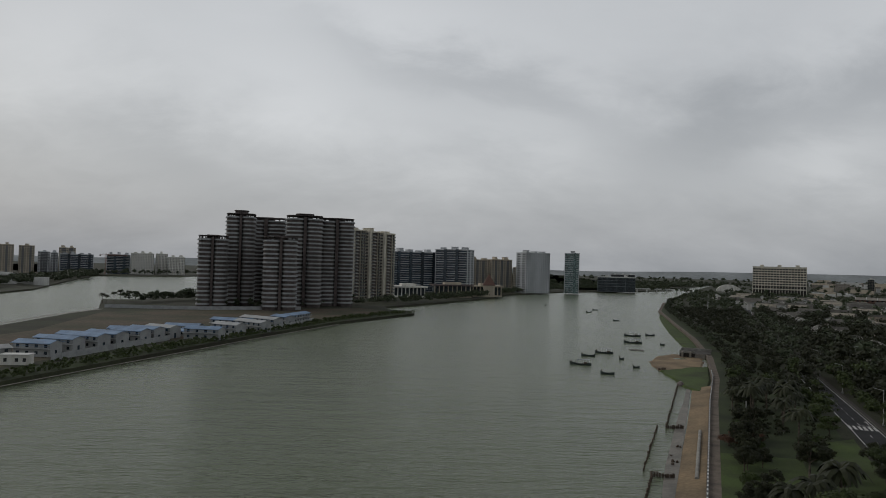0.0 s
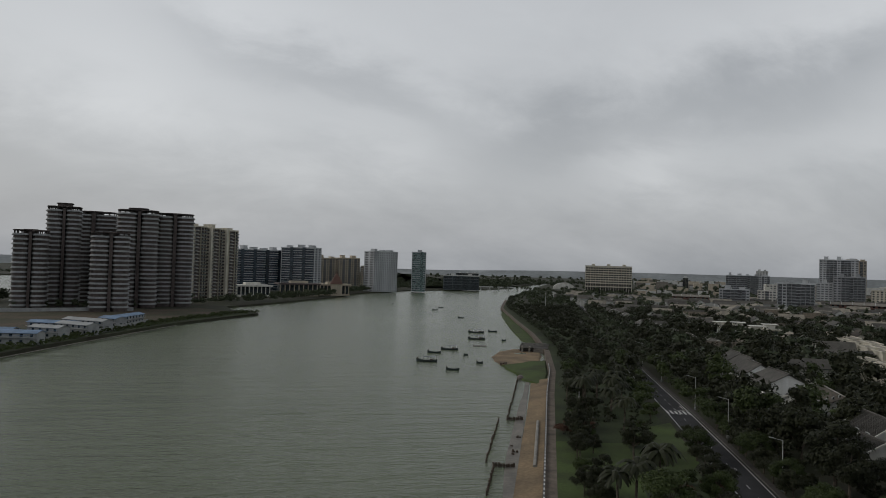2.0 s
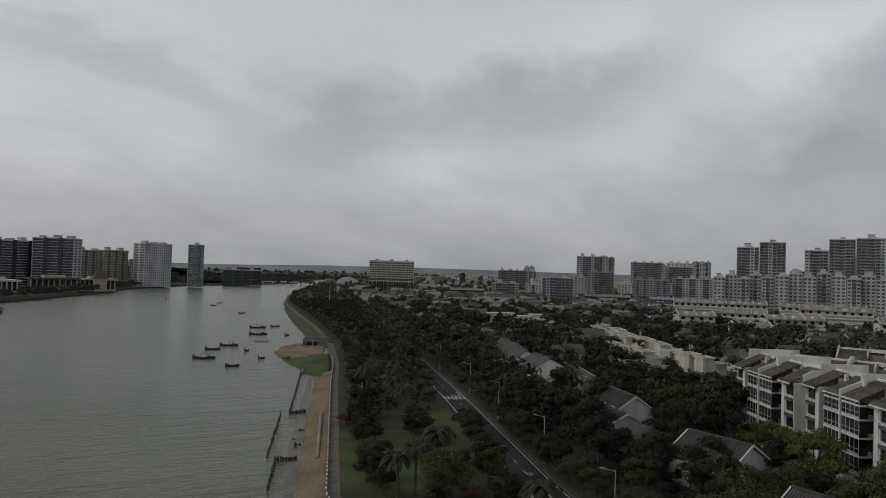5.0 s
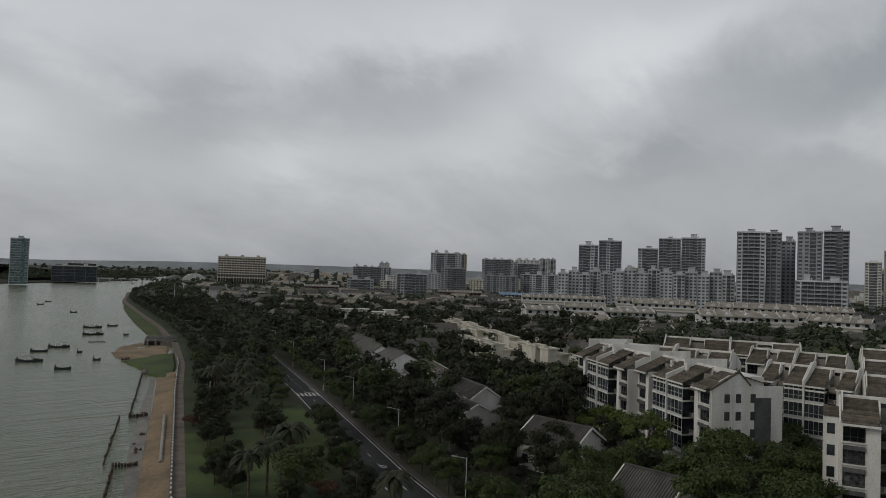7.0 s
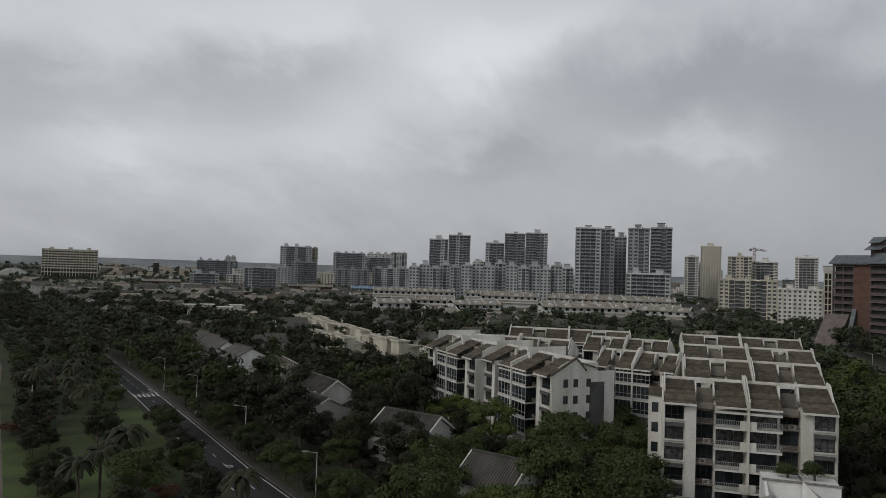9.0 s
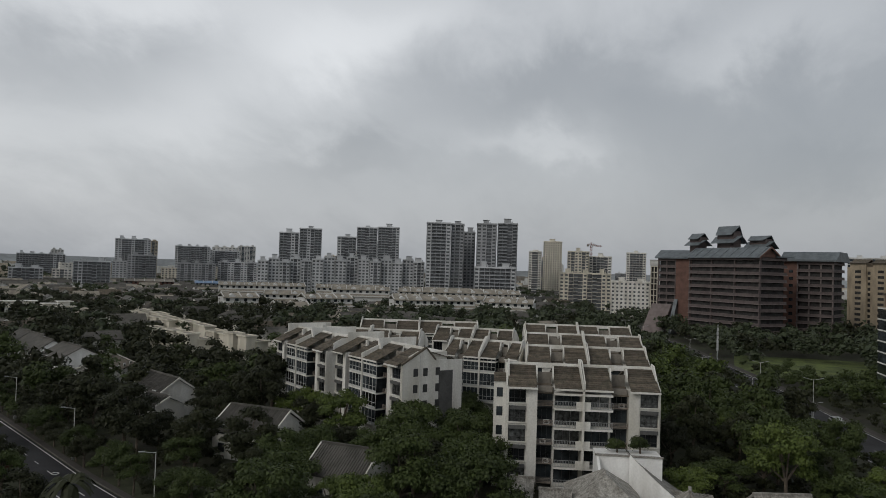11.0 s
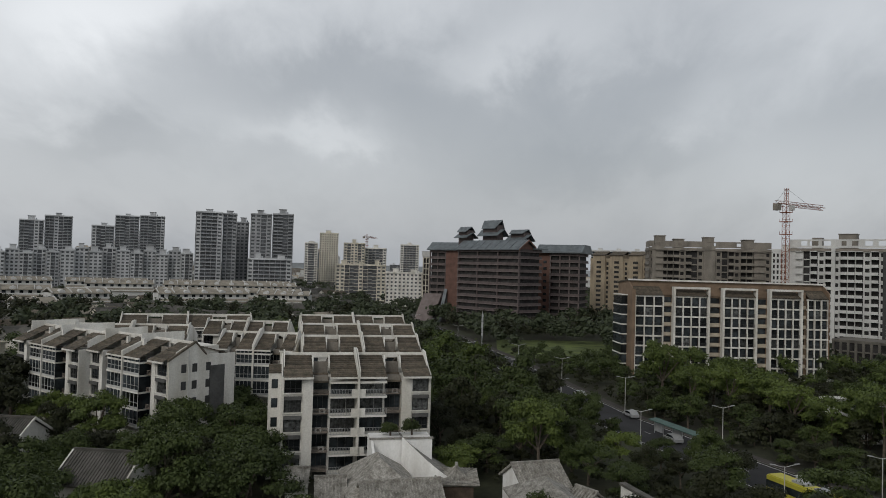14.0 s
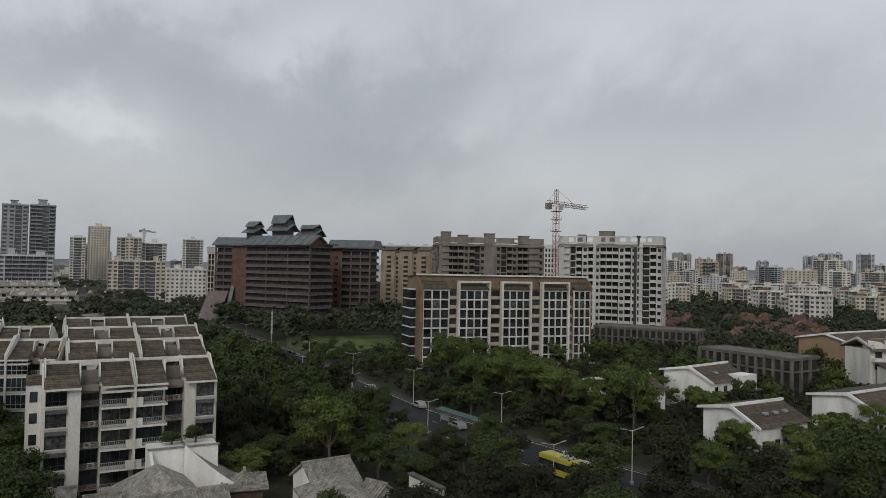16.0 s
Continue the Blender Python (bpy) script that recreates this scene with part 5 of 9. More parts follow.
def tower_crane(base, height, jib_turn, jib, tail, label, thick=1.6, rise=9.0):
    t = thing("tower_crane", pose(base[0], base[1], 0, 0, 0, jib_turn), label, "crane")
    s = Solid()
    lattice(s, (0, 0, 0), (0, 0, height), thick, thick * 1.3)
    part("mast", s, "crane", t)
    s = Solid()
    lattice(s, (0.8, 0, height + 1), (jib, 0, height + 1 - jib * 0.02), thick * 0.75, thick * 1.1, 0.1)
    part("jib", s, "crane", t)
    s = Solid()
    lattice(s, (-0.8, 0, height + 1), (-tail, 0, height + 1), thick * 0.75, thick * 1.1, 0.1)
    part("counter_jib", s, "crane", t)
    part("counterweight", Solid().box(-tail, -tail + 2.0, -1.2, 1.2, height - 1.8, height + 0.9), "concrete", t)
    s = Solid()
    lattice(s, (0, 0, height + 1), (0, 0, height + rise), thick * 0.6, thick, 0.1)
    part("tower_head", s, "crane", t)
    s = Solid()
    s.rod((0, 0, height + rise), (jib * 0.62, 0, height + 1), 0.06, 4).rod((0, 0, height + rise), (-tail, 0, height + 1), 0.06, 4)
    part("tie_cable", s, "dark_metal", t)
    part("cab", Solid().box(0.9, 2.6, -1.9, -0.6, height - 1.6, height + 0.6), "white_steel", t)
    # the climbing frame and its work decks
    for z in (height - 2.6, height - 6.4, height - 11.5):
        k = thick * 0.85
        deck = Solid().box(-k, k, -k, -k + 0.35, z, z + 0.3).box(-k, k, k - 0.35, k, z, z + 0.3).box(-k, -k + 0.35, -k + 0.35, k - 0.35, z, z + 0.3).box(k - 0.35, k, -k + 0.35, k - 0.35, z, z + 0.3)
        for u in (-k, k - 0.1):
            for v in (-k, k - 0.1):
                deck.box(u, u + 0.1, v, v + 0.1, z + 0.3, z + 1.3)
        part("work_deck", deck, "crane", t)
    return t


tower_crane((304.8, -101.2), 60.1, -60, 21.0, 6.0, "orange lattice tower crane beside the unfinished tower", 2.0, 7.5)
tower_crane((972.0, 233.7), 71.1, -10, 36, 12, "distant orange tower crane above the city", 2.2, 4)
tower_crane((-666.2, 1410.8), 36.6, 10, 40, 12, "distant tower crane across the channel", 2.6, 5)


# ---- the dark brown hotel with roof pavilions ----
def flared_roof(x0, x1, y0, y1, z, rise, over=1.2):
    """A pitched roof along x whose slopes flatten towards wide eaves."""
    ym = (y0 + y1) / 2
    prof = [(y0 - over, z), (y0 + (ym - y0) * 0.45, z + rise * 0.35), (ym, z + rise), (y1 - (y1 - ym) * 0.45, z + rise * 0.35), (y1 + over, z)]
    low = [(y, zz - 0.35) for y, zz in reversed(prof)]
    return Solid().side(prof + low, x0 - over * 0.6, x1 + over * 0.6)


def hotel_wing(t, x0, x1, y0, y1, floors, fh, side, posts):
    top = floors * fh
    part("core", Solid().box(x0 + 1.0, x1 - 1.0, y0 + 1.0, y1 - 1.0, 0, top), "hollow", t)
    band = mesh_of("balcony_band", "umber", (x0, x1, y0, y1, 0, 1.45))
    lip = mesh_of("band_lip", "umber2", (x0 - 0.25, x1 + 0.25, y0 - 0.25, y1 + 0.25, 0, 0.3))
    for i in range(floors):
        part("balcony_band", band, "umber", t, m=shift(0, 0, i * fh + fh - 1.45))
        part("band_lip", lip, "umber2", t, m=shift(0, 0, i * fh + fh - 1.5))
    post = mesh_of("post", side, (0, 0.6, y0 + 0.1, y0 + 1.2, 0, top - 0.1))
    for i in range(posts + 1):
        part("post", post, side, t, m=shift(x0 + (x1 - x0 - 0.6) * i / posts, 0, 0))


h_a, h_b = (396.7, 42.9), (366.9, 8.0)
hm, hw_ = plot(h_a, h_b, 18)
hot = thing("hotel", hm, "dark brown hotel with timber-like balcony bands and flared roof pavilions", "hotel")
hotel_wing(hot, 0, hw_, 0, 18, 12, 3.5, "umber", 3)
part("main_roof", Solid().side([(-1.8, 42.0), (5.6, 47.0), (11.0, 43.2), (11.0, 42.7), (5.6, 46.4), (-1.8, 41.5)], -1.5, hw_ + 1.6), "slate", hot)
part("gable", Solid().side([(-0.6, 42.0), (5.6, 46.3), (10.4, 42.9), (10.4, 42.0)], hw_ - 0.6, hw_ + 0.4), "rust", hot)
part("verge", Solid().side([(-2.0, 41.9), (5.6, 47.1), (11.2, 43.2), (11.2, 42.4), (5.6, 46.2), (-2.0, 41.0)], hw_ + 1.61, hw_ + 1.95), "rust", hot)
part("roof_slab", Solid().box(2.0, hw_ + 1.2, 10.0, 21.5, 42.1, 42.7), "slate", hot)
for i in range(9):
    part("roof_batten", Solid().side([(-1.7, 42.12), (5.5, 47.0), (5.5, 47.22), (-1.7, 42.34)], hw_ * i / 8 - 0.2, hw_ * i / 8 + 0.2), "slate", hot)


def horn_roof(x0, x1, y0, y1, z, rise, reach):
    """A pitched roof whose ridge is longer than its eaves."""
    ym = (y0 + y1) / 2
    top = [(x0, y0, z), (x1, y0, z), (x1 + reach, ym, z + rise), (x0 - reach, ym, z + rise), (x1, y1, z), (x0, y1, z)]
    low = [(x, y, q - 0.4) for x, y, q in top]
    return Solid().add(top + low, [(0, 1, 2, 3), (3, 2, 4, 5), (7, 6, 9, 8), (8, 9, 11, 10), (0, 6, 7, 1), (1, 7, 8, 2), (2, 8, 10, 4), (4, 10, 11, 5), (5, 11, 9, 3), (3, 9, 6, 0)])


def roof_pavilion(c, w, z, lower, upper, depth=8.0):
    """A lookout on the hotel's roof under two stacked slate roofs."""
    p = hm.inverted() @ Vector((c[0], c[1], 0))
    x, y = p.x, p.y
    part("pavilion", Solid().box(x - w * 0.32, x + w * 0.32, y - depth * 0.3, y + depth * 0.3, 41.0, z + lower + upper * 0.5), "umber", hot)
    part("pavilion_roof", horn_roof(x - w * 0.44, x + w * 0.44, y - depth * 0.62, y + depth * 0.62, z, lower, w * 0.07), "slate", hot)
    part("pavilion_roof", horn_roof(x - w * 0.30, x + w * 0.30, y - depth * 0.5, y + depth * 0.5, z + lower + 0.6, upper, w * 0.11), "slate", hot)


roof_pavilion((400.3, 23.7), 17.5, 50.0, 3.6, 4.6)
roof_pavilion((402.9, 8.5), 16.0, 47.7, 3.4, 2.3)
roof_pavilion((407.1, 39.5), 11.5, 48.9, 2.8, 2.9)
wl_a, wl_b = (419.4, 62.2), (414.5, 45.8)
wm, ww = plot(wl_a, wl_b, 26)
wing = thing("hotel_wing", wm, "brown hotel wing with balcony bands and a slate roof", "hotel")
hotel_wing(wing, 0, ww * 0.62, 0, 26, 11, 3.8, "umber", 2)
part("end_wall", Solid().box(ww * 0.62, ww + 1, 0.2, 25, 0, 43.0), "rust", wing)
part("roof", Solid().side([(-1.8, 42.2), (6.0, 46.6), (26.5, 43.4), (26.5, 42.9), (6.0, 45.9), (-1.8, 41.6)], -1.2, ww + 0.8), "slate", wing)
part("buttress", Solid().side([(-14, 0), (-13, 0.8), (0, 16), (0, 0)], -3, ww * 0.5), "umber2", wing)
part("buttress", Solid().side([(-10, 0), (-9, 0.8), (-0.5, 19), (-0.5, 0)], ww * 0.6, ww * 0.72), "slate", wing)
wr_a, wr_b = (407.0, -2.1), (400.3, -24.6)
wm, ww = plot(wr_a, wr_b, 22)
wing = thing("hotel_wing", wm, "red-brown hotel wing with tall columns and a slate roof", "hotel")
hotel_wing(wing, ww * 0.28, ww, 0, 22, 11, 3.75, "umber2", 3)
part("stair_wall", Solid().box(0, ww * 0.3, 0.4, 21, 0, 41.3), "rust", wing)
part("roof", Solid().side([(-2.2, 41.3), (-2.2, 42.2), (4.0, 46.2), (18, 46.2), (24, 42.2), (24, 41.3)], -1.0, ww + 2.0), "slate", wing)
for i in range(10):
    part("stair_window", mesh_of("stair_window", "glass", (ww * 0.12, ww * 0.2, 0.3, 0.42, 0, 1.5)), "glass", wing, m=shift(0, 0, 3 + i * 3.6))
grid_block("apartment_block", "cream narrow block beside the brown hotel", "building", (433.6, 68.4), (434.2, 64.4), 14, 11, 3.4, body="hollow", slab="cream", pier="cream", piers=2)


def turret_block(a, b, floors, label, wall="beige", roof="tile_brown"):
    t = grid_block("apartment_block", label, "building", a, b, 16, floors, 3.0, body="hollow", slab=wall, pier=wall, piers=12, slab_h=1.25, pier_w=1.5, roof=wall)
    w = math.hypot(b[0] - a[0], b[1] - a[1])
    for u in (0.05, 0.36, 0.68):
        x = w * u
        part("turret", Solid().box(x, x + w * 0.22, -0.8, 8, 0, floors * 3 + 3.5), wall, t)
        for i in range(floors):
            part("turret_window", mesh_of("turret_window", "hollow", (x + w * 0.07, x + w * 0.15, -0.9, -0.7, 0.9, 2.4)), "hollow", t, m=shift(0, 0, i * 3))
        part("turret_roof", flared_roof(x, x + w * 0.22, -0.8, 8, floors * 3 + 3.5, 2.2, 0.9), roof, t)
    return t


turret_block((467.7, -35.7), (443.8, -68.8), 13, "sandstone-coloured apartment building with brown tiled turret roofs", wall="sandstone")
grid_block("office_block", "wide office block with blue glass on the skyline", "building", (896.5, -68.0), (889.0, -134.4), 25, 18, 3.2, body="glass_blue", slab="pale", pier="pale", piers=3)
# the cream riverside hotel on stilts
grid_block("hotel", "cream riverside hotel slab raised on stilts", "hotel", (459.0, 1055.1), (523.7, 1024.5), 30, 9, 3.6, base=12, body="hollow", slab="cream", pier="cream", piers=18, slab_h=1.7, pier_w=0.8, roof="cream")


# ---- villas and terraces ----
def villa(p, q, width, ridge, eave, wall="white", roof="tile", label="white villa with a grey tiled gable roof", ribs=False, group="villas", windows=True, plain=False):
    """A gabled house whose ridge runs from p to q."""
    turn = math.atan2(q[1] - p[1], q[0] - p[0])
    w, h = math.hypot(q[0] - p[0], q[1] - p[1]), width / 2
    t = thing("villa", pose(p[0], p[1], 0, 0, 0, math.degrees(turn)), label, "house", group)
    mx_, my_ = (p[0] + q[0]) / 2, (p[1] + q[1]) / 2
    keep_clear(mx_, my_, w / 2, h, turn)
    far = math.hypot(mx_, my_)
    if far < 285 and my_ > 20:
        near_terrace = group == "stepped terrace"
        open_before(mx_, my_, 4.6 if near_terrace else 3.2, (5, 10, 15) if near_terrace else (5, 9) if far > 140 else (7,))
        open_before(*p, 2.4 if far < 140 else 3.0, (3,) if far < 140 else (4, 8))
    part("wall", Solid().side([(-h, 0), (h, 0), (h, eave), (0, ridge - 0.12), (-h, eave)], 0, w), wall, t)
    drop = (ridge - eave) / h
    over = 0.6
    for s in (-1, 1):
        r = Solid()
        r.side([(0, ridge), (0, ridge + 0.18), (s * (h + over), eave - drop * over + 0.18), (s * (h + over), eave - drop * over)], -0.35, w + 0.35)
        if ribs:
            n = max(3, int(w / 0.36))
            for i in range(n + 1):
                x = -0.3 + (w + 0.6) * i / n
                r.side([(0, ridge + 0.17), (0, ridge + 0.31), (s * (h + over), eave - drop * over + 0.31), (s * (h + over), eave - drop * over + 0.17)], x - 0.065, x + 0.065)
        tagged(part("roof_slope", r, roof, t), kind="stuff" if ribs else "")
    if not plain:
        part("ridge_cap", Solid().box(-0.4, w + 0.4, -0.18, 0.18, ridge + 0.12, ridge + 0.42), roof, t)
    if wall == "white" and not plain:
        for x in (-0.5, w + 0.3):
            part("verge", Solid().side([(-h - 0.4, eave - drop * 0.4), (0, ridge), (h + 0.4, eave - drop * 0.4), (h + 0.4, eave - drop * 0.4 + 0.35), (0, ridge + 0.4), (-h - 0.4, eave - drop * 0.4 + 0.35)], x, x + 0.2), "white", t)
    if windows:
        win = mesh_of("window", "glass", (0, 1.3, -0.06, 0.06, 0, 1.4))
        frame_m = mesh_of("window_frame", "white_steel", (-0.08, 0, -0.1, 0.1, -0.08, 1.48), (1.3, 1.38, -0.1, 0.1, -0.08, 1.48), (0, 1.3, -0.1, 0.1, 1.4, 1.48), (0, 1.3, -0.1, 0.1, -0.08, 0))
        n = max(1, int(w / 3.5))
        for z in ([1.0] if eave < 4.6 else [1.0, 3.9]):
            for i in range(n):
                for s in (-1, 1):
                    f = part("window_frame", frame_m, "white_steel", t, m=shift(w * (i + 0.5) / n - 0.65, s * h, z))
                    part("pane", win, "glass", f)
    return t


def hip_roof(c, hw, hd, eave, top, turn, label, roof="tile", wall="white", flare=0.0, rib=True):
    t = thing("pavilion", pose(c[0], c[1], 0, 0, 0, turn), label, "pavilion", "old-style roofs")
    keep_clear(c[0], c[1], hw, hd, radians(turn))
    part("wall", Solid().box(-hw + 0.7, hw - 0.7, -hd + 0.7, hd - 0.7, 0, eave + 0.1), wall, t)
    k = max(0.0, hw - hd)
    for i, (sx, sy) in enumerate(((0, -1), (1, 0), (0, 1), (-1, 0))):
        r = Solid()
        n = 5
        ends = {(0, -1): ((-hw, -hd), (hw, -hd), (k, 0), (-k, 0)), (0, 1): ((hw, hd), (-hw, hd), (-k, 0), (k, 0)), (1, 0): ((hw, -hd), (hw, hd), (k, 0), (k, 0)), (-1, 0): ((-hw, hd), (-hw, -hd), (-k, 0), (-k, 0))}[sx, sy]
        (ax, ay), (bx, by), (cx, cy), (ex, ey) = ends
        vs, fs = [], []
        for j in range(n + 1):
            u = j / n
            z = eave + (top - eave) * (u ** (1 + flare)) + (0.8 * flare * (1 - u) ** 4)
            for x, y in ((ax + (ex - ax) * u, ay + (ey - ay) * u), (bx + (cx - bx) * u, by + (cy - by) * u)):
                vs += [(x, y, z), (x, y, z - 0.22)]
        for j in range(n):
            o = 4 * j
            fs += [(o, o + 2, o + 6, o + 4), (o + 1, o + 5, o + 7, o + 3)]
        fs += [(0, 1, 3, 2)]
        r.add(vs, fs)
        if rib:
            m = max(4, int(math.hypot(bx - ax, by - ay) / 0.45))
            for j in range(1, m):
                f = j / m
                px0, py0 = ax + (bx - ax) * f, ay + (by - ay) * f
                px1, py1 = ex + (cx - ex) * f, ey + (cy - ey) * f
                r.rod((px0, py0, eave + 0.05 + 0.8 * flare), (px0 + (px1 - px0) * 0.5, py0 + (py1 - py0) * 0.5, eave + (top - eave) * 0.5 ** (1 + flare) + 0.05), 0.07, 4)
                r.rod((px0 + (px1 - px0) * 0.5, py0 + (py1 - py0) * 0.5, eave + (top - eave) * 0.5 ** (1 + flare) + 0.05), (px1, py1, top + 0.02), 0.07, 4)
        tagged(part("roof_slope", r, roof, t), kind="stuff" if rib else "")
    if k > 0.4 and rib:
        part("ridge_cap", Solid().box(-k - 0.2, k + 0.2, -0.18, 0.18, top - 0.05, top + 0.4), roof, t)
    return t


# houses between the river road and the apartments
villa((94.7, 71.2), (94.2, 82.4), 9.5, 7.5, 4.6, label="white house with a dark ribbed tile roof among trees", ribs=True)
villa((82.5, 47.4), (82.2, 55.6), 8.5, 7.0, 4.4, label="white house with a dark ribbed tile roof among trees", ribs=True)
villa((108.6, 109.3), (112.7, 121.3), 8.0, 7.5, 4.8, label="white house with a brown-grey gable roof", ribs=True)
villa((102.2, 105.0), (103.9, 112.1), 6.5, 5.2, 3.6, label="low white annex with a grey gable roof", ribs=True)
villa((132.1, 155.1), (120.3, 148.0), 9.0, 6.5, 4.6, roof="tile_brown", label="white house with a low brown roof")
P0, Q0 = (129.6, 164.6), (136.0, 185.2)
dl = math.hypot(Q0[0] - P0[0], Q0[1] - P0[1])
rx_, ry_ = (Q0[0] - P0[0]) / dl, (Q0[1] - P0[1]) / dl
for p, l, wd in ((P0, 14, 11), ((135.4, 183.7), 11, 9), ((142.6, 197.8), 11, 9), ((147.5, 210.8), 10, 9)):
    villa(p, (p[0] + rx_ * l, p[1] + ry_ * l), wd, 8.0, 5.2, wall="whitewash", roof="tile", label="white stepped terrace house with a brown-grey roof", group="stepped terrace")
for p, l in (((170.9, 258.6), 10), ((174.5, 283.7), 9), ((179.3, 304.6), 10), ((191.2, 340.3), 9), ((194.8, 364.0), 11), ((218.5, 431.8), 10), ((230.6, 474.9), 10),
             ((284.4, 665.0), 12), ((341.8, 886.1), 12), ((331.8, 689.9), 12), ((322.3, 584.6), 12), ((316.7, 530.4), 11), ((361.1, 577.4), 13)):
    villa(p, (p[0] + rx_ * l, p[1] + ry_ * l), 9, 7.5, 5.0, label="white villa with a grey gable roof behind the road trees")


def cube_villa(p, turn, label="white flat-roofed modern villa with stacked terraces"):
    t = thing("villa", pose(p[0], p[1], 0, 0, 0, turn), label, "house", "villas")
    keep_clear(p[0], p[1], 7, 6, radians(turn))
    open_before(p[0], p[1], 6.0, (8, 15, 22))
    part("lower_storey", Solid().box(-7, 7, -5, 5, 0, 3.2), "white", t)
    part("upper_storey", Solid().box(-5, 6, -3, 5, 3.2, 6.4), "white", t)
    part("top_room", Solid().box(-2, 3, -1, 4, 6.4, 9.0), "white", t)
    part("roof_slab", Solid().box(-5.6, 6.6, -4.2, 5.6, 6.4, 6.7), "cream", t)
    part("roof_slab", Solid().box(-3, 4.4, -2.6, 4.8, 9.0, 9.3), "white", t)
    for x, z, y in ((-4.5, 4.0, -3.05), (0.5, 4.0, -3.05), (-5.5, 0.6, -5.05), (1.5, 0.6, -5.05)):
        part("window", Solid().box(x, x + 3.6, y, y + 0.1, z, z + 1.9), "glass", t)
    part("parapet", Solid().box(-7, 7, -5, -4.8, 3.2, 4.1), "white", t)
    return t


for p, a in (((226.7, 343.4), -30), ((236.0, 341.0), -30), ((229.9, 317.0), -25), ((246.7, 329.3), -25)):
    cube_villa(p, a)


def stepped_terrace(p, q, n, drop, label):
    """A row of cream mono-pitch houses that step down along the row."""
    turn = math.atan2(q[1] - p[1], q[0] - p[0])
    w = math.hypot(q[0] - p[0], q[1] - p[1]) / n
    for i in range(n):
        x, y = p[0] + (q[0] - p[0]) * i / n, p[1] + (q[1] - p[1]) * i / n
        k_ = 1.2 * (i % 2)
        x, y = x - math.sin(turn) * k_, y + math.cos(turn) * k_
        t = thing("terrace_house", pose(x, y, 0, 0, 0, math.degrees(turn)), label, "house", "cream terraces")
        keep_clear(x + math.cos(turn) * w / 2, y + math.sin(turn) * w / 2, w / 2, 6, turn)
        open_before(x, y, 4.0, (9, 14))
        z = 5.6 - drop * (i % 3)
        z += (0.0, 0.9, 0.4)[i % 3]
        for y0, y1, x0, x1, dz in ((-6.0, -1.5, 0.2, w - 0.6, -2.6), (-1.5, 2.6, 0.0, w - 0.2, 0.0), (2.6, 6.4, 0.5, w - 0.4, 1.9)):
            part("storey", Solid().box(x0, x1, y0, y1, 0, z + dz), "cream", t)
            part("terrace_floor", Solid().box(x0 + 0.3, x1 - 0.3, y0 + 0.3, y1 - 0.3, z + dz, z + dz + 0.06), "tan_roof", t)
            e, h0, h1 = 0.45, z + dz - 0.2, z + dz + 0.28
            part("parapet", Solid().box(x0 - e, x1 + e, y0 - e, y0, h0, h1).box(x0 - e, x0, y0, y1, h0, h1).box(x1, x1 + e, y0, y1, h0, h1).box(x0 - e, x1 + e, y1, y1 + e, h0, h1), "cream", t)
        for k in range(2):
            part("window", Solid().box(w * (0.2 + 0.4 * k), w * (0.2 + 0.4 * k) + 1.6, -6.06, -5.9, 0.7, 2.6), "glass", t)
    return None


stepped_terrace((207.3, 187.9), (273.7, 310.0), 9, 0.5, "cream stepped terrace house with layered flat roofs")
stepped_terrace((182.5, 171.9), (195.7, 204.9), 4, 0.4, "cream stepped terrace house with layered flat roofs")
stepped_terrace((189.8, 154.0), (197.3, 177.4), 4, 0.4, "cream stepped terrace house with layered flat roofs")
stepped_terrace((217.8, 217.0), (240.5, 267.9), 5, 0.4, "cream stepped terrace house with layered flat roofs")
hip_roof((272.6, 239.9), 8, 5.5, 6.3, 9.0, 20, "white two-storey house with a grey hipped roof", rib=False)
hip_roof((342.7, 285.7), 9, 6, 6.3, 9.0, 20, "white two-storey house with a grey hipped roof", rib=False)
hip_roof((417.4, 340.1), 11, 7, 6.5, 9.2, 20, "white two-storey house with a grey hipped roof", rib=False)


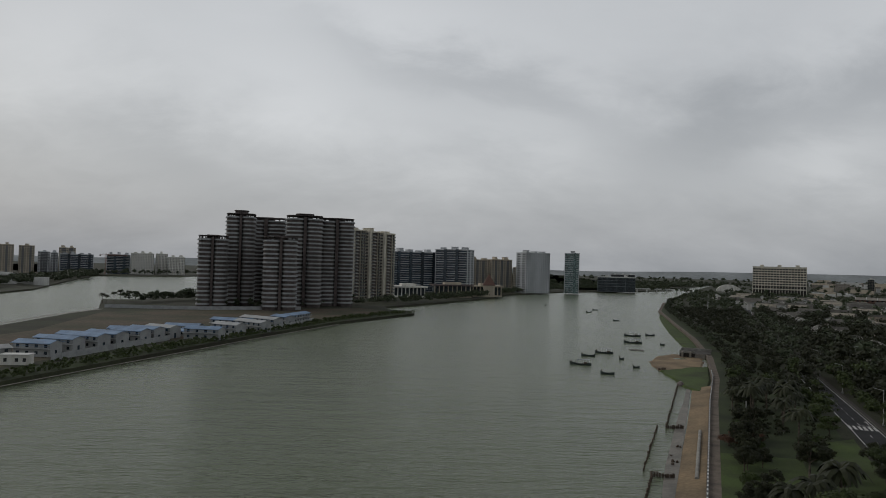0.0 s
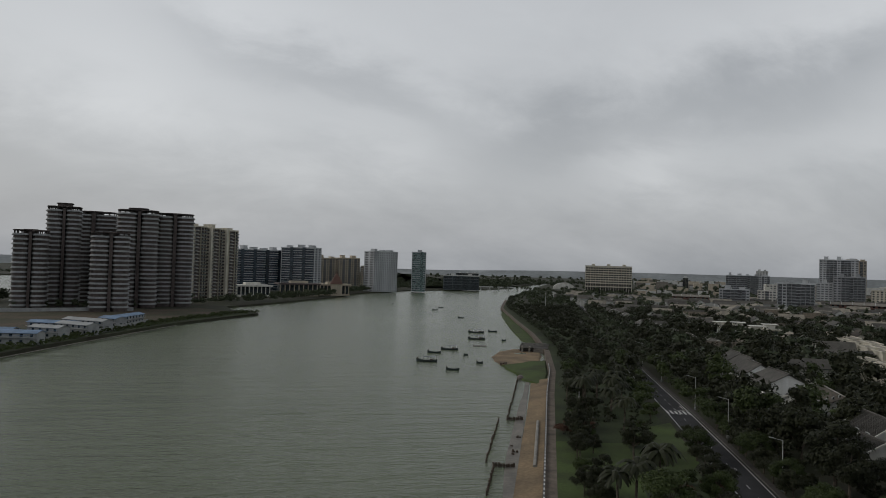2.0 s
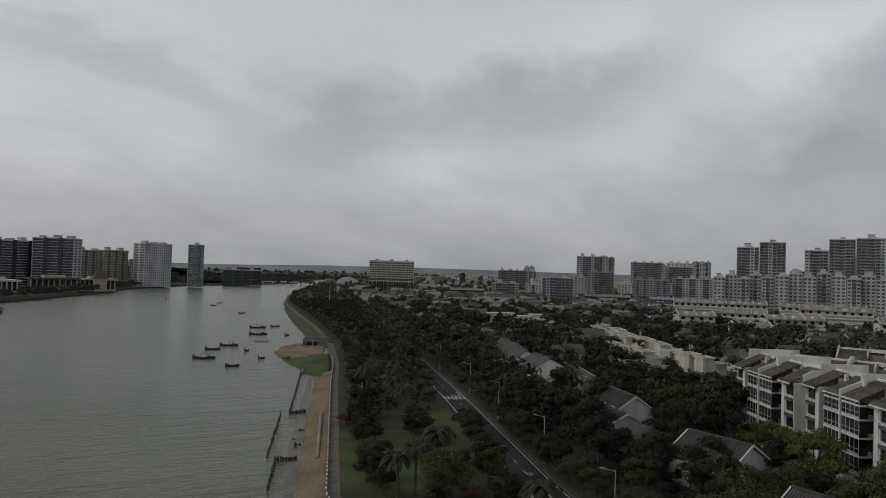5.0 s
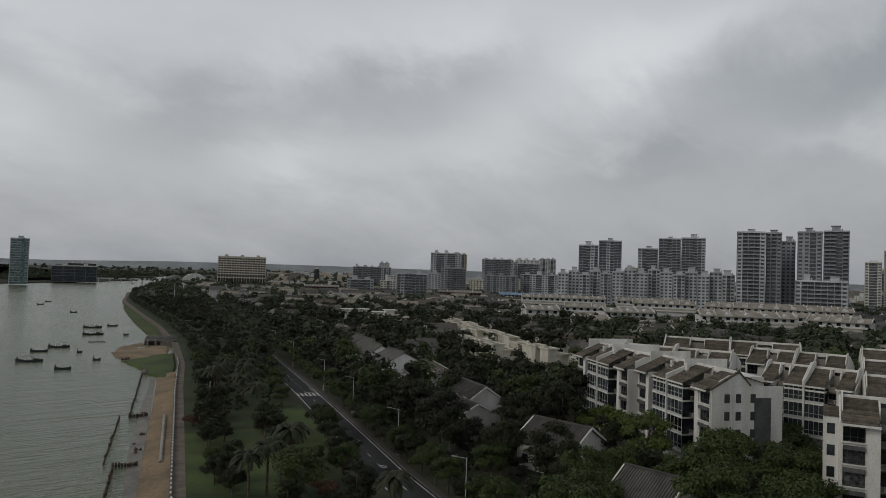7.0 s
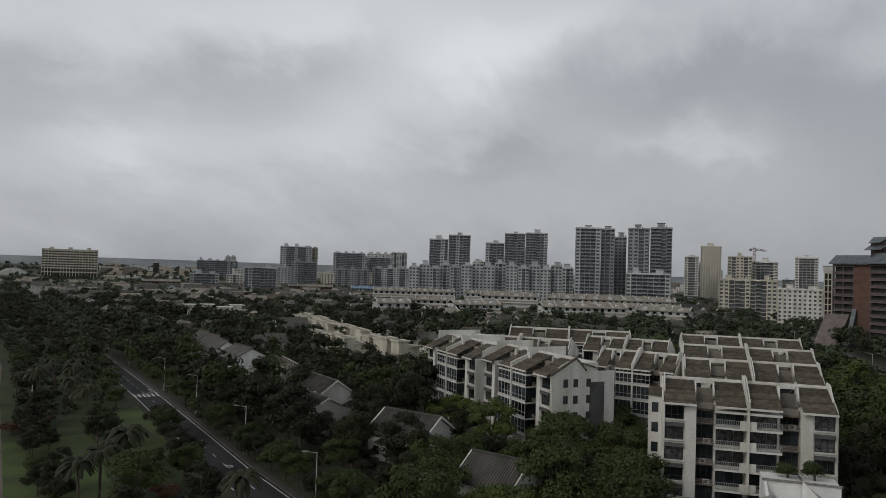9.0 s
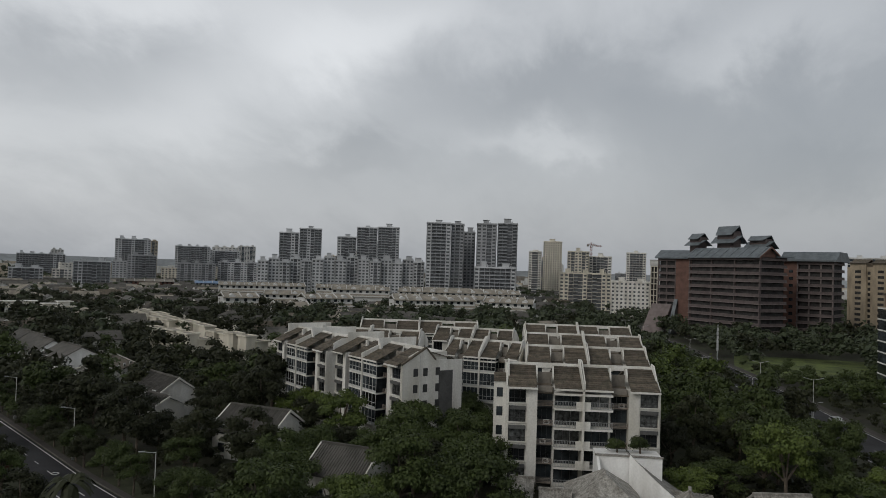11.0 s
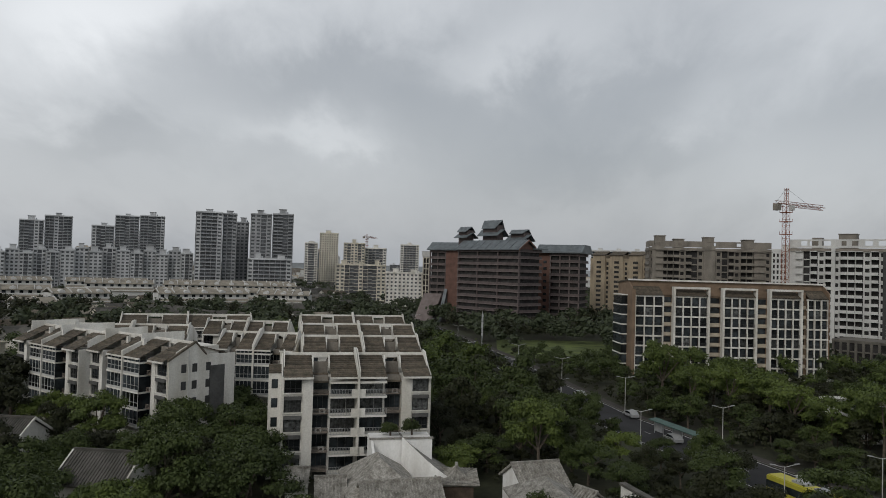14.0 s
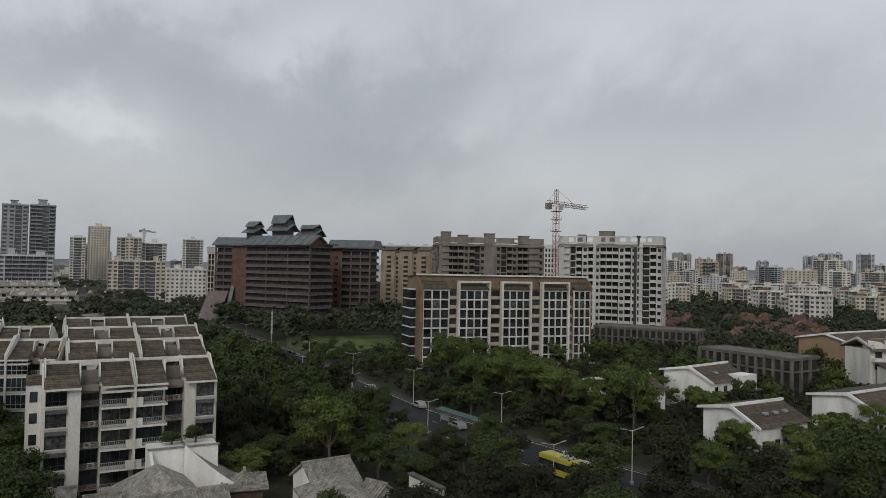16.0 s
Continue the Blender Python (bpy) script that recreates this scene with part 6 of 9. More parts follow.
def row_house(a, b, depth=11, floors=4, wall="white", roof="tan_roof", label="long pale row of houses with tan roofs"):
    m, w = plot(a, b, depth)
    t = thing("row_house", m, label, "house", "rows of houses")
    top = floors * 3.0
    part("wall", Solid().box(0, w, 0, depth, 0, top), wall, t)
    n = max(2, int(w / 4.2))
    panes, rims = Solid(), Solid()
    for f in range(max(0, floors - 2), floors):
        for i in range(n):
            x = w * (i + 0.5) / n - 1.0
            panes.box(x, x + 2.0, -0.05, 0.1, f * 3.0 + 0.7, f * 3.0 + 2.4)
    for i in range(n // 2 + 1):
        x = w * i / (n // 2) - 0.2
        rims.side([(-1.0, top + 0.2), (-1.0, top + 0.7), (depth / 2, top + 3.0), (depth + 1.0, top + 0.7), (depth + 1.0, top + 0.2), (depth / 2, top + 2.3)], x, x + 0.4)
    tagged(part("window", panes, "glass", t), kind="stuff")
    tagged(part("party_verge", rims, "pale", t), kind="stuff")
    part("balcony", Solid().box(0.3, w - 0.3, -1.3, -0.06, top - 3.1, top - 2.2), wall, t)
    part("roof_slope", Solid().side([(-1.6, top - 0.3), (-1.6, top - 0.05), (depth / 2, top + 2.4), (depth / 2, top + 2.1)], -0.4, w + 0.4), roof, t)
    part("roof_slope", Solid().side([(depth + 1.6, top - 0.3), (depth + 1.6, top - 0.05), (depth / 2, top + 2.4), (depth / 2, top + 2.1)], -0.4, w + 0.4), roof, t)
    if floors > 3:
        # a lower range of roofs before the row
        part("porch_roof", Solid().side([(-7.5, top - 5.2), (-7.5, top - 4.9), (-1.2, top - 3.2), (-1.2, top - 3.5)], 0.5, w - 0.5), roof, t)
        part("porch_wall", Solid().box(1.0, w - 1.0, -6.8, -1.3, 0, top - 4.2), wall, t)
        for i in range(max(2, int(w / 9))):
            x = w * (i + 0.5) / max(2, int(w / 9))
            part("dormer", Solid().front([(x - 1.6, top - 0.2), (x + 1.6, top - 0.2), (x + 1.6, top + 1.2), (x, top + 2.1), (x - 1.6, top + 1.2)], -0.6, depth * 0.4), wall, t)
    return t


for a, b in (((384.3, 213.5), (419.8, 174.4)), ((417.2, 167.6), (423.1, 136.7)), ((418.7, 233.8), (459.6, 153.8)), ((451.2, 247.5), (491.5, 168.8)), ((483.8, 260.7), (523.1, 184.3)),
             ((456.9, 323.1), (485.5, 278.4)), ((411.9, 378.8), (456.3, 332.5)), ((430.6, 290.8), (452.7, 255.1)), ((371.5, 303.3), (387.6, 282.4)), ((310.7, 282.0), (327.1, 270.7)), ((305.9, 241.2), (320.6, 230.1)), ((347.2, 253.0), (371.3, 235.4))):
    far = math.hypot((a[0] + b[0]) / 2, (a[1] + b[1]) / 2)
    row_house(a, b, 13, 3 if far < 410 else 4 if far < 505 else 5, "pale", "tan_roof")
for a, b, wl in (((542.0, 628.9), (578.4, 595.7), "rust"), ((579.4, 566.4), (631.2, 516.0), "panel"), ((451.3, 778.9), (486.8, 757.3), "rust")):
    row_house(a, b, 14, 3, wl, "blue_roof" if wl == "panel" else "concrete", "long low school building with rows of windows")

# scattered roofs of the villa quarter, in rows that follow the apartments' lines
vr = random.Random(21)
count = 0
for i in range(2600):
    bearing, d = radians(vr.uniform(20, 75)), math.sqrt(vr.uniform(235 ** 2, 640 ** 2))
    x, y = d * math.sin(bearing), d * math.cos(bearing)
    u, v = x * 0.48 + y * 0.88, -x * 0.88 + y * 0.48
    u, v = round(u / 15) * 15, round(v / 21) * 21
    x, y = u * 0.48 - v * 0.88, u * 0.88 + v * 0.48
    if count >= 215 or not inside((x, y), MAINLAND) or inside((x, y), BANK[2:] + list(reversed(ROAD_A[1:]))) or not road_gap((x, y), BANK, 60) or not road_gap((x, y), ROAD_A, 13) or not road_gap((x, y), ROAD_B, 15) or not clear_at(x, y, 5.5) or math.hypot(x, y) < 225 or x < 40:
        continue
    if any(math.hypot(x - px0, y - py0) < 16 for px0, py0 in ROAD_A + ROAD_B):
        continue
    l = vr.uniform(9, 17)
    villa((x, y), (x + 0.88 * l, y - 0.48 * l) if vr.random() < 0.5 else (x + 0.48 * l, y + 0.88 * l), vr.uniform(8, 10.5), vr.uniform(7, 9), 5.4, vr.choice(["white", "cream", "white"]), vr.choice(["tile", "tan_roof", "tile_brown", "tile", "tile"]),
          "pale villa with a tiled gable roof among trees", windows=False, plain=True)
    count += 1

# the outer villa rows, too far off to tell apart
low_walls, low_grey, low_tan = Solid(), Solid(), Solid()
for i in range(900):
    bearing, d = radians(vr.uniform(12, 80)), math.sqrt(vr.uniform(540 ** 2, 1000 ** 2))
    x, y = d * math.sin(bearing), d * math.cos(bearing)
    u, v = round((x * 0.48 + y * 0.88) / 19) * 19, round((y * 0.48 - x * 0.88) / 24) * 24
    x, y = u * 0.48 - v * 0.88, u * 0.88 + v * 0.48
    if not inside((x, y), MAINLAND) or not road_gap((x, y), BANK, 55) or not road_gap((x, y), ROAD_A, 14) or not clear_at(x, y, 9):
        continue
    keep_clear(x, y, 7, 7, 0)
    l, hw, e, r = vr.uniform(7, 11), vr.uniform(4, 5.5), vr.uniform(4.5, 6.5), vr.uniform(6.8, 9.2)
    c, s_ = (0.88, -0.48) if vr.random() < 0.7 else (0.48, 0.88)

    def at_plan(a, b, z):
        return x + c * a - s_ * b, y + s_ * a + c * b, z

    low_walls.add([at_plan(a, b, z) for z in (0, e) for a, b in ((-l, -hw), (l, -hw), (l, hw), (-l, hw))] + [at_plan(-l, 0, r - 0.1), at_plan(l, 0, r - 0.1)], [(0, 1, 5, 4), (1, 2, 6, 5), (2, 3, 7, 6), (3, 0, 4, 7), (4, 7, 8), (5, 9, 6)])
    roof = low_grey if vr.random() < 0.7 else low_tan
    roof.add([at_plan(a, b, z) for a in (-l - 0.4, l + 0.4) for b, z in ((-hw - 0.6, e - 0.3), (0, r), (hw + 0.6, e - 0.3), (0, r - 0.3))], [(0, 4, 5, 1), (1, 5, 6, 2), (0, 3, 7, 4), (3, 2, 6, 7), (0, 1, 2, 3), (4, 7, 6, 5)])
outer = thing("villa_quarter", Matrix.Identity(4), "far rows of pale villas with grey roofs", "houses", kind="stuff")
for name, sol, mm in (("wall", low_walls, "pale"), ("roof", low_grey, "tile"), ("roof", low_tan, "tan_roof")):
    tagged(part(name, sol, mm, outer), kind="stuff")

# villas beyond the avenue
def ridge_villa(p, q, ridge, near, near_drop, far, far_drop, wall, label, skylights=0):
    """A house whose ridge runs from p to q, with a long slope before it and a shallow one behind."""
    turn = math.atan2(q[1] - p[1], q[0] - p[0])
    w = math.hypot(q[0] - p[0], q[1] - p[1])
    t = thing("villa", pose(p[0], p[1], 0, 0, 0, math.degrees(turn)), label, "house", "villas beyond the avenue")
    c, s_ = math.cos(turn), math.sin(turn)
    mid = (far - near) / 2
    keep_clear(p[0] + c * w / 2 - s_ * mid, p[1] + s_ * w / 2 + c * mid, w / 2, (near + far) / 2, turn)
    part("wall", Solid().side([(-near, 0), (-near, ridge - near_drop), (0, ridge - 0.1), (far, ridge - far_drop), (far, 0)], 0, w), wall, t)
    k = near_drop / near
    tagged(part("tiled_roof", tiled_slope(0.3, w + 0.5, -near - 0.7, ridge - near_drop - 0.7 * k, -0.1, ridge, 12), "tile_brown", t), kind="stuff")
    part("back_roof", Solid().side([(0, ridge), (0, ridge + 0.2), (far + 0.8, ridge - far_drop), (far + 0.8, ridge - far_drop - 0.25)], -0.6, w + 0.6), "tile_brown", t)
    part("ridge_fascia", Solid().box(-0.7, w + 0.7, -0.22, 0.18, ridge + 0.02, ridge + 0.5), "whitewash", t)
    part("verge", Solid().side([(-near - 0.8, ridge - near_drop - 0.8 * k - 0.1), (0, ridge - 0.15), (far + 0.9, ridge - far_drop - 0.3), (far + 0.9, ridge - far_drop + 0.15), (0, ridge + 0.48), (-near - 0.8, ridge - near_drop - 0.8 * k + 0.3)], -0.75, -0.3), "whitewash", t)
    for i in range(skylights):
        x = w * (0.35 + 0.2 * i)
        part("roof_window", Solid().box(x, x + 0.9, -near * 0.55 - 0.4, -near * 0.55 + 0.4, ridge - near_drop * 0.55, ridge - near_drop * 0.55 + 0.4), "panel", t)
    n = max(2, int(w / 3.5))
    pane = mesh_of("pane", "glass", (0.08, 1.52, -0.02, 0.06, 0.08, 1.62))
    rim = mesh_of("window", "white_steel", (0, 1.6, -0.08, 0.0, 0, 0.08), (0, 1.6, -0.08, 0, 1.62, 1.7), (0, 0.08, -0.08, 0, 0.08, 1.62), (1.52, 1.6, -0.08, 0, 0.08, 1.62))
    z = 1.0
    while z + 2.2 < ridge - near_drop:
        for i in range(n):
            f = part("window", rim, "white_steel", t, m=shift(w * (i + 0.5) / n - 0.8, -near, z))
            part("pane", pane, "glass", f)
        z += 3.1
    return t, w


ridge_villa((148.8, -61.4), (153.3, -73.8), 7.8, 5.2, 2.4, 5.5, 1.0, "whitewash", "white villa with a long brown roof slope", 1)
t, w = ridge_villa((152.3, -83.6), (159.8, -97.0), 9.6, 5.4, 2.6, 7.0, 1.2, "whitewash", "tall white villa with a brown roof and dark lower storey", 1)
part("roof_cube", Solid().box(w * 0.62, w * 1.02, -7.6, -3.2, 4.0, 7.9), "whitewash", t)
part("dark_terrace", Solid().box(w * 0.25, w * 1.15, -9.0, -5.5, 0, 4.4), "dark_metal", t)
rl = Solid().box(w * 0.25, w * 1.15, -9.0, -8.95, 5.2, 5.28)
for i in range(14):
    x = w * (0.25 + 0.9 * i / 13)
    rl.box(x - 0.03, x + 0.03, -9.0, -8.95, 4.4, 5.2)
part("terrace_railing", rl, "dark_metal", t)
part("porch", Solid().box(-1.5, w * 0.22, -9.5, -5.5, 0, 3.6).box(-1.9, w * 0.24, -9.9, -5.3, 3.6, 3.9), "beige", t)
ridge_villa((116.3, -72.0), (121.5, -85.1), 7.8, 5.4, 2.5, 6.0, 1.0, "whitewash", "white villa with a long brown roof and roof windows", 3)
ridge_villa((126.5, -103.5), (137.0, -128.3), 7.8, 5.2, 2.4, 7.5, 1.0, "whitewash", "white villa with a long brown roof slope", 1)
t, w = ridge_villa((200.6, -155.4), (222.1, -207.2), 13.0, 8.0, 2.2, 9.0, 1.6, "ochre", "ochre three-storey house with a pale roof edge", 0)
for x in (1.5, w * 0.42):
    s = Solid()
    for z in (0.0, 3.1, 6.2):
        s.box(x, x + 5.2, -11.0, -8.0, z + 2.8, z + 3.1)
    s.box(x, x + 0.5, -11.0, -10.5, 0, 9.3).box(x + 4.7, x + 5.2, -11.0, -10.5, 0, 9.3)
    part("white_portal", s, "whitewash", t)
    part("portal_glass", Solid().box(x + 0.3, x + 4.9, -8.2, -8.1, 0.2, 9.0), "glass", t)
part("roof_terrace", Solid().box(2.0, w * 0.4, -8.3, -3.0, 9.4, 11.6), "ochre", t)
row_house((167.5, -143.0), (167.0, -152.7), 10, 4, "white", "tile_brown", "white house with balconies behind trees")
rv = random.Random(8)
for i in range(420):
    b_, d = rv.uniform(111, 130), rv.uniform(290, 470)
    x, y = d * math.sin(radians(b_)), d * math.cos(radians(b_))
    u, v = round((x * 0.94 - y * 0.34) / 13) * 13, round((x * 0.34 + y * 0.94) / 10) * 10
    x, y = u * 0.94 + v * 0.34 + rv.uniform(-2, 2), v * 0.94 - u * 0.34 + rv.uniform(-1, 1)
    # the quarter stands in two clusters with a grove between
    b_, d = math.degrees(math.atan2(x, y)), math.hypot(x, y)
    if not clear_at(x, y, 3.0) or rv.random() < 0.35 or not (b_ < 118.6 and d > 350 or 121.6 < b_ < 127.4 and 335 < d < 480):
        continue
    l = rv.uniform(5, 7.5)
    villa((x, y), (x + 0.34 * l, y - 0.94 * l) if rv.random() < 0.6 else (x + 0.94 * l, y + 0.34 * l), rv.uniform(4.6, 6.4), rv.uniform(6.6, 8.2), 5.2, "ochre", "tile_dull", "ochre villa with dull red tiled roofs among trees", group="red-roofed villas", windows=False, plain=True)
# the white quarter beyond them, and the skyline behind
cr = random.Random(33)


def fill(count, b0, b1, d0, d1, storeys, wide, walls, cores, label, group, gap, tiles=0.0, bay=3.4):
    """Blocks of flats strewn over a sector of the city, fronts towards the park."""
    for i in range(count):
        b_, d = cr.uniform(b0, b1), math.sqrt(cr.uniform(d0 * d0, d1 * d1))
        x, y = d * math.sin(radians(b_)), d * math.cos(radians(b_))
        w, f, tilt = cr.uniform(*wide), cr.choice(storeys), cr.uniform(-24, 24)
        if not clear_at(x, y, gap):
            continue
        c, s_ = math.cos(radians(-b_ + tilt)), math.sin(radians(-b_ + tilt))
        t = far_tower("apartment_block", label, "building", (x - c * w / 2, y - s_ * w / 2), (x + c * w / 2, y + s_ * w / 2), cr.uniform(11, 16), f * 3.0 + 1.2, 3.0, cr.choice(cores), cr.choice(walls), cr.choice(["mixed", "mixed", "balcony", "dense"]), int(d * 10), group, bay=bay, crown=f > 8)
        if cr.random() < tiles:
            z = f * 3.0 + 0.4
            part("tiled_roof", Solid().side([(-0.6, z), (5, z + 2.4), (10.6, z)], 0.6, w * 0.45), "tile_dull", t)
            part("roof_turret", Solid().box(w * 0.6, w * 0.8, 1.0, 6.0, z, z + 3.4).box(w * 0.57, w * 0.83, 0.5, 6.5, z + 3.4, z + 3.8), "white", t)


fill(120, 104, 137, 520, 900, (4, 5, 6, 6, 7), (13, 24), ("white", "white", "cream"), ("far_window",), "white apartment block with a red tiled roof in the far quarter", "far white quarter", 8, 0.75)
fill(60, 104, 138, 900, 1500, (7, 8, 9, 11, 12, 14, 17), (20, 38), ("white", "cool", "cool", "beige", "cream"), ("far_window", "far_window", "glass_blue"), "distant apartment block on the city skyline", "skyline buildings", 14, 0.2, 4.6)
fill(34, 104, 138, 1500, 2300, (16, 18, 21, 24, 28), (28, 44), ("cool", "cool", "grey", "beige"), ("far_window", "glass_blue"), "distant apartment tower on the city skyline", "skyline buildings", 20, 0.0, 7.0)
fill(46, 33, 84, 760, 1200, (6, 7, 8, 8, 10), (22, 44), ("white", "cool", "cool", "beige", "cream"), ("far_window", "far_window", "glass_blue"), "distant apartment block on the city skyline", "skyline buildings", 16, 0.0, 4.6)
fill(44, 36, 102, 1200, 2100, (12, 14, 17, 20, 24), (26, 44), ("cool", "cool", "grey", "pale", "beige"), ("far_window", "glass_blue"), "distant apartment tower on the city skyline", "skyline buildings", 20, 0.0, 7.0)
fill(14, 78, 92, 700, 900, (6, 7, 9, 11), (18, 34), ("white", "cream", "cool"), ("far_window",), "pale apartment block at the end of the avenue", "skyline buildings", 12, 0.3, 4.0)

# the old-style court below the front block
hw1, hw2 = (94.2, 21.1), (97.0, 13.1)
m, w = plot(hw1, hw2, 4.0)
t = thing("court_hall", m, "white old-style hall with a curved grey tile roof", "building")
part("wall", Solid().box(0, w, 0, 4, 0, 7.6), "whitewash", t)
part("coping", Solid().box(-0.15, w + 0.15, -0.15, 0.35, 7.6, 7.78), "tile_old", t)
part("side_wall", Solid().side([(-0.02, 0), (-0.02, 7.5), (-2.2, 6.4), (-5.0, 5.9), (-5.0, 0)], 0.002, 0.35), "whitewash", t)
gable, slope, verge = Solid(True), Solid(True), Solid(True)
steps = 10
g0 = w * 0.5


def sweep(u):
    """Plan and height of the curved verge, from the peak down to the eave."""
    return g0 + (w * 0.92) * u, -0.4 - 6.4 * math.sin(min(1.0, u * 1.6) * math.pi / 2), 7.9 - 5.4 * u + 1.1 * u * (1 - u) * -1.0


for i in range(steps):
    (xa, ya, za), (xb, yb, zb) = sweep(i / steps), sweep((i + 1) / steps)
    gable.add([(xa, ya, 0), (xb, yb, 0), (xb, yb, zb - 0.1), (xa, ya, za - 0.1), (xa, ya + 0.3, 0), (xb, yb + 0.3, 0), (xb, yb + 0.3, zb - 0.1), (xa, ya + 0.3, za - 0.1)],
              [(0, 1, 2, 3), (5, 4, 7, 6), (3, 2, 6, 7)])
    slope.add([(xa, ya + 0.1, za), (xb, yb + 0.1, zb), (xb, 3.0, zb), (xa, 3.0, za), (xa, ya + 0.1, za - 0.2), (xb, yb + 0.1, zb - 0.2), (xb, 3.0, zb - 0.2), (xa, 3.0, za - 0.2)],
              [(0, 1, 2, 3), (7, 6, 5, 4), (0, 4, 5, 1), (2, 6, 7, 3)])
    verge.add([(xa, ya - 0.12, za - 0.16), (xb, yb - 0.12, zb - 0.16), (xb, yb - 0.12, zb + 0.14), (xa, ya - 0.12, za + 0.14), (xa, ya + 0.2, za + 0.14), (xb, yb + 0.2, zb + 0.14)], [(0, 1, 2, 3), (3, 2, 5, 4)])
part("gable_wall", gable, "whitewash", t)
part("tiled_slope", slope, "tile_old", t)
part("verge", verge, "whitewash", t)
part("east_wall", Solid().box(w * 1.36, w * 1.39, -4.9, 2.8, 0, 2.6), "whitewash", t)
hip_roof((89.1, 18.8), 6.2, 4.6, 3.6, 7.0, 20, "grey tiled pyramid roof of an old-style hall", roof="tile_old", rib=False)
villa((82.0, 19.3), (85.4, 10.7), 6.5, 5.4, 3.4, wall="whitewash", roof="tile_old", label="low grey ribbed tile roof of an old-style gallery", ribs=True, group="old-style roofs", windows=False)
hip_roof((91.7, 9.1), 3.6, 2.8, 3.6, 5.4, 8, "small pavilion with upswept grey tile eaves", flare=0.9, roof="tile_old", wall="wood")
villa((92.0, 1.8), (94.7, -3.7), 6.5, 6.0, 4.0, wall="whitewash", roof="tile_old", label="old-style house with a grey ribbed tile roof", ribs=True, group="old-style roofs", windows=False)
hip_roof((85.6, -2.6), 6.0, 4.2, 3.6, 6.2, 15, "hipped grey tile roof of an old-style house", roof="tile_old", rib=False)
villa((89.9, 31.1), (90.5, 28.6), 4.5, 4.2, 2.8, wall="whitewash", roof="tile_old", label="garden gallery with a grey tile roof", ribs=True, group="old-style roofs", windows=False)
villa((85.4, 25.7), (86.4, 22.6), 5, 4.6, 3.0, wall="whitewash", roof="tile_old", label="garden gallery with a grey tile roof", ribs=True, group="old-style roofs", windows=False)
villa((88.8, -6.2), (86.9, -8.1), 5, 4.6, 3.0, wall="whitewash", roof="tile_old", label="old-style house with a grey ribbed tile roof", ribs=True, group="old-style roofs", windows=False)
for cx, cy in ((93.9, 20.0), (94.5, 16.3), (95.1, 12.6), (95.8, 8.1), (97.0, 0.5), (93.3, 24.0), (97.6, -3.4), (84.5, 15.1), (84.2, 11.0), (84.8, 7.0), (87.3, 3.1), (76.0, 10.4), (76.5, 6.8), (75.4, 14.6)):
    k = math.hypot(cx, cy)
    keep_clear(cx, cy, 5.0, 5.0, 0)
    keep_clear(cx * (1 - 7 / k), cy * (1 - 7 / k), 4.5, 4.5, 0)
# open strips before the bus shelter, the parked car and the foot of the brown block
for cx, cy in ((101.6, -35.6), (97.5, -34.0), (98.5, -38.5), (104.0, -36.6), (139.4, -22.2), (132.2, -24.7), (126.7, -27.5), (147.0, -20.2), (107.9, -35.0), (103.1, -40.8), (133.5, -19.7), (123.9, -22.2), (123.0, -17.3), (189.6, -21.7), (189.2, -27.5), (168.4, -14.9)):
    keep_clear(cx, cy, 4.2, 4.2, 0)
g1, g2 = (86.3, -11.0), (80.0, -13.9)
m, w = plot(g1, g2, 0.5)
t = thing("garden_wall", m, "white rendered gable wall with a tile coping", "wall")
part("wall", Solid().box(0, w, 0, 0.5, 0, 6.0), "white", t)
part("coping", Solid().box(-0.1, w + 0.1, -0.15, 0.65, 6.0, 6.3), "tile", t)


# ---- the shore ----
wall_line = BANK[1:12]


def wall_strip(pts, left, right, z0, z1):
    """A low wall along the points."""
    a, b = strip(pts, left, right, z1), strip(pts, left, right, z0)
    n = len(a.v)
    w_ = Solid().add(a.v + b.v, a.f)
    for k in (0, 1):
        w_.add(a.v + b.v, [(i + k, i + 2 + k, n + i + 2 + k, n + i + k) for i in range(0, n - 2, 2)])
    return w_


solo("promenade", strip(wall_line, 1.45, 0.3, 0.05), "path", "brown paved riverside promenade", "pavement", kind="structure")
solo("lawn_edge", strip(wall_line, -0.3, 6.8, 0.02), "grass", "mown lawn behind the promenade", "ground", kind="structure")
solo("sea_wall", wall_strip(wall_line, 1.95, -1.45, -3.0, 0.30), "path", "low stone wall along the promenade", "wall", kind="structure")
for x, y, a in along(wall_line, 8.0):
    keep_clear(x, y, 4.5, 4.5, a)
blocks = thing("painted_kerb", pose(0, 0, 0), "black and white painted kerb blocks along the promenade", "kerb")
blk_w = mesh_of("white_block", "paint", (-0.5, 0.5, -0.12, 0.12, 0.28, 0.62))
blk_d = mesh_of("dark_block", "dark_metal", (-0.5, 0.5, -0.12, 0.12, 0.28, 0.62))
for i, (x, y, a) in enumerate(along(wall_line[1:7], 1.12)):
    if math.hypot(x, y) < 80 or i > 190:
        continue
    part("white_block" if i % 2 else "dark_block", blk_w if i % 2 else blk_d, "paint", blocks, m=Matrix.Translation((x - 1.7 * math.sin(a), y + 1.7 * math.cos(a), 0)) @ Matrix.Rotation(a, 4, "Z"))


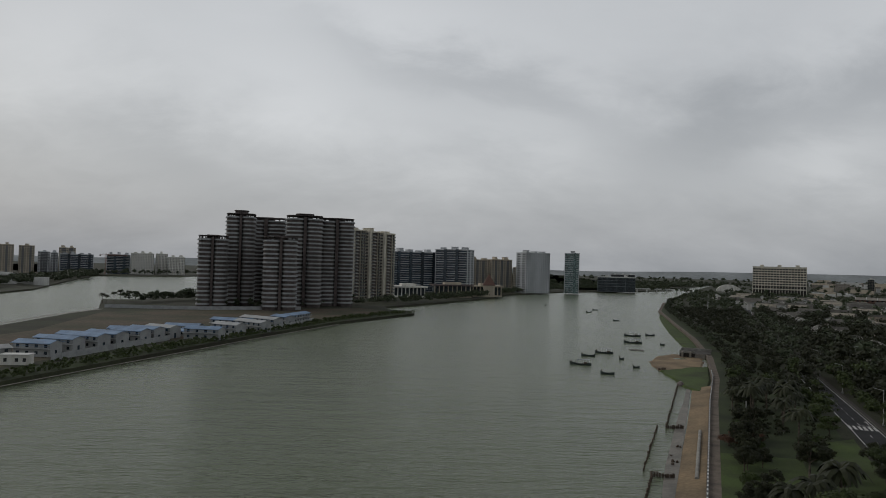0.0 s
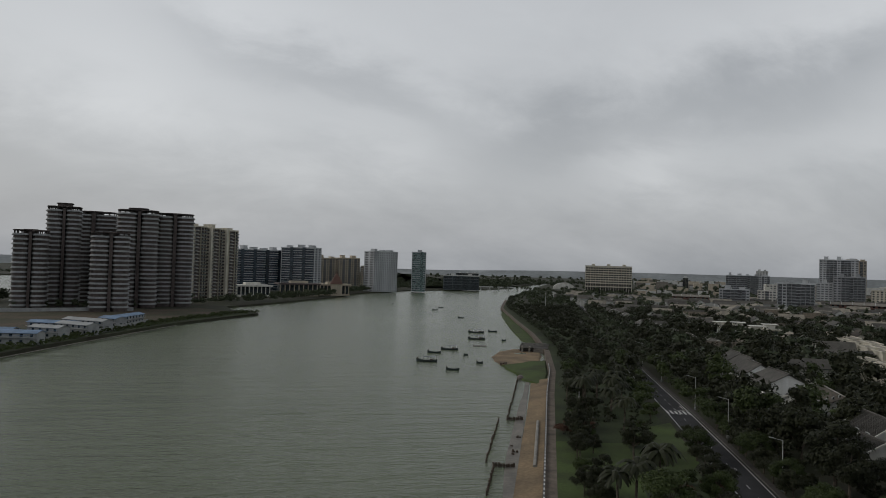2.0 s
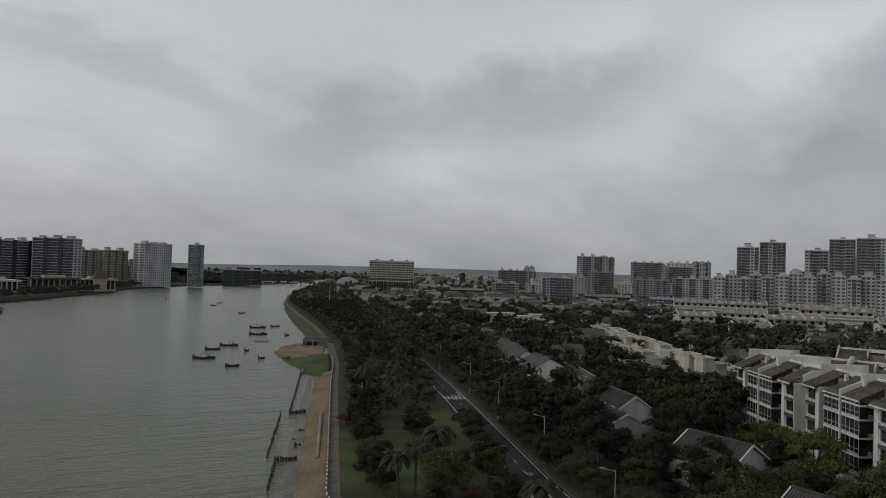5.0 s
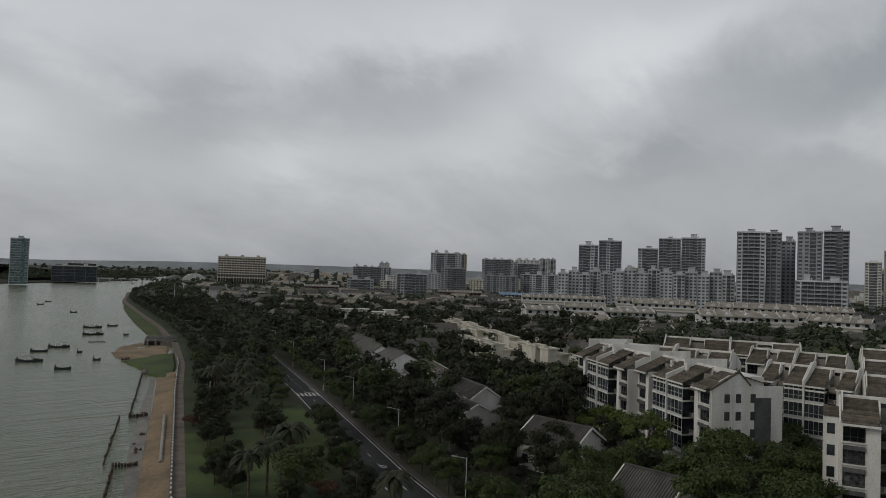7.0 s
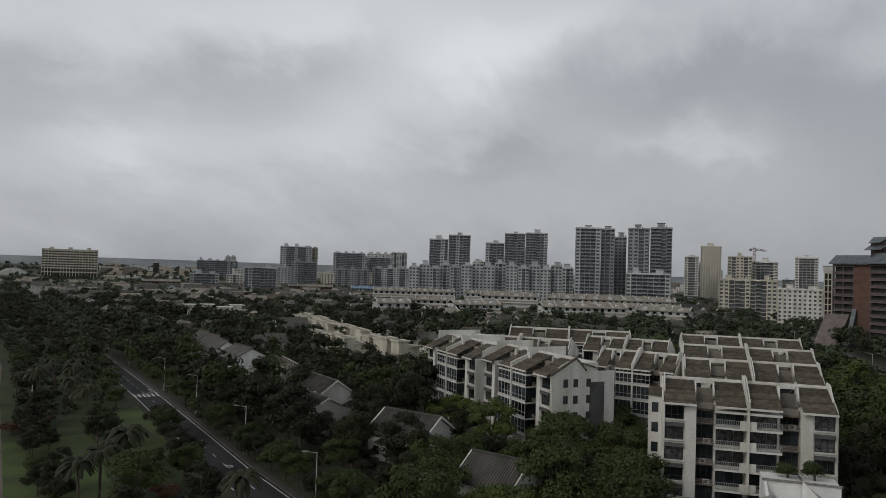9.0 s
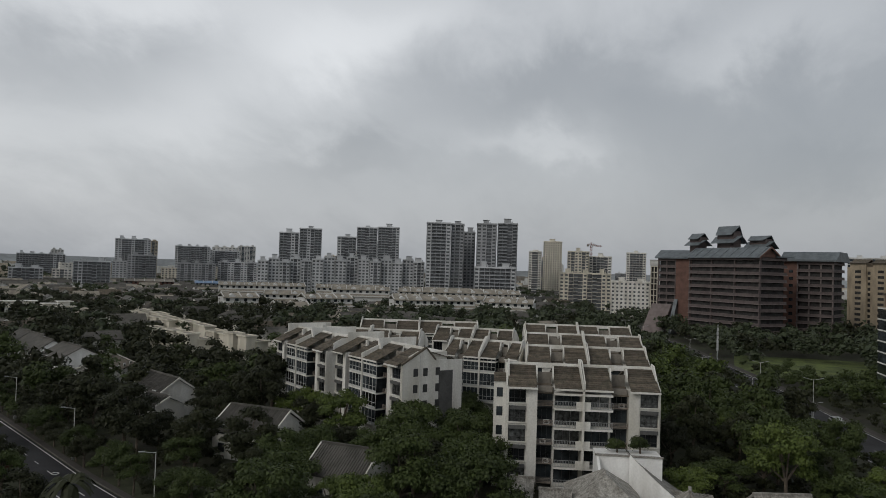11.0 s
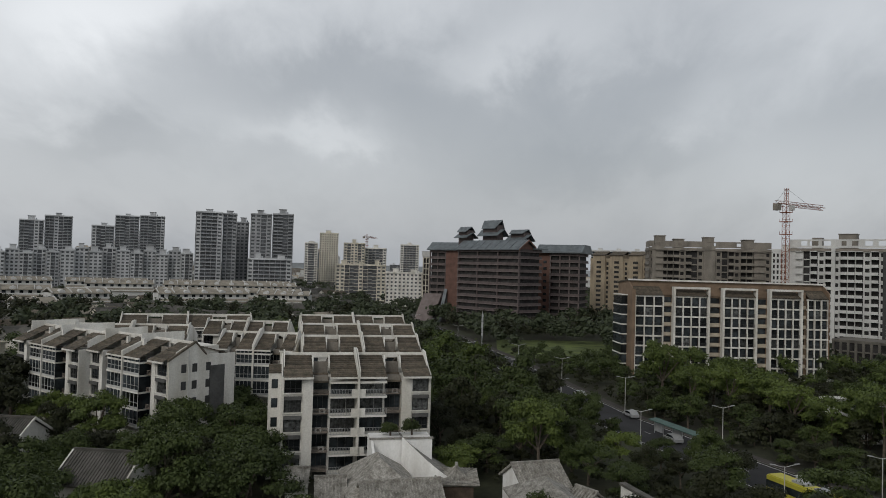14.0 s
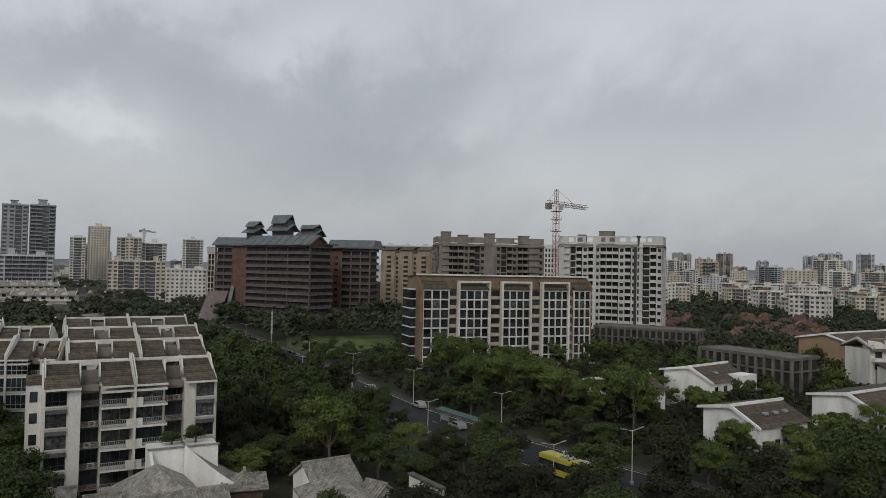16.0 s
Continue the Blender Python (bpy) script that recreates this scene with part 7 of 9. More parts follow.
def shore(name, inner, outer, zi, zo, material, label, n=5):
    """A beach between an upper and a lower line, with an uneven surface."""
    s = Solid()
    m = len(inner)
    vs = []
    for i in range(m):
        for j in range(n + 1):
            u = j / n
            x, y = inner[i][0] + (outer[i][0] - inner[i][0]) * u, inner[i][1] + (outer[i][1] - inner[i][1]) * u
            vs.append((x, y, zi + (zo - zi) * u + 0.16 * noise.noise((x * 0.3, y * 0.3, 0)) * (1 - u)))
    fs = [(i * (n + 1) + j, i * (n + 1) + j + 1, (i + 1) * (n + 1) + j + 1, (i + 1) * (n + 1) + j) for i in range(m - 1) for j in range(n)]
    s.add(vs, fs)
    return solo(name, s, material, label, "beach", kind="structure")


shore("beach", [(21, 20), (38.8, 97.4), (49.2, 124.8), (62.4, 158.9), (73.8, 188.4), (83.2, 213.3)], [(10, 20), (32.9, 101.0), (43.2, 128.2), (56.2, 162.2), (67.3, 191.7), (76.4, 216.6)], -0.12, -1.62, "sand", "ochre sand beach below the promenade wall")
shore("mud_flat", [(10, 20), (33.5, 100.5), (43.8, 127.9), (56.5, 162.0), (67.4, 191.7), (76.6, 216.5)], [(3, 20), (30.7, 102.5), (40.7, 129.9), (53.9, 163.6), (65.0, 193.0), (74.6, 217.5)], -1.42, -1.56, "mud", "wet grey mud flat at the water's edge")


def mound(name, c, rx, ry, turn, top, material, label):
    s = Solid()
    vs, fs, n = [(c[0], c[1], top)], [], 28
    for j in range(1, 5):
        u = j / 4
        for i in range(n):
            a = 2 * math.pi * i / n
            k = 1 + 0.18 * noise.noise((math.cos(a) * 1.7, math.sin(a) * 1.7, c[0]))
            x, y = rx * u * k * math.cos(a), ry * u * k * math.sin(a)
            vs.append((c[0] + x * math.cos(turn) - y * math.sin(turn), c[1] + x * math.sin(turn) + y * math.cos(turn), top + (WATER - 0.25 - top) * u ** 2))
    fs = [(0, 1 + i, 1 + (i + 1) % n) for i in range(n)]
    for j in range(3):
        fs += [(1 + j * n + i, 1 + (j + 1) * n + i, 1 + (j + 1) * n + (i + 1) % n, 1 + j * n + (i + 1) % n) for i in range(n)]
    s.add(vs, fs)
    return solo(name, s, material, label, "ground", kind="structure")


def spit(name, outline, top, bank, material, label):
    """Low land with a ragged edge that slopes under the water."""
    pts = []
    for (x1, y1), (x2, y2) in zip(outline, outline[1:] + outline[:1]):
        for k in range(5):
            x, y = x1 + (x2 - x1) * k / 5, y1 + (y2 - y1) * k / 5
            pts.append((x + 0.9 * noise.noise((x * 0.35, y * 0.35, 3)), y + 0.9 * noise.noise((x * 0.35, y * 0.35, 8))))
    s = Solid()
    land(s, pts, top, bank)
    return solo(name, s, material, label, "ground", kind="structure")


spit("sand_spit", [(81.8, 274.9), (89.6, 292.0), (98.0, 300.4), (103.4, 298.7), (106.2, 290.2), (95.0, 259.3), (84.3, 251.7), (78.4, 251.9), (79.0, 262.0)], -1.15, 5, "sand", "ochre sand spit by the landing stage")
spit("grass_bank", [(78.0, 249.1), (92.9, 260.3), (98.2, 261.3), (79.1, 209.8), (76.1, 209.3), (75.1, 216.0), (76.7, 231.4), (77.0, 241.1)], -1.0, 3, "grass_lawn", "green grassy bank below the promenade")
spit("grass_bank", [(165.7, 539.7), (152.5, 491.4), (131.5, 409.5), (116.8, 346.0), (111.3, 316.9), (112.5, 308.9), (139.0, 404.8), (168.0, 517.8), (180.0, 583.8)], -0.95, 2.5, "grass_lawn", "green grassy bank below the promenade")
mound("tide_pool", (96.2, 285.5), 6, 4, 0.3, -0.98, "water", "shallow pool on the sand spit")

# landing stage with steps
lc = (107.5, 296.7)
t = thing("landing_stage", pose(lc[0], lc[1], 0, 0, 0, 68), "grey concrete landing stage with a stair to the beach", "jetty")
part("platform", Solid().box(-6, 6, -5, 7, -1.8, 0.35), "paving", t)
for i in range(7):
    part("step", Solid().box(-6 - 0.5 * (i + 1), -6 - 0.5 * i, -3, 1, -2.0, 0.25 - 0.3 * i), "concrete", t)
for x0, x1, y0, y1 in ((-6, 6, 6.8, 7.0), (-6, -5.8, 1, 7), (5.8, 6, -5, 7)):
    part("balustrade", Solid().box(x0, x1, y0, y1, 0.35, 1.4), "kerb", t)
part("gate_wall", Solid().box(-10, -6, 2.4, 3.0, -2, 1.2), "concrete", t)
part("gate_wall", Solid().box(-10, -6, 5.4, 6.0, -2, 1.2), "concrete", t)


def stake_row(p, q, n, label, r=0.13, rail=True):
    t = thing("stake_fence", pose(p[0], p[1], 0), label, "fence", "stake fences")
    dx, dy = q[0] - p[0], q[1] - p[1]
    sr = random.Random(int(abs(p[0] * 10)))
    for i in range(n):
        u = i / (n - 1)
        part("stake", Solid().rod((dx * u, dy * u, WATER - 1.5), (dx * u + sr.uniform(-0.1, 0.1), dy * u + sr.uniform(-0.1, 0.1), WATER + sr.uniform(0.5, 1.0)), r, 6), "wood", t)
    if rail:
        part("rail", Solid().rod((0, 0, WATER + 0.35), (dx, dy, WATER + 0.35), 0.1, 6), "wood", t)
    return t


stake_row((72.9, 217.6), (51.6, 160.3), 26, "dark wooden stake fence standing in the shallows", 0.16)
stake_row((51.4, 159.7), (55.0, 159.5), 9, "dark wooden stake fence standing in the shallows", 0.2)
stake_row((49.1, 159.0), (36.5, 125.1), 24, "row of separate dark stakes in the water", 0.14, False)
stake_row((37.2, 122.2), (40.7, 121.5), 9, "dark wooden stake fence standing in the shallows", 0.2)
stake_row((37.1, 121.9), (31.5, 106.7), 18, "row of separate dark stakes in the water", 0.16, False)
bp = (74.5, 219.9)
solo("mooring_buoy", Solid().rod((0, 0, -0.5), (0, 0, 0.6), 1.0, 12, 1.15).rod((0, 0, 0.6), (0, 0, 1.3), 1.15, 12, 0.5), "umber2", "rusty brown mooring buoy stranded in the shallows", "buoy", m=pose(bp[0], bp[1], WATER, 10, 8, 0))
p, q = (56.7, 153.7), (43.6, 118.9)
solo("pipe", Solid().rod((p[0], p[1], -0.6), (q[0], q[1], -0.75), 0.34, 10), "kerb", "long pale concrete pipe lying on the sand", "pipe")
for p, s in (((48.5, 142.8), 0.9), ((44.0, 131.6), 1.1), ((43.2, 129.8), 0.6), ((44.9, 136.0), 0.5), ((79.1, 253.0), 2.2), ((45.2, 124.8), 0.6)):
    r = Solid()
    for i in range(4):
        r.rod((0.4 * s * math.cos(i * 2), 0.5 * s * math.sin(i * 2), -0.2), (0.6 * s * math.cos(i * 1.3), 0.4 * s * math.sin(i * 2.7), 0.35 * s), 0.3 * s, 6, 0.15 * s)
    solo("driftwood", r, "wood", "dark driftwood heap on the wet shore", "driftwood", m=pose(p[0], p[1], -1.45, 0, 0, s * 90))


def boat(p, turn, length, cabin, label):
    t = thing("boat", pose(p[0], p[1], WATER, 0, 0, turn), label, "boat", "moored boats")
    hl, hb = length / 2, length * 0.13
    vs, fs, n = [], [], 9
    for i in range(n):
        u = -1 + 2 * i / (n - 1)
        b = hb * (1 - abs(u) ** 3 * (0.95 if u > 0 else 0.55))
        sheer = 0.55 + 0.45 * u * u * (1.5 if u > 0 else 0.8)
        for y, z in ((-b, sheer), (-b * 0.7, -0.25), (b * 0.7, -0.25), (b, sheer), (b * 0.82, sheer), (b * 0.6, 0.25), (-b * 0.6, 0.25), (-b * 0.82, sheer)):
            vs.append((hl * u, y, z))
    for i in range(n - 1):
        for j in range(8):
            fs.append((8 * i + j, 8 * i + (j + 1) % 8, 8 * i + 8 + (j + 1) % 8, 8 * i + 8 + j))
    fs += [tuple(range(8)), tuple(reversed(range(8 * n - 8, 8 * n)))]
    part("hull", Solid().add(vs, fs), "hull", t)
    part("deck", Solid().box(-hl * 0.8, hl * 0.55, -hb * 0.6, hb * 0.6, 0.3, 0.42), "wood", t)
    if cabin:
        for x in (-hl * 0.8, -hl * 0.25, hl * 0.3):
            for y in (-hb * 0.6, hb * 0.6):
                part("canopy_post", Solid().rod((x, y, 0.4), (x, y, 1.9), 0.05, 5), "metal", t)
        part("canopy", Solid().box(-hl * 0.85, hl * 0.35, -hb * 0.8, hb * 0.8, 1.9, 2.0), "slate" if cabin == 1 else "glass_blue", t)
        part("engine_box", Solid().box(-hl * 0.6, -hl * 0.3, -hb * 0.4, hb * 0.4, 0.42, 1.1), "wood", t)
    part("bow_post", Solid().box(hl * 0.82, hl * 0.92, -0.12, 0.12, 0.8, 1.7), "wood", t)
    return t


for p, turn, l, c in (((52.0, 261.8), 165, 7.8, 1), ((60.2, 288.2), 168, 5.6, 0), ((69.2, 299.6), 168, 7.4, 2), ((102.7, 381.4), 172, 8.6, 1), ((93.4, 345.4), 172, 8.6, 1),
                      ((56.7, 239.4), 170, 4.6, 0), ((121.4, 494.3), 178, 4.2, 0), ((113.9, 387.6), 178, 5.0, 0), ((105.5, 338.5), 178, 2.2, 0), ((71.6, 280.2), 178, 1.8, 0), ((71.0, 256.8), 176, 2.4, 0),
                      ((121.2, 584.9), 176, 4.5, 0), ((133.9, 620.7), 176, 4.5, 0), ((98.4, 674.3), 100, 4.0, 1)):
    boat(p, turn, l, c, "dark wooden fishing boat with a canopy moored on the river" if c else "small dark open boat moored on the river")
rp = (86.7, 314.6)
t = thing("raft", pose(rp[0], rp[1], WATER, 0, 0, -8), "floating bamboo fish raft with an open frame", "raft")
for y in (-1.4, 1.4):
    part("float", Solid().rod((-3, y, 0.05), (3, y, 0.05), 0.22, 8), "kerb", t)
for x in (-2.9, 0, 2.9):
    part("crossbeam", Solid().rod((x, -1.5, 0.25), (x, 1.5, 0.25), 0.1, 6), "wood", t)

# ---- the peninsula's camp ----
patch("soil_field", [(-184.7, 253.0), (-178.3, 314.8), (-204.0, 432.3), (-161.0, 474.2), (-59.1, 534.1), (-36.2, 510.6), (-70.6, 408.6), (-93.5, 340.6), (-110.9, 283.2), (-128.2, 210.4), (-137.7, 189.5)], 0.02, "soil", "bare brown soil field on the peninsula")
solo("track", strip([(-330, 260), (-209.6, 341.2), (-216.3, 397.5), (-216.4, 455.1)], 2, 2, 0.03), "kerb", "pale concrete track along the channel", "road", kind="structure")
solo("bank_edge", strip([(-118.0, 168.4), (-111.3, 183.1), (-104.5, 212.6), (-94.5, 252.0), (-80.2, 310.6), (-56.0, 397.4)], 0.5, 0.5, -0.6), "concrete_dark", "pale stone edging along the bank", "kerb", kind="structure")
solo("grass_verge", strip([(-125.1, 172.6), (-118.0, 194.0), (-111.3, 226.2), (-101.3, 269.7), (-85.7, 331.4), (-59.5, 421.2), (-25.0, 490.8)], 6, 6, 0.03), "grass", "dark grass verge along the bank", "ground", kind="structure")


def barrack(a, b, storeys, roof):
    m, w = plot(a, b, 6.4)
    t = thing("barrack", m, "white prefabricated site barrack with a faded blue roof" if roof == "blue_roof" else "white prefabricated site barrack with a pale roof", "hut", "site barracks")
    h = 2.25 * storeys
    part("wall", Solid().side([(0, 0), (6, 0), (6, h), (3, h + 0.8), (0, h)], 0, w), "panel", t)
    for s in (-1, 1):
        part("roof_sheet", Solid().side([(3, h + 0.82), (3, h + 0.95), (3 + s * 3.7, h - 0.06), (3 + s * 3.7, h - 0.19)], -0.4, w + 0.4), roof, t)
    win = mesh_of("window", "glass_blue", (0, 1.1, -0.05, 0.05, 0, 1.0))
    n = int(w / 3.2)
    for f in range(storeys):
        for i in range(n):
            part("window", win, "glass_blue", t, m=shift(w * (i + 0.5) / n - 0.5, 0, f * 2.25 + 0.8))
    part("door", Solid().box(w - 0.02, w + 0.05, 2.4, 3.4, 0, 2.1), "glass_blue", t)
    if storeys > 1:
        part("walkway", Solid().box(-0.2, w + 0.2, -1.1, 0, 2.6, 2.75), "metal", t)
        part("walkway_rail", Solid().box(-0.2, w + 0.2, -1.12, -1.06, 3.6, 3.68), "blue_roof", t)
    part("floor_trim", Solid().box(-0.05, w + 0.05, -0.06, -0.01, h - 0.35, h - 0.1), "blue_roof", t)
    return t


for a, b, st, rf in (((-147.5, 229.7), (-141.8, 238.3), 1, "panel"), ((-139.1, 234.4), (-126.0, 232.8), 2, "blue_roof"), ((-136.9, 248.9), (-125.8, 246.5), 2, "blue_roof"), ((-137.6, 262.7), (-122.5, 257.4), 2, "blue_roof"), ((-134.9, 273.0), (-120.2, 267.0), 2, "blue_roof"),
                     ((-130.5, 284.5), (-116.6, 279.7), 2, "blue_roof"), ((-128.0, 294.0), (-114.9, 288.6), 2, "blue_roof"), ((-124.4, 302.1), (-111.4, 296.2), 2, "panel"), ((-120.4, 313.2), (-106.3, 304.7), 1, "blue_roof"), ((-106.1, 297.6), (-90.9, 294.9), 2, "blue_roof"),
                     ((-102.8, 323.6), (-89.8, 316.7), 2, "panel"), ((-111.3, 347.4), (-91.0, 341.4), 2, "blue_roof"), ((-100.1, 344.7), (-82.8, 332.2), 2, "panel"), ((-102.3, 366.9), (-81.8, 353.5), 2, "panel"), ((-89.2, 378.5), (-80.0, 370.8), 2, "blue_roof"), ((-81.5, 377.4), (-74.2, 407.3), 2, "blue_roof"),
                     ((-152.8, 270.4), (-138.7, 268.1), 1, "blue_roof"), ((-152.3, 285.2), (-135.5, 283.2), 1, "blue_roof"), ((-144.4, 311.5), (-127.1, 311.3), 1, "blue_roof"), ((-128.2, 333.0), (-112.1, 332.1), 1, "blue_roof")):
    barrack(a, b, st, rf)
hut = (-127.0, 216.6)
t = thing("hut", pose(hut[0], hut[1], 0, 0, 0, 8), "small white flat-roofed hut near the bank", "hut")
part("wall", Solid().box(-4, 4, -2, 2, 0, 3), "white", t)
part("roof", Solid().box(-4.3, 4.3, -2.3, 2.3, 3, 3.2), "pale", t)
for x in (-3, 0.2, 2.4):
    part("window", Solid().box(x, x + 0.9, -2.05, -1.95, 1, 2.1), "hollow", t)


def panel_fence(pts, step, h, label, material="panel"):
    t = thing("site_fence", pose(0, 0, 0), label, "fence", "site fences")
    pan = mesh_of("panel", material, (0.03, step - 0.06, -0.04, 0.04, 0.15, h), (-0.06, 0.03, -0.08, 0.08, 0, h + 0.15))
    for x, y, a in along(pts, step):
        m = Matrix.Translation((x, y, 0)) @ Matrix.Rotation(a, 4, "Z")
        part("panel", pan, material, t, m=m)
    return t


panel_fence([(-121.0, 224.3), (-116.0, 255.4), (-109.1, 290.1)], 2.4, 2.2, "pale sheet fence along the site camp")
panel_fence([(-81.5, 335.5), (-70.7, 400.3)], 3.0, 2.2, "pale sheet fence along the site camp")
panel_fence([(-219.1, 466.2), (-159.2, 468.9), (-97.9, 496.2)], 4.0, 2.4, "pale hoarding between the field and the towers")
# low public buildings on the far bank
for a, b, h, wl, rf, lab in (((-48.7, 728.9), (-16.1, 740.4), 10, "white", "white", "low white hall with a broad flat canopy"), ((-7.5, 760.6), (32.6, 769.9), 12, "beige", "umber", "low brown gallery with a dark flat roof"), ((35.1, 799.9), (68.7, 807.8), 11, "beige", "beige", "low beige colonnaded building")):
    m, w = plot(a, b, 22)
    t = thing("hall", m, lab, "building", "riverside halls")
    part("core", Solid().box(1.5, w - 1.5, 1.5, 20, 0, h), "glass", t)
    for i in range(9):
        part("column", Solid().box(w * i / 8.4, w * i / 8.4 + 0.9, 0.4, 1.3, 0, h), wl, t)
    part("roof", Solid().box(-1.5, w + 1.5, -1.5, 22, h, h + 1.6), rf, t)
    part("base", Solid().box(0, w, 0.2, 1.6, 0, 1.8), wl, t)
    part("roof_room", Solid().box(w * 0.3, w * 0.75, 6, 16, h + 1.6, h + 4), wl, t)
py = (52.8, 798.9)
t = thing("pyramid_roof", pose(py[0], py[1], 0), "red-brown pyramid-roofed pavilion on the far bank", "pavilion")
part("wall", Solid().box(-6, 6, -6, 6, 0, 13), "beige", t)
part("spire", Solid().add([(-7, -7, 13), (7, -7, 13), (7, 7, 13), (-7, 7, 13), (0, 0, 26)], [(0, 1, 4), (1, 2, 4), (2, 3, 4), (3, 0, 4), (3, 2, 1, 0)]), "rust", t)
ob = grid_block("convention_hall", "long low dark glass hall on the far bank", "building", (244.9, 1124.4), (300.9, 1110.8), 40, 5, 4.5, body="glass", slab="slate", pier="slate", piers=4)
tp = (540.6, 1346.4)
t = thing("arched_hall", pose(tp[0], tp[1], 0, 0, 0, -20), "white arched membrane hall", "hall")
arc = [(22 * math.cos(math.pi * i / 12), 13 * math.sin(math.pi * i / 12)) for i in range(13)]
part("shell", Solid().front(arc, -8, 16), "white", t)
bx = (367.2, 1195.4)
t = thing("bridge", pose(bx[0], bx[1], 0, 0, 0, -15), "pale low bridge with piers over the far river", "bridge")
part("deck", Solid().box(-45, 45, -4, 4, 3.5, 5), "pale", t)
for i in range(6):
    part("bridge_pier", Solid().box(-40 + i * 16, -38 + i * 16, -3, 3, -4, 3.5), "pale", t)
for a, b, f in (((528.4, 2238.7), (598.7, 2220.9), 6), ((973.3, 1632.5), (984.6, 1625.8), 8)):
    grid_block("office_block", "distant dark office block", "building", a, b, 24, f, 3.6, body="glass", slab="concrete_dark", pier="concrete_dark", piers=4)

# ---- streets ----
for line, half in ((ROAD_A, 3.1), (ROAD_B, 6.0)):
    t = thing("road_marking", pose(0, 0, 0), "worn white lane dashes and edge lines", "road marking", kind="structure")
    dash = mesh_of("dash", "paint", (-1.0, 1.0, -0.06, 0.06, 0.034, 0.042))
    for i, (x, y, a) in enumerate(along(line, 6.5)):
        if half > 5 and i % 2:
            continue
        part("dash", dash, "paint", t, m=Matrix.Translation((x, y, 0)) @ Matrix.Rotation(a, 4, "Z"))
    for s in (-1, 1):
        k = s * (half - 0.4)
        part("edge_line", strip(line, k + 0.09, -k + 0.09, 0.038), "paint", t)
cx0, cy0 = 94.0, 158.0
ca = math.atan2(ROAD_A[4][1] - ROAD_A[3][1], ROAD_A[4][0] - ROAD_A[3][0])
t = thing("zebra_crossing", pose(cx0, cy0, 0, 0, 0, math.degrees(ca)), "white zebra crossing stripes on the asphalt", "road marking", kind="structure")
for i in range(6):
    part("stripe", Solid().box(-2.0, 2.0, -2.75 + i * 1.0, -2.2 + i * 1.0, 0.036, 0.046), "paint", t)
ring = Solid()
for k in range(14):
    a0, a1 = 2 * math.pi * k / 14, 2 * math.pi * (k + 1) / 14
    ring.add([(r_ * 1.3 * math.cos(q), r_ * math.sin(q), 0.044) for q in (a0, a1) for r_ in (0.38, 0.55)], [(0, 1, 3, 2)])
ring = ring.data("speed_ring", "paint")
for k in (-28, -50, -68):
    part("speed_ring", ring, "paint", t, m=shift(k, -0.4, 0))
part("stop_line", Solid().box(2.9, 3.2, -3.3, 0.2, 0.036, 0.046), "paint", t)
part("turn_arrow", Solid().box(4.5, 7.5, -2.1, -1.9, 0.036, 0.046).add([(7.5, -2.5, 0.046), (8.9, -2.0, 0.046), (7.5, -1.5, 0.046)], [(0, 1, 2)]), "paint", t)


def street_lamp(p, turn, h, arms, label):
    t = thing("street_lamp", pose(p[0], p[1], 0, 0, 0, turn), label, "street lamp", "street lamps")
    part("pole", Solid().rod((0, 0, 0), (0, 0, h), 0.085, 8, 0.05), "white_steel", t)
    part("base", Solid().box(-0.22, 0.22, -0.22, 0.22, 0, 0.5), "metal", t)
    for s in ((1,) if arms == 1 else (1, -1)):
        part("arm", Solid().rod((0, 0, h - 0.1), (s * 1.5, 0, h + 0.22), 0.045, 6, 0.03), "white_steel", t)
        part("lantern", Solid().front([(s * 1.35, h + 0.18), (s * 2.1, h + 0.30), (s * 2.1, h + 0.38), (s * 1.35, h + 0.30)], -0.13, 0.13), "panel", t)
    return t


for p in ((100.6, 161.4), (90.3, 132.5), (76.9, 98.6), (64.6, 68.1), (115.7, 204.7), (128.6, 241.3)):
    street_lamp(p, math.degrees(ca) + 90, 8, 1, "slim white street lamp with one arm beside the river road")
for p in ((305.3, 41.1), (272.7, 28.5), (211.6, 3.9), (183.3, -7.7), (213.1, 18.8), (161.2, -20.7), (130.3, -33.6), (99.0, -45.6), (356.0, 67.7), (415.7, 89.3), (326.2, 54.0)):
    street_lamp(p, -75, 8 if p[0] < 170 else 9, 2, "pale street lamp with two arms beside the avenue")
for p in ((167.6, -6.8), (133.6, -20.1), (99.7, -33.8), (201.6, 5.5)):
    street_lamp(p, -75, 6, 2, "low double-arm street lamp beside the avenue")
mp_ = (236.5, 16.6)
t = thing("telecom_mast", pose(mp_[0], mp_[1], 0), "pale telecom mast with antenna boxes", "mast")
part("pole", Solid().rod((0, 0, 0), (0, 0, 17), 0.2, 8, 0.12), "metal", t)
for i in range(6):
    part("antenna", Solid().box(-0.5 + 0.35 * (i % 2), -0.1 + 0.35 * (i % 2), -0.3, 0.3, 9 + i * 1.2, 10 + i * 1.2), "panel", t)
for p, h in (((67.8, 156.9), 5.5), ((212.4, 568.5), 16)):
    t = thing("light_pole", pose(p[0], p[1], 0), "slender white light pole in the riverside park", "light pole")
    part("pole", Solid().rod((0, 0, 0), (0, 0, h), 0.14 if h < 9 else 0.3, 8, 0.09), "white_steel", t)
    part("light_head", Solid().box(-0.1, 1.2, -0.12, 0.12, h * 0.6, h * 0.6 + 0.15), "white_steel", t)


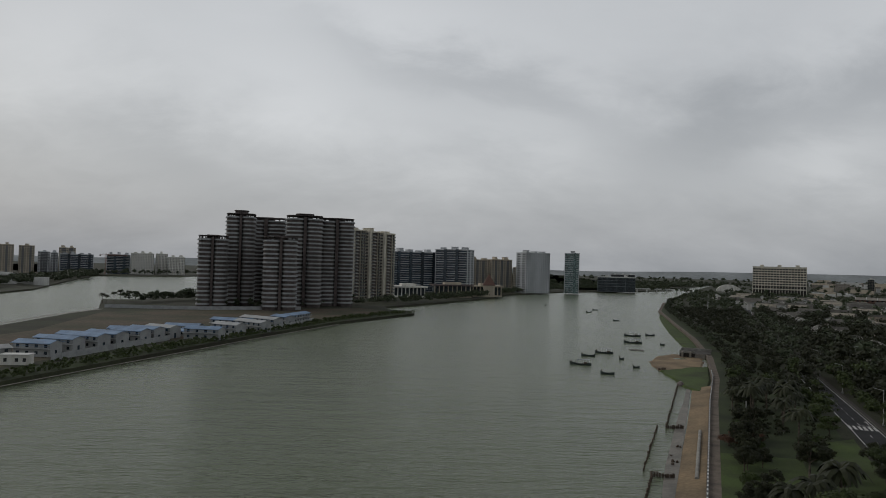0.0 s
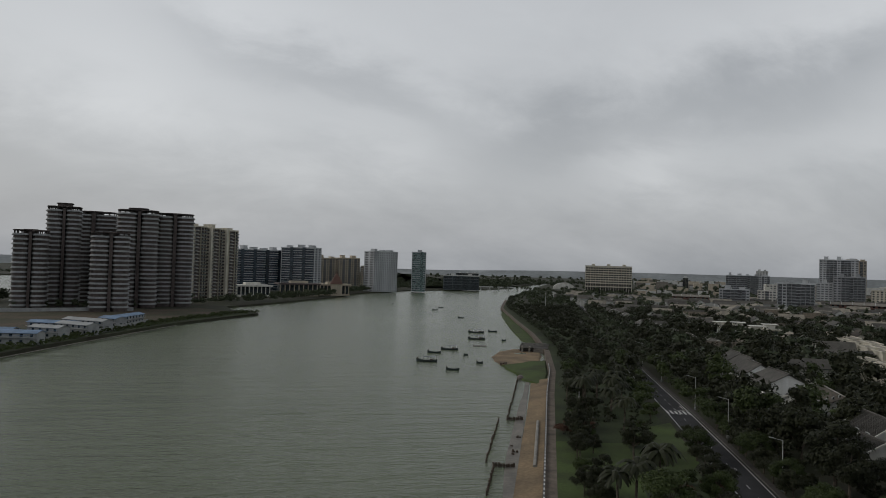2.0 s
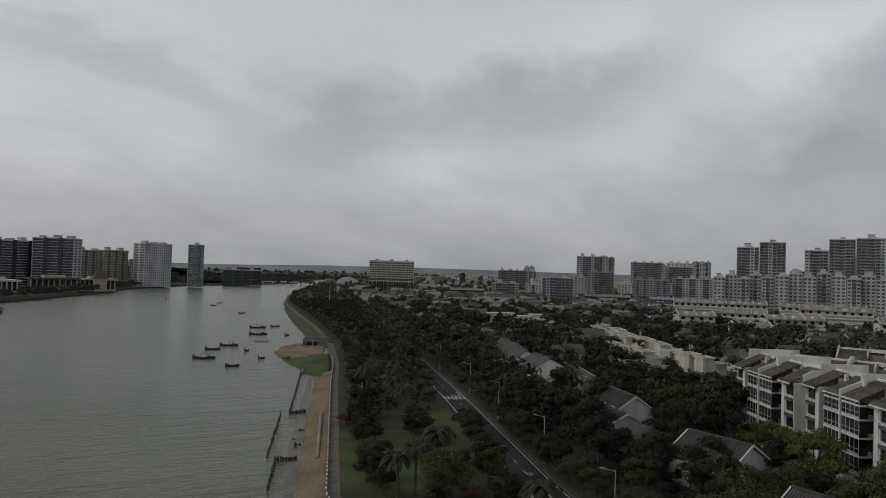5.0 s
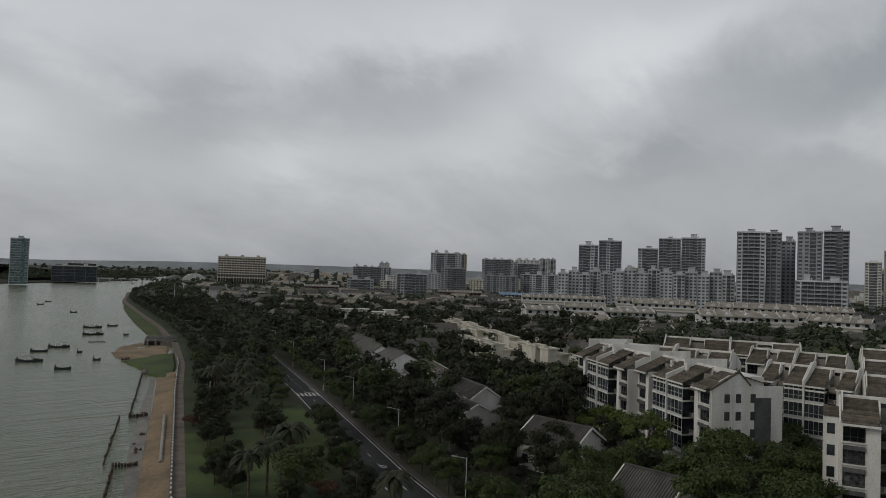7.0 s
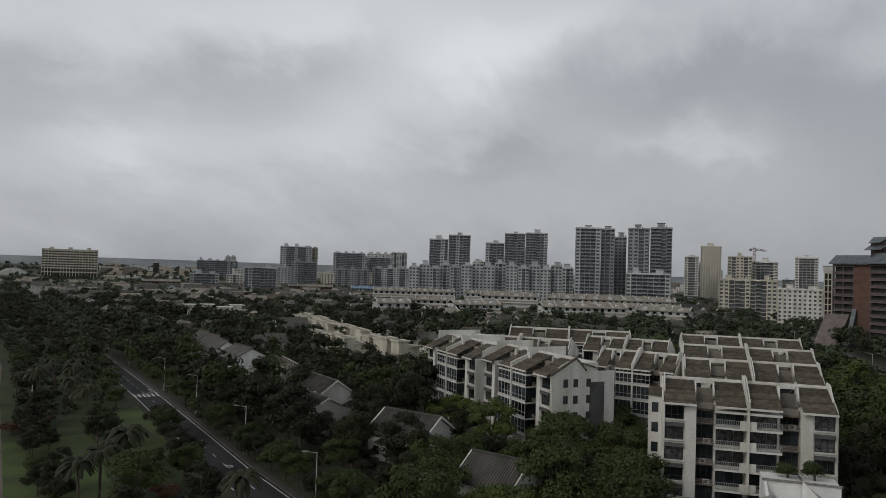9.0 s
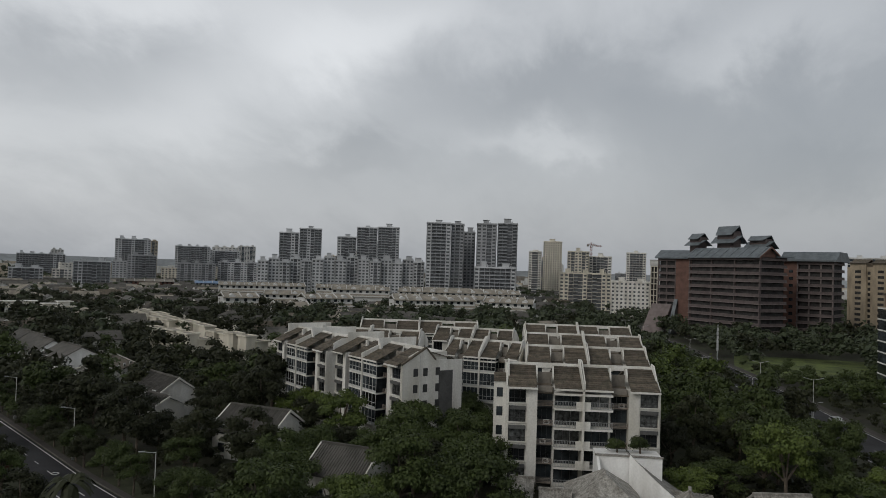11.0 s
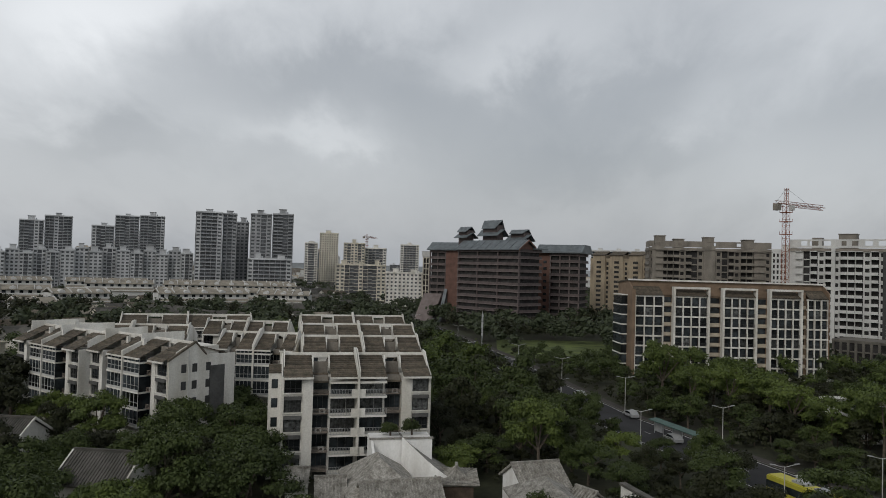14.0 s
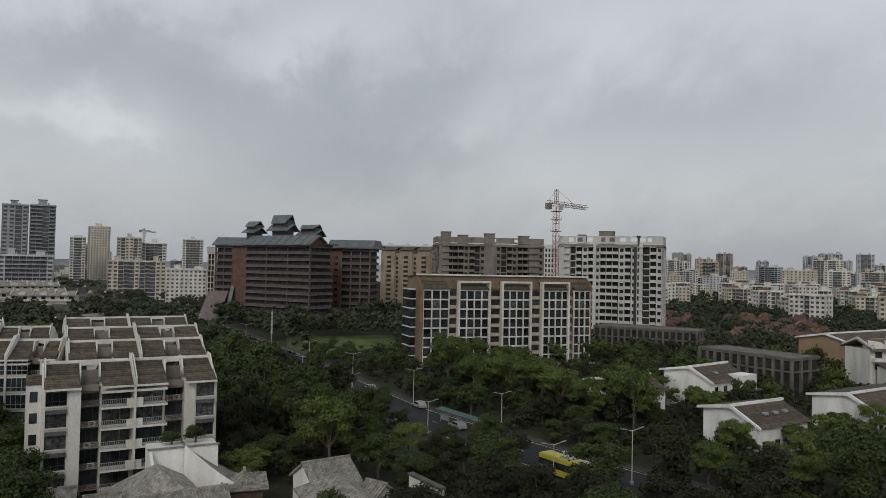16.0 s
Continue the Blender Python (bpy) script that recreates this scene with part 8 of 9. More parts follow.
def car(p, turn, paint, label):
    t = thing("car", pose(p[0], p[1], 0.03, 0, 0, turn), label, "car")
    part("body", Solid().front([(-2.2, 0.35), (2.2, 0.35), (2.25, 0.75), (1.2, 0.92), (0.6, 1.42), (-1.2, 1.45), (-1.9, 0.98), (-2.25, 0.9)], -0.88, 0.88), paint, t)
    part("windows", Solid().front([(1.05, 0.94), (0.55, 1.36), (-1.12, 1.38), (-1.7, 0.99)], -0.9, 0.9), "glass", t)
    for x in (-1.35, 1.4):
        for y in (-0.86, 0.86):
            part("wheel", Solid().rod((x, y - 0.1, 0.32), (x, y + 0.1, 0.32), 0.32, 12), "dark_metal", t)
    return t


car((158.1, -21.6), 18, "panel", "white car on the avenue")
car((180.7, -12.3), 198, "panel", "pale car on the avenue beside the trees")
car((207.1, -5.1), 198, "hull", "dark car on the avenue beside the trees")
car((137.0, -26.5), 18, "panel", "white car on the avenue beside the bus stop")
bpz = (102.6, -37.2)
t = thing("bus", pose(bpz[0], bpz[1], 0.03, 0, 0, 25), "city bus with a yellow and white roof on the avenue", "bus")
M["yellow"] = mat("yellow_paint", (0.50, 0.46, 0.06), 0.5, 0.08, 0.8, 5.0, 0.05)
part("body", Solid().box(-5.4, 5.4, -1.25, 1.25, 0.35, 2.9), "yellow", t)
part("window_band", Solid().box(-5.2, 5.42, -1.28, 1.28, 1.3, 2.3), "glass", t)
part("roof", Solid().box(-5.2, 5.2, -1.1, 1.1, 2.9, 3.05), "yellow", t)
part("roof_unit", Solid().box(-1.2, 1.2, -0.85, 0.85, 3.05, 3.35), "panel", t)
part("roof_unit", Solid().box(-4.4, -2.6, -0.8, 0.8, 3.05, 3.3), "panel", t)
for x in (-3.4, 3.2):
    for y in (-1.2, 1.2):
        part("wheel", Solid().rod((x, y - 0.12, 0.48), (x, y + 0.12, 0.48), 0.48, 12), "dark_metal", t)
s1, s2 = (143.3, -22.9), (129.8, -29.1)
m, w = plot(s1, s2, 2.0)
t = thing("bus_shelter", m, "bus shelter with a green roof and advertising panels", "bus shelter")
M["green"] = mat("green_sheet", (0.06, 0.11, 0.095), 0.6, 0.12, 0.8, 5.0, 0.05)
part("roof", Solid().side([(0.3, 2.55), (0.3, 2.7), (2.0, 2.95), (2.0, 2.8)], -0.3, w + 0.3), "green", t)
for i in range(6):
    part("post", Solid().box(w * i / 5.1, w * i / 5.1 + 0.12, 1.4, 1.52, 0, 2.7), "metal", t)
for i in (0, 2, 4):
    part("panel", Solid().box(w * i / 5.1 + 0.3, w * (i + 1) / 5.1 - 0.2, 1.42, 1.5, 0.5, 2.1), "panel" if i != 4 else "ochre", t)
bxp = (107.8, -39.2)
solo("equipment_cabinet", Solid().box(-0.9, 0.9, -0.7, 0.7, 0, 2.6).box(-1.0, 1.0, -0.8, 0.8, 2.6, 2.7), "pale", "grey roadside equipment cabinet beside the avenue", "cabinet", m=pose(bxp[0], bxp[1], 0, 0, 0, 25))
patch("meadow", [(259.1, 12.6), (318.0, 16.0), (329.0, -36.8), (240.8, -27.2), (250.1, -8.0)], 0.03, "grass_wild", "bright rough meadow between the avenue and the blocks")


patch("park_lawn", [(27.5, 40), (40.5, 97.0), (57.0, 138.8), (74.0, 184.0), (91.0, 227.0), (110.6, 285.0), (131.5, 364.4), (156.5, 472.8), (176, 404), (145.0, 318), (110.5, 222), (86.5, 155), (70.5, 112), (62.0, 90), (43.5, 30)], 0.014, "grass", "dark grass under the riverside park trees")


# ---- trees ----
def leaf_cards(rng, lobes, count, size):
    """Small bent leaves in clumps over the lobes of a crown, round darker hearts."""
    vs, fs = [], []
    wts = np.array([r * r for *_, r in lobes])
    pick = rng.choice(len(lobes), count, p=wts / wts.sum())
    d = rng.normal(size=(count, 3))
    d[:, 2] = np.where(d[:, 2] < -0.35, -d[:, 2] * 0.6, d[:, 2])
    d /= np.linalg.norm(d, axis=1)[:, None]
    L = np.array(lobes)
    c = L[pick, :3] + d * (L[pick, 3] * rng.uniform(0.40, 1.30, count))[:, None] * np.array([1.08, 1.08, 0.80])
    n = d + rng.normal(scale=0.55, size=(count, 3)) + np.array([0, 0, 0.35])
    n /= np.linalg.norm(n, axis=1)[:, None]
    t = np.cross(n, rng.normal(size=(count, 3)))
    t /= np.linalg.norm(t, axis=1)[:, None]
    b = np.cross(n, t)
    s = size * rng.uniform(0.6, 1.35, count)[:, None]
    tri = np.stack([c - t * s - b * s * 0.5, c + t * s - b * s * 0.35, c + b * s * 0.95 - n * s * 0.15], 1).reshape(-1, 3)
    vs += [tuple(v) for v in tri]
    fs += [(3 * i, 3 * i + 1, 3 * i + 2) for i in range(count)]
    for x, y, z, r in lobes:
        k = len(vs)
        ring = []
        for j, (zz, rr) in enumerate(((-0.5, 0.6), (0.1, 0.86), (0.55, 0.55))):
            for i in range(7):
                a = 2 * math.pi * (i + 0.5 * (j % 2)) / 7
                q = r * rng.uniform(0.45, 0.75)
                vs.append((x + q * rr * math.cos(a), y + q * rr * math.sin(a), z + q * zz * 0.8))
        vs.append((x, y, z + r * 0.55))
        for j in (0, 1):
            for i in range(7):
                fs.append((k + 7 * j + i, k + 7 * j + (i + 1) % 7, k + 7 * j + 7 + (i + 1) % 7, k + 7 * j + 7 + i))
        for i in range(7):
            fs.append((k + 14 + i, k + 14 + (i + 1) % 7, k + 21))
        fs.append(tuple(k + i for i in reversed(range(7))))
    return vs, fs


def crown_shape(rng, kind):
    """Lobes of a crown about 3.4 m in radius on a tree 8 m high."""
    lobes = []
    if kind == "round":
        for i in range(24):
            a, e = rng.uniform(0, 6.28), rng.uniform(-0.75, 1.0)
            k = math.sqrt(max(0.0, 1 - e * e * 0.8)) * rng.uniform(0.75, 1.25)
            lobes.append((2.3 * k * math.cos(a), 2.3 * k * math.sin(a), 4.6 + 2.2 * e, rng.uniform(0.45, 1.25)))
    elif kind == "flat":
        for i in range(24):
            a, q = rng.uniform(0, 6.28), math.sqrt(rng.uniform(0.02, 1.15)) * 3.3
            lobes.append((q * math.cos(a), q * math.sin(a), 5.6 - 0.13 * q * q + rng.uniform(-1.7, 0.6), rng.uniform(0.5, 1.25)))
    elif kind == "tall":
        for i in range(14):
            z = rng.uniform(2.6, 8.0)
            q = 1.7 * math.sin((z - 1.6) / 7.2 * math.pi) * rng.uniform(0.4, 1.0)
            a = rng.uniform(0, 6.28)
            lobes.append((q * math.cos(a), q * math.sin(a), z, rng.uniform(0.7, 1.15)))
    else:
        for i in range(9):
            a, q = rng.uniform(0, 6.28), rng.uniform(0.2, 1.9)
            lobes.append((q * math.cos(a), q * math.sin(a), rng.uniform(1.0, 2.4), rng.uniform(0.7, 1.1)))
    return lobes


def tree_data(seed, kind, count, size, leaf):
    rng = np.random.default_rng(seed)
    lobes = crown_shape(rng, kind)
    vs, fs = leaf_cards(rng, lobes, count, size)
    me = bpy.data.meshes.new("crown")
    me.from_pydata(vs, [], fs)
    me.materials.append(M[leaf])
    s = Solid()
    s.rod((0, 0, -0.2), (0.1, 0.05, 3.0), 0.24, 7, 0.15)
    for x, y, z, r in lobes[:5]:
        s.rod((0.1, 0.05, 2.6), (x * 0.8, y * 0.8, z - 0.2), 0.12, 5, 0.05)
    return s.data("trunk", "bark"), me


KINDS = {}
for lod, (count, size) in {"near": (9200, 0.142), "mid": (3000, 0.25)}.items():
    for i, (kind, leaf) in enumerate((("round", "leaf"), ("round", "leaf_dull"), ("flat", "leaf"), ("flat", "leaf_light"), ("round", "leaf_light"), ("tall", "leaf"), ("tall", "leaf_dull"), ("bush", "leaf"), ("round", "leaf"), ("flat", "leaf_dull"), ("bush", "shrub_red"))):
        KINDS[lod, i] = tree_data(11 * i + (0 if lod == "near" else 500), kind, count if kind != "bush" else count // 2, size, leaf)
TREE_LABEL = {0: "broad dark green tree", 1: "dull green broadleaf tree", 2: "flat-topped dark green tree", 3: "spreading fresh green tree", 4: "round fresh green tree",
              5: "tall dark green tree", 6: "tall dull green tree", 7: "low dark green bush", 8: "broad dark green tree", 9: "flat-topped dull green tree", 10: "low red-leaved bush"}


def palm_data(seed):
    rng = np.random.default_rng(seed)
    s = Solid()
    pts = [(0.10 * math.sin(i * 0.6), 0.12 * i * 0.3, i * 1.15) for i in range(6)]
    for p, q in zip(pts, pts[1:]):
        s.rod(p, q, 0.16, 7, 0.14)
    top = pts[-1]
    vs, fs = [], []
    for j in range(20):
        a = j * 2.4
        rise, reach = rng.uniform(0.2, 1.5), rng.uniform(2.0, 2.8)
        prev = None
        for i in range(6):
            u = i / 5
            r, z = reach * u, rise * math.sin(u * 2.2) - 1.6 * u * u
            w = 0.42 * math.sin(0.35 + u * 2.5)
            cx, cy, cz = top[0] + r * math.cos(a), top[1] + r * math.sin(a), top[2] + z
            nx, ny = -math.sin(a) * w, math.cos(a) * w
            k = len(vs)
            vs += [(cx + nx, cy + ny, cz - w * 0.5), (cx, cy, cz), (cx - nx, cy - ny, cz - w * 0.5)]
            if prev is not None:
                fs += [(prev, prev + 1, k + 1, k), (prev + 1, prev + 2, k + 2, k + 1)]
            prev = k
    me = bpy.data.meshes.new("crown")
    me.from_pydata(vs, [], fs)
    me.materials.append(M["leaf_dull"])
    return s.data("trunk", "bark"), me


PALMS = [palm_data(70 + i) for i in range(3)]


def plant(x, y, kind, scale, lod, z=0.0):
    turn = (x * 37.7 + y * 17.3) % 360
    if kind == "palm":
        data, label, name, cat = PALMS[int(turn) % 3], "palm tree with a ringed trunk and drooping fronds", "palm_tree", "palm"
    else:
        data, label, name, cat = KINDS[lod, kind], TREE_LABEL[kind] + (" beside the avenue" if x > 90 and y < 25 else " among the houses" if y < 150 or x > 130 else " in the riverside park"), "tree" if kind not in (7, 10) else "bush", "tree" if kind not in (7, 10) else "bush"
    t = thing(name, pose(x, y, z, 0, 0, turn) @ Matrix.Diagonal((scale, scale, scale * (0.84 + (turn % 30) / 75), 1)), label, cat, "trees")
    part("trunk", data[0], "bark", t)
    part("crown", data[1], "leaf", t)


LAWNS = [[(39.1, 99.6), (53.0, 133.4), (66.6, 130.0), (50.5, 89.7)], [(76.9, 142.8), (85.9, 147.5), (73.1, 115.3), (61.6, 103.3)], [(262, 4.0), (296.5, 12.5), (313.8, -4.3), (307.0, -30.0), (246.0, -25.0), (252.5, -11.0)]]
for q in LAWNS[:2]:
    patch("lawn", q, 0.025, "grass_lawn", "mown green lawn in the riverside park")
PARK = BANK[2:] + list(reversed(ROAD_A[1:]))
rng = random.Random(5)
planted, woods = [], []
GRID = {}


def far_enough(x, y, gap):
    cx, cy = int(x // 8), int(y // 8)
    for i in range(cx - 1, cx + 2):
        for j in range(cy - 1, cy + 2):
            for u, v in GRID.get((i, j), ()):
                if (u - x) ** 2 + (v - y) ** 2 < gap * gap:
                    return False
    return True


# the shrub in the planter on the court hall
ck = math.hypot(hw1[0] + hw2[0], hw1[1] + hw2[1]) / 2
cx, cy = (hw1[0] + hw2[0]) / 2, (hw1[1] + hw2[1]) / 2
for u in (-1.6, 1.4):
    ang = math.atan2(hw2[1] - hw1[1], hw2[0] - hw1[0])
    plant(cx * (1 + 2.2 / ck) + u * math.cos(ang), cy * (1 + 2.2 / ck) + u * math.sin(ang), 7, 0.62, "near", 7.6)
# rough bushes over the meadow
mb = random.Random(44)
for i in range(16):
    x, y = mb.uniform(246, 318), mb.uniform(-32, 12)
    plant(x, y, 7, mb.uniform(0.25, 0.5), "mid")
# broad fresh crowns between the avenue and the brown block
for i, (x, y) in enumerate(((168.2, -36.2), (161.9, -42.9), (156.0, -49.5), (146.7, -50.8), (137.4, -54.3), (131.1, -60.4), (187.3, -48.7), (176.7, -31.4), (178.5, -43.5), (168.8, -50.2), (140.2, -62.0), (196.5, -41.0))):
    if clear_at(x, y, 0.5) and road_gap((x, y), ROAD_B, 6.0):
        plant(x, y, 4, 1.30 + 0.12 * (i % 4), "near")
        GRID.setdefault((int(x // 8), int(y // 8)), []).append((x, y))
# undergrowth below those crowns and along the bus stop
ub = random.Random(77)
for i in range(230):
    x, y = ub.uniform(104, 205), ub.uniform(-72, -20)
    if not clear_at(x, y, 0.9) or road_gap((x, y), ROAD_B, 34.0) or not road_gap((x, y), ROAD_B, 8.6) or y > -30.6 + (x - 127.3) * 0.46 or not far_enough(x, y, 2.4):
        continue
    GRID.setdefault((int(x // 8), int(y // 8)), []).append((x, y))
    planted.append((x, y, ub.choice([7, 7, 7, 9, 0]), ub.uniform(0.55, 0.85), math.hypot(x, y)))
# the dark street trees on the park side of the avenue
for x, y, a in along(ROAD_B, 4.6):
    if not 102 < x < 340:
        continue
    off = ub.uniform(8.0, 9.6)
    u, v = x - math.sin(a) * off, y + math.cos(a) * off
    b_ = math.degrees(math.atan2(u, v))
    d = math.hypot(u, v)
    if not clear_at(u, v, 1.2) or 91.8 < b_ < 97.5 or 106.5 < b_ < 109.5:
        continue
    size = 0.62 if 97.5 <= b_ < 103 else 0.8 if d > 190 else 0.95
    GRID.setdefault((int(u // 8), int(v // 8)), []).append((u, v))
    planted.append((u, v, ub.choice([0, 9, 8, 1, 9]), size * ub.uniform(0.9, 1.1), d))
# fresh garden trees before the white villas beyond the avenue
for i, (x, y) in enumerate(((109.3, -68.6), (112.4, -75.8), (114.6, -82.0), (121.0, -104.6), (124.2, -112.0), (142.0, -62.2), (143.4, -68.4), (128.0, -119.4))):
    if clear_at(x, y, 0.4):
        plant(x, y, (4, 3, 4, 4, 0)[i % 5], 0.84 + 0.05 * (i % 3), "near")
        GRID.setdefault((int(x // 8), int(y // 8)), []).append((x, y))
# tall trees that stand between the two white blocks
for i, (x, y) in enumerate(((112.5, 52.0), (107.0, 46.5), (101.5, 43.0), (96.0, 38.0), (91.0, 36.5))):
    if clear_at(x, y, 0.8):
        plant(x, y, (8, 5, 0, 2, 8)[i], 1.15 + 0.08 * (i % 3), "near")
        GRID.setdefault((int(x // 8), int(y // 8)), []).append((x, y))
# the park's red shrubs and its palms
for i, (x, y) in enumerate(((63.9, 142.4), (56.9, 138.9), (66.3, 100.5), (59.8, 97.9), (61.5, 145.6), (54.9, 86.9))):
    plant(x, y, 10, 0.62 + 0.12 * (i % 3), "near")
    GRID.setdefault((int(x // 8), int(y // 8)), []).append((x, y))
for i, (x, y) in enumerate(((70.2, 170.0), (81.4, 177.3), (77.5, 160.0), (48.7, 91.8), (45.4, 90.8), (69.5, 158.8), (69.8, 138.0), (73.4, 166.5), (78.5, 170.2), (74.0, 153.1), (84.6, 171.9), (53.1, 93.4))):
    plant(x, y, "palm", 1.05 + 0.09 * (i % 4), "near")
    GRID.setdefault((int(x // 8), int(y // 8)), []).append((x, y))
# street trees whose crowns reach over the riverside road
sr_ = random.Random(29)
for x, y, a in along(ROAD_A, 5.6):
    for side, off in ((1, 4.9), (-1, 4.7)):
        u, v = x + math.sin(a) * side * off + sr_.uniform(-0.5, 0.5), y - math.cos(a) * side * off + sr_.uniform(-0.9, 0.9)
        d = math.hypot(u, v)
        if y < 55 or y > 520 or side < 0 and y < 170 and not 108 < y < 122 or not road_gap((u, v), ROAD_A, 4.2):
            continue
        GRID.setdefault((int(u // 8), int(v // 8)), []).append((u, v))
        planted.append((u, v, sr_.choice([0, 8, 9, 1, 2]), sr_.uniform(0.95, 1.15) if y > 200 else sr_.uniform(0.62, 0.80), d))
# shrubs and small trees that crowd the riverside path
er = random.Random(61)
for x, y, a in along(BANK[3:], 2.6):
    for side in (4.4, 6.6):
        u, v = x + math.sin(a) * (side + er.uniform(-0.6, 0.6)), y - math.cos(a) * (side + er.uniform(-0.6, 0.6))
        if not inside((u, v), MAINLAND):
            u, v = 2 * x - u, 2 * y - v
        if math.hypot(u, v) > 104 and far_enough(u, v, 2.4) and er.random() < 0.8:
            GRID.setdefault((int(u // 8), int(v // 8)), []).append((u, v))
            planted.append((u, v, er.choice([7, 1, 7, 9]), er.uniform(0.45, 0.75), math.hypot(u, v)))
for n in range(34000):
    bearing = radians(rng.uniform(4, 134))
    d = math.sqrt(rng.uniform(72 ** 2, 620 ** 2))
    if d > 330 and rng.random() < 0.25:
        continue
    x, y = d * math.sin(bearing), d * math.cos(bearing)
    if not inside((x, y), MAINLAND) or not clear_at(x, y, 1.6) or not road_gap((x, y), BANK, 3.3):
        continue
    if any(inside((x, y), q) for q in LAWNS):
        continue
    park = inside((x, y), PARK)
    if not road_gap((x, y), ROAD_A, 4.6 if y > 190 or not park else 6.8) or not road_gap((x, y), ROAD_B, 7.2 if d > 120 else 5.0):
        continue
    gap = rng.uniform(3.6, 6.0) if park else rng.uniform(4.4, 7.4)
    if not far_enough(x, y, gap):
        continue
    GRID.setdefault((int(x // 8), int(y // 8)), []).append((x, y))
    if park:
        kind = rng.choice([1, 0, 1, 6, 9, 8, "palm", 7, 7]) if d < 230 else rng.choice([1, 9])
        scale = gap / 5.0 * rng.uniform(0.8, 1.05)
    else:
        east = bearing > radians(97)
        kind = rng.choice([4, 0, 4, 8, 9, 2, 3] if d > 112 else [0, 2, 8, 0, 9, 1, 3] if d > 98 else [0, 9, 1, 8, 1, 6]) if east else rng.choice([1, 9, 0, 1, 6, 9, 8, 1]) if bearing < radians(52) else rng.choice([0, 2, 8, 9, 5, 0, 1, 8, 4, 2, 0, 3])
        scale = max(0.8, gap / 5.2) * rng.uniform(0.92, 1.12) * (1.16 if 230 < d < 430 else 0.98 if d < 520 and d > 230 else 0.72 if east and d > 122 and bearing < radians(113) else 1.0) * ((0.95 if d < 108 else 0.78) if east else 1.0)
    if d > 120 and not park and not road_gap((x * (1 + 8 / d), y * (1 + 8 / d)), ROAD_B, 8.0):
        if radians(93.0) < bearing < radians(99):
            kind, scale = 7, rng.uniform(0.7, 1.2)
        else:
            kind, scale = rng.choice([0, 9, 1, 8]), rng.uniform(0.7, 0.95)
    if 190 < d < 262 and radians(86) < bearing < radians(97):
        kind, scale = 7, rng.uniform(0.7, 1.2)
    if kind == 7:
        scale *= 0.9
    planted.append((x, y, kind, scale, d))
planted.sort(key=lambda q: q[4])
singles = 0
for x, y, kind, scale, d in planted:
    if singles < 300 or kind == "palm":
        plant(x, y, kind, scale, "near" if d < 140 else "mid")
        singles += 1
    else:
        woods.append((x, y, kind, scale, d))


def far_wood(name, spots, label, leaf="leaf_far", lobes_each=5, cards=34, size=0.75):
    """Far crowns, too many to count, in one mesh."""
    rg = np.random.default_rng(9)
    vs, fs = [], []
    for x, y, scale in spots:
        lobes = []
        for i in range(lobes_each):
            a, q = rg.uniform(0, 6.28), rg.uniform(0.3, 2.0) * scale
            lobes.append((x + q * math.cos(a), y + q * math.sin(a), (rg.uniform(3.0, 6.2)) * scale, rg.uniform(1.2, 1.9) * scale))
        v, f = leaf_cards(rg, lobes, cards, size * scale)
        k = len(vs)
        vs += v
        fs += [tuple(i + k for i in q) for q in f]
    me = bpy.data.meshes.new(name)
    me.from_pydata(vs, [], fs)
    me.materials.append(M[leaf])
    return tagged(new(name, me), label, "trees", kind="stuff")


far_wood("mid_trees", [(x, y, s) for x, y, k, s, d in woods if d < 260 and k not in (3, 4, 1, 9, 6)], "dense dark green trees between the houses", "leaf", 7, 420, 0.32)
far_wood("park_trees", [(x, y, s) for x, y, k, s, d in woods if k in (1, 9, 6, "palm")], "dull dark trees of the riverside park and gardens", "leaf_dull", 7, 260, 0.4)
far_wood("mid_trees", [(x, y, s) for x, y, k, s, d in woods if d < 260 and k in (3, 4)], "dense fresh green trees beyond the avenue", "leaf_light", 7, 420, 0.32)
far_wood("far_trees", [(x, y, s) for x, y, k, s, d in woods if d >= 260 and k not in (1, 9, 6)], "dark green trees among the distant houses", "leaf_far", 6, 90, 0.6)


def belt(spots, per, spread, seed, low=0.7, high=1.1):
    """Crowns strewn along a line of places."""
    rg = random.Random(seed)
    out = []
    for (ax, ay), (bx, by) in zip(spots, spots[1:]):
        n = max(2, int(math.hypot(bx - ax, by - ay) / per))
        for i in range(n):
            u = (i + rg.random()) / n
            out.append((ax + (bx - ax) * u + rg.uniform(-spread, spread), ay + (by - ay) * u + rg.uniform(-spread, spread), rg.uniform(low, high)))
    return out


far_wood("peninsula_trees", belt([(-224.2, 520.3), (-213.7, 551.0), (-202.7, 595.1)], 1.6, 10, 1, 0.8, 1.3) + belt([(-191.0, 558.5), (-137.3, 574.2), (-79.0, 615.4)], 2.5, 12, 2), "dark trees beside the hoarding on the peninsula", "leaf_far", 6, 60, 0.8)
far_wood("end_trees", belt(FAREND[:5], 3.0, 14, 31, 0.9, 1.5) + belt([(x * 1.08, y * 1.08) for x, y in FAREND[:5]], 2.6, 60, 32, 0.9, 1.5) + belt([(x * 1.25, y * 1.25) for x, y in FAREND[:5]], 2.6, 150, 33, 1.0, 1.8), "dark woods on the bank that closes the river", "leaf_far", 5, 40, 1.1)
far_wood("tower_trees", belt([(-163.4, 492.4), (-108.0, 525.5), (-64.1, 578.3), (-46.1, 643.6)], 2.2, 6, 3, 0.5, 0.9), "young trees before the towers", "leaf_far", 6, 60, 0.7)
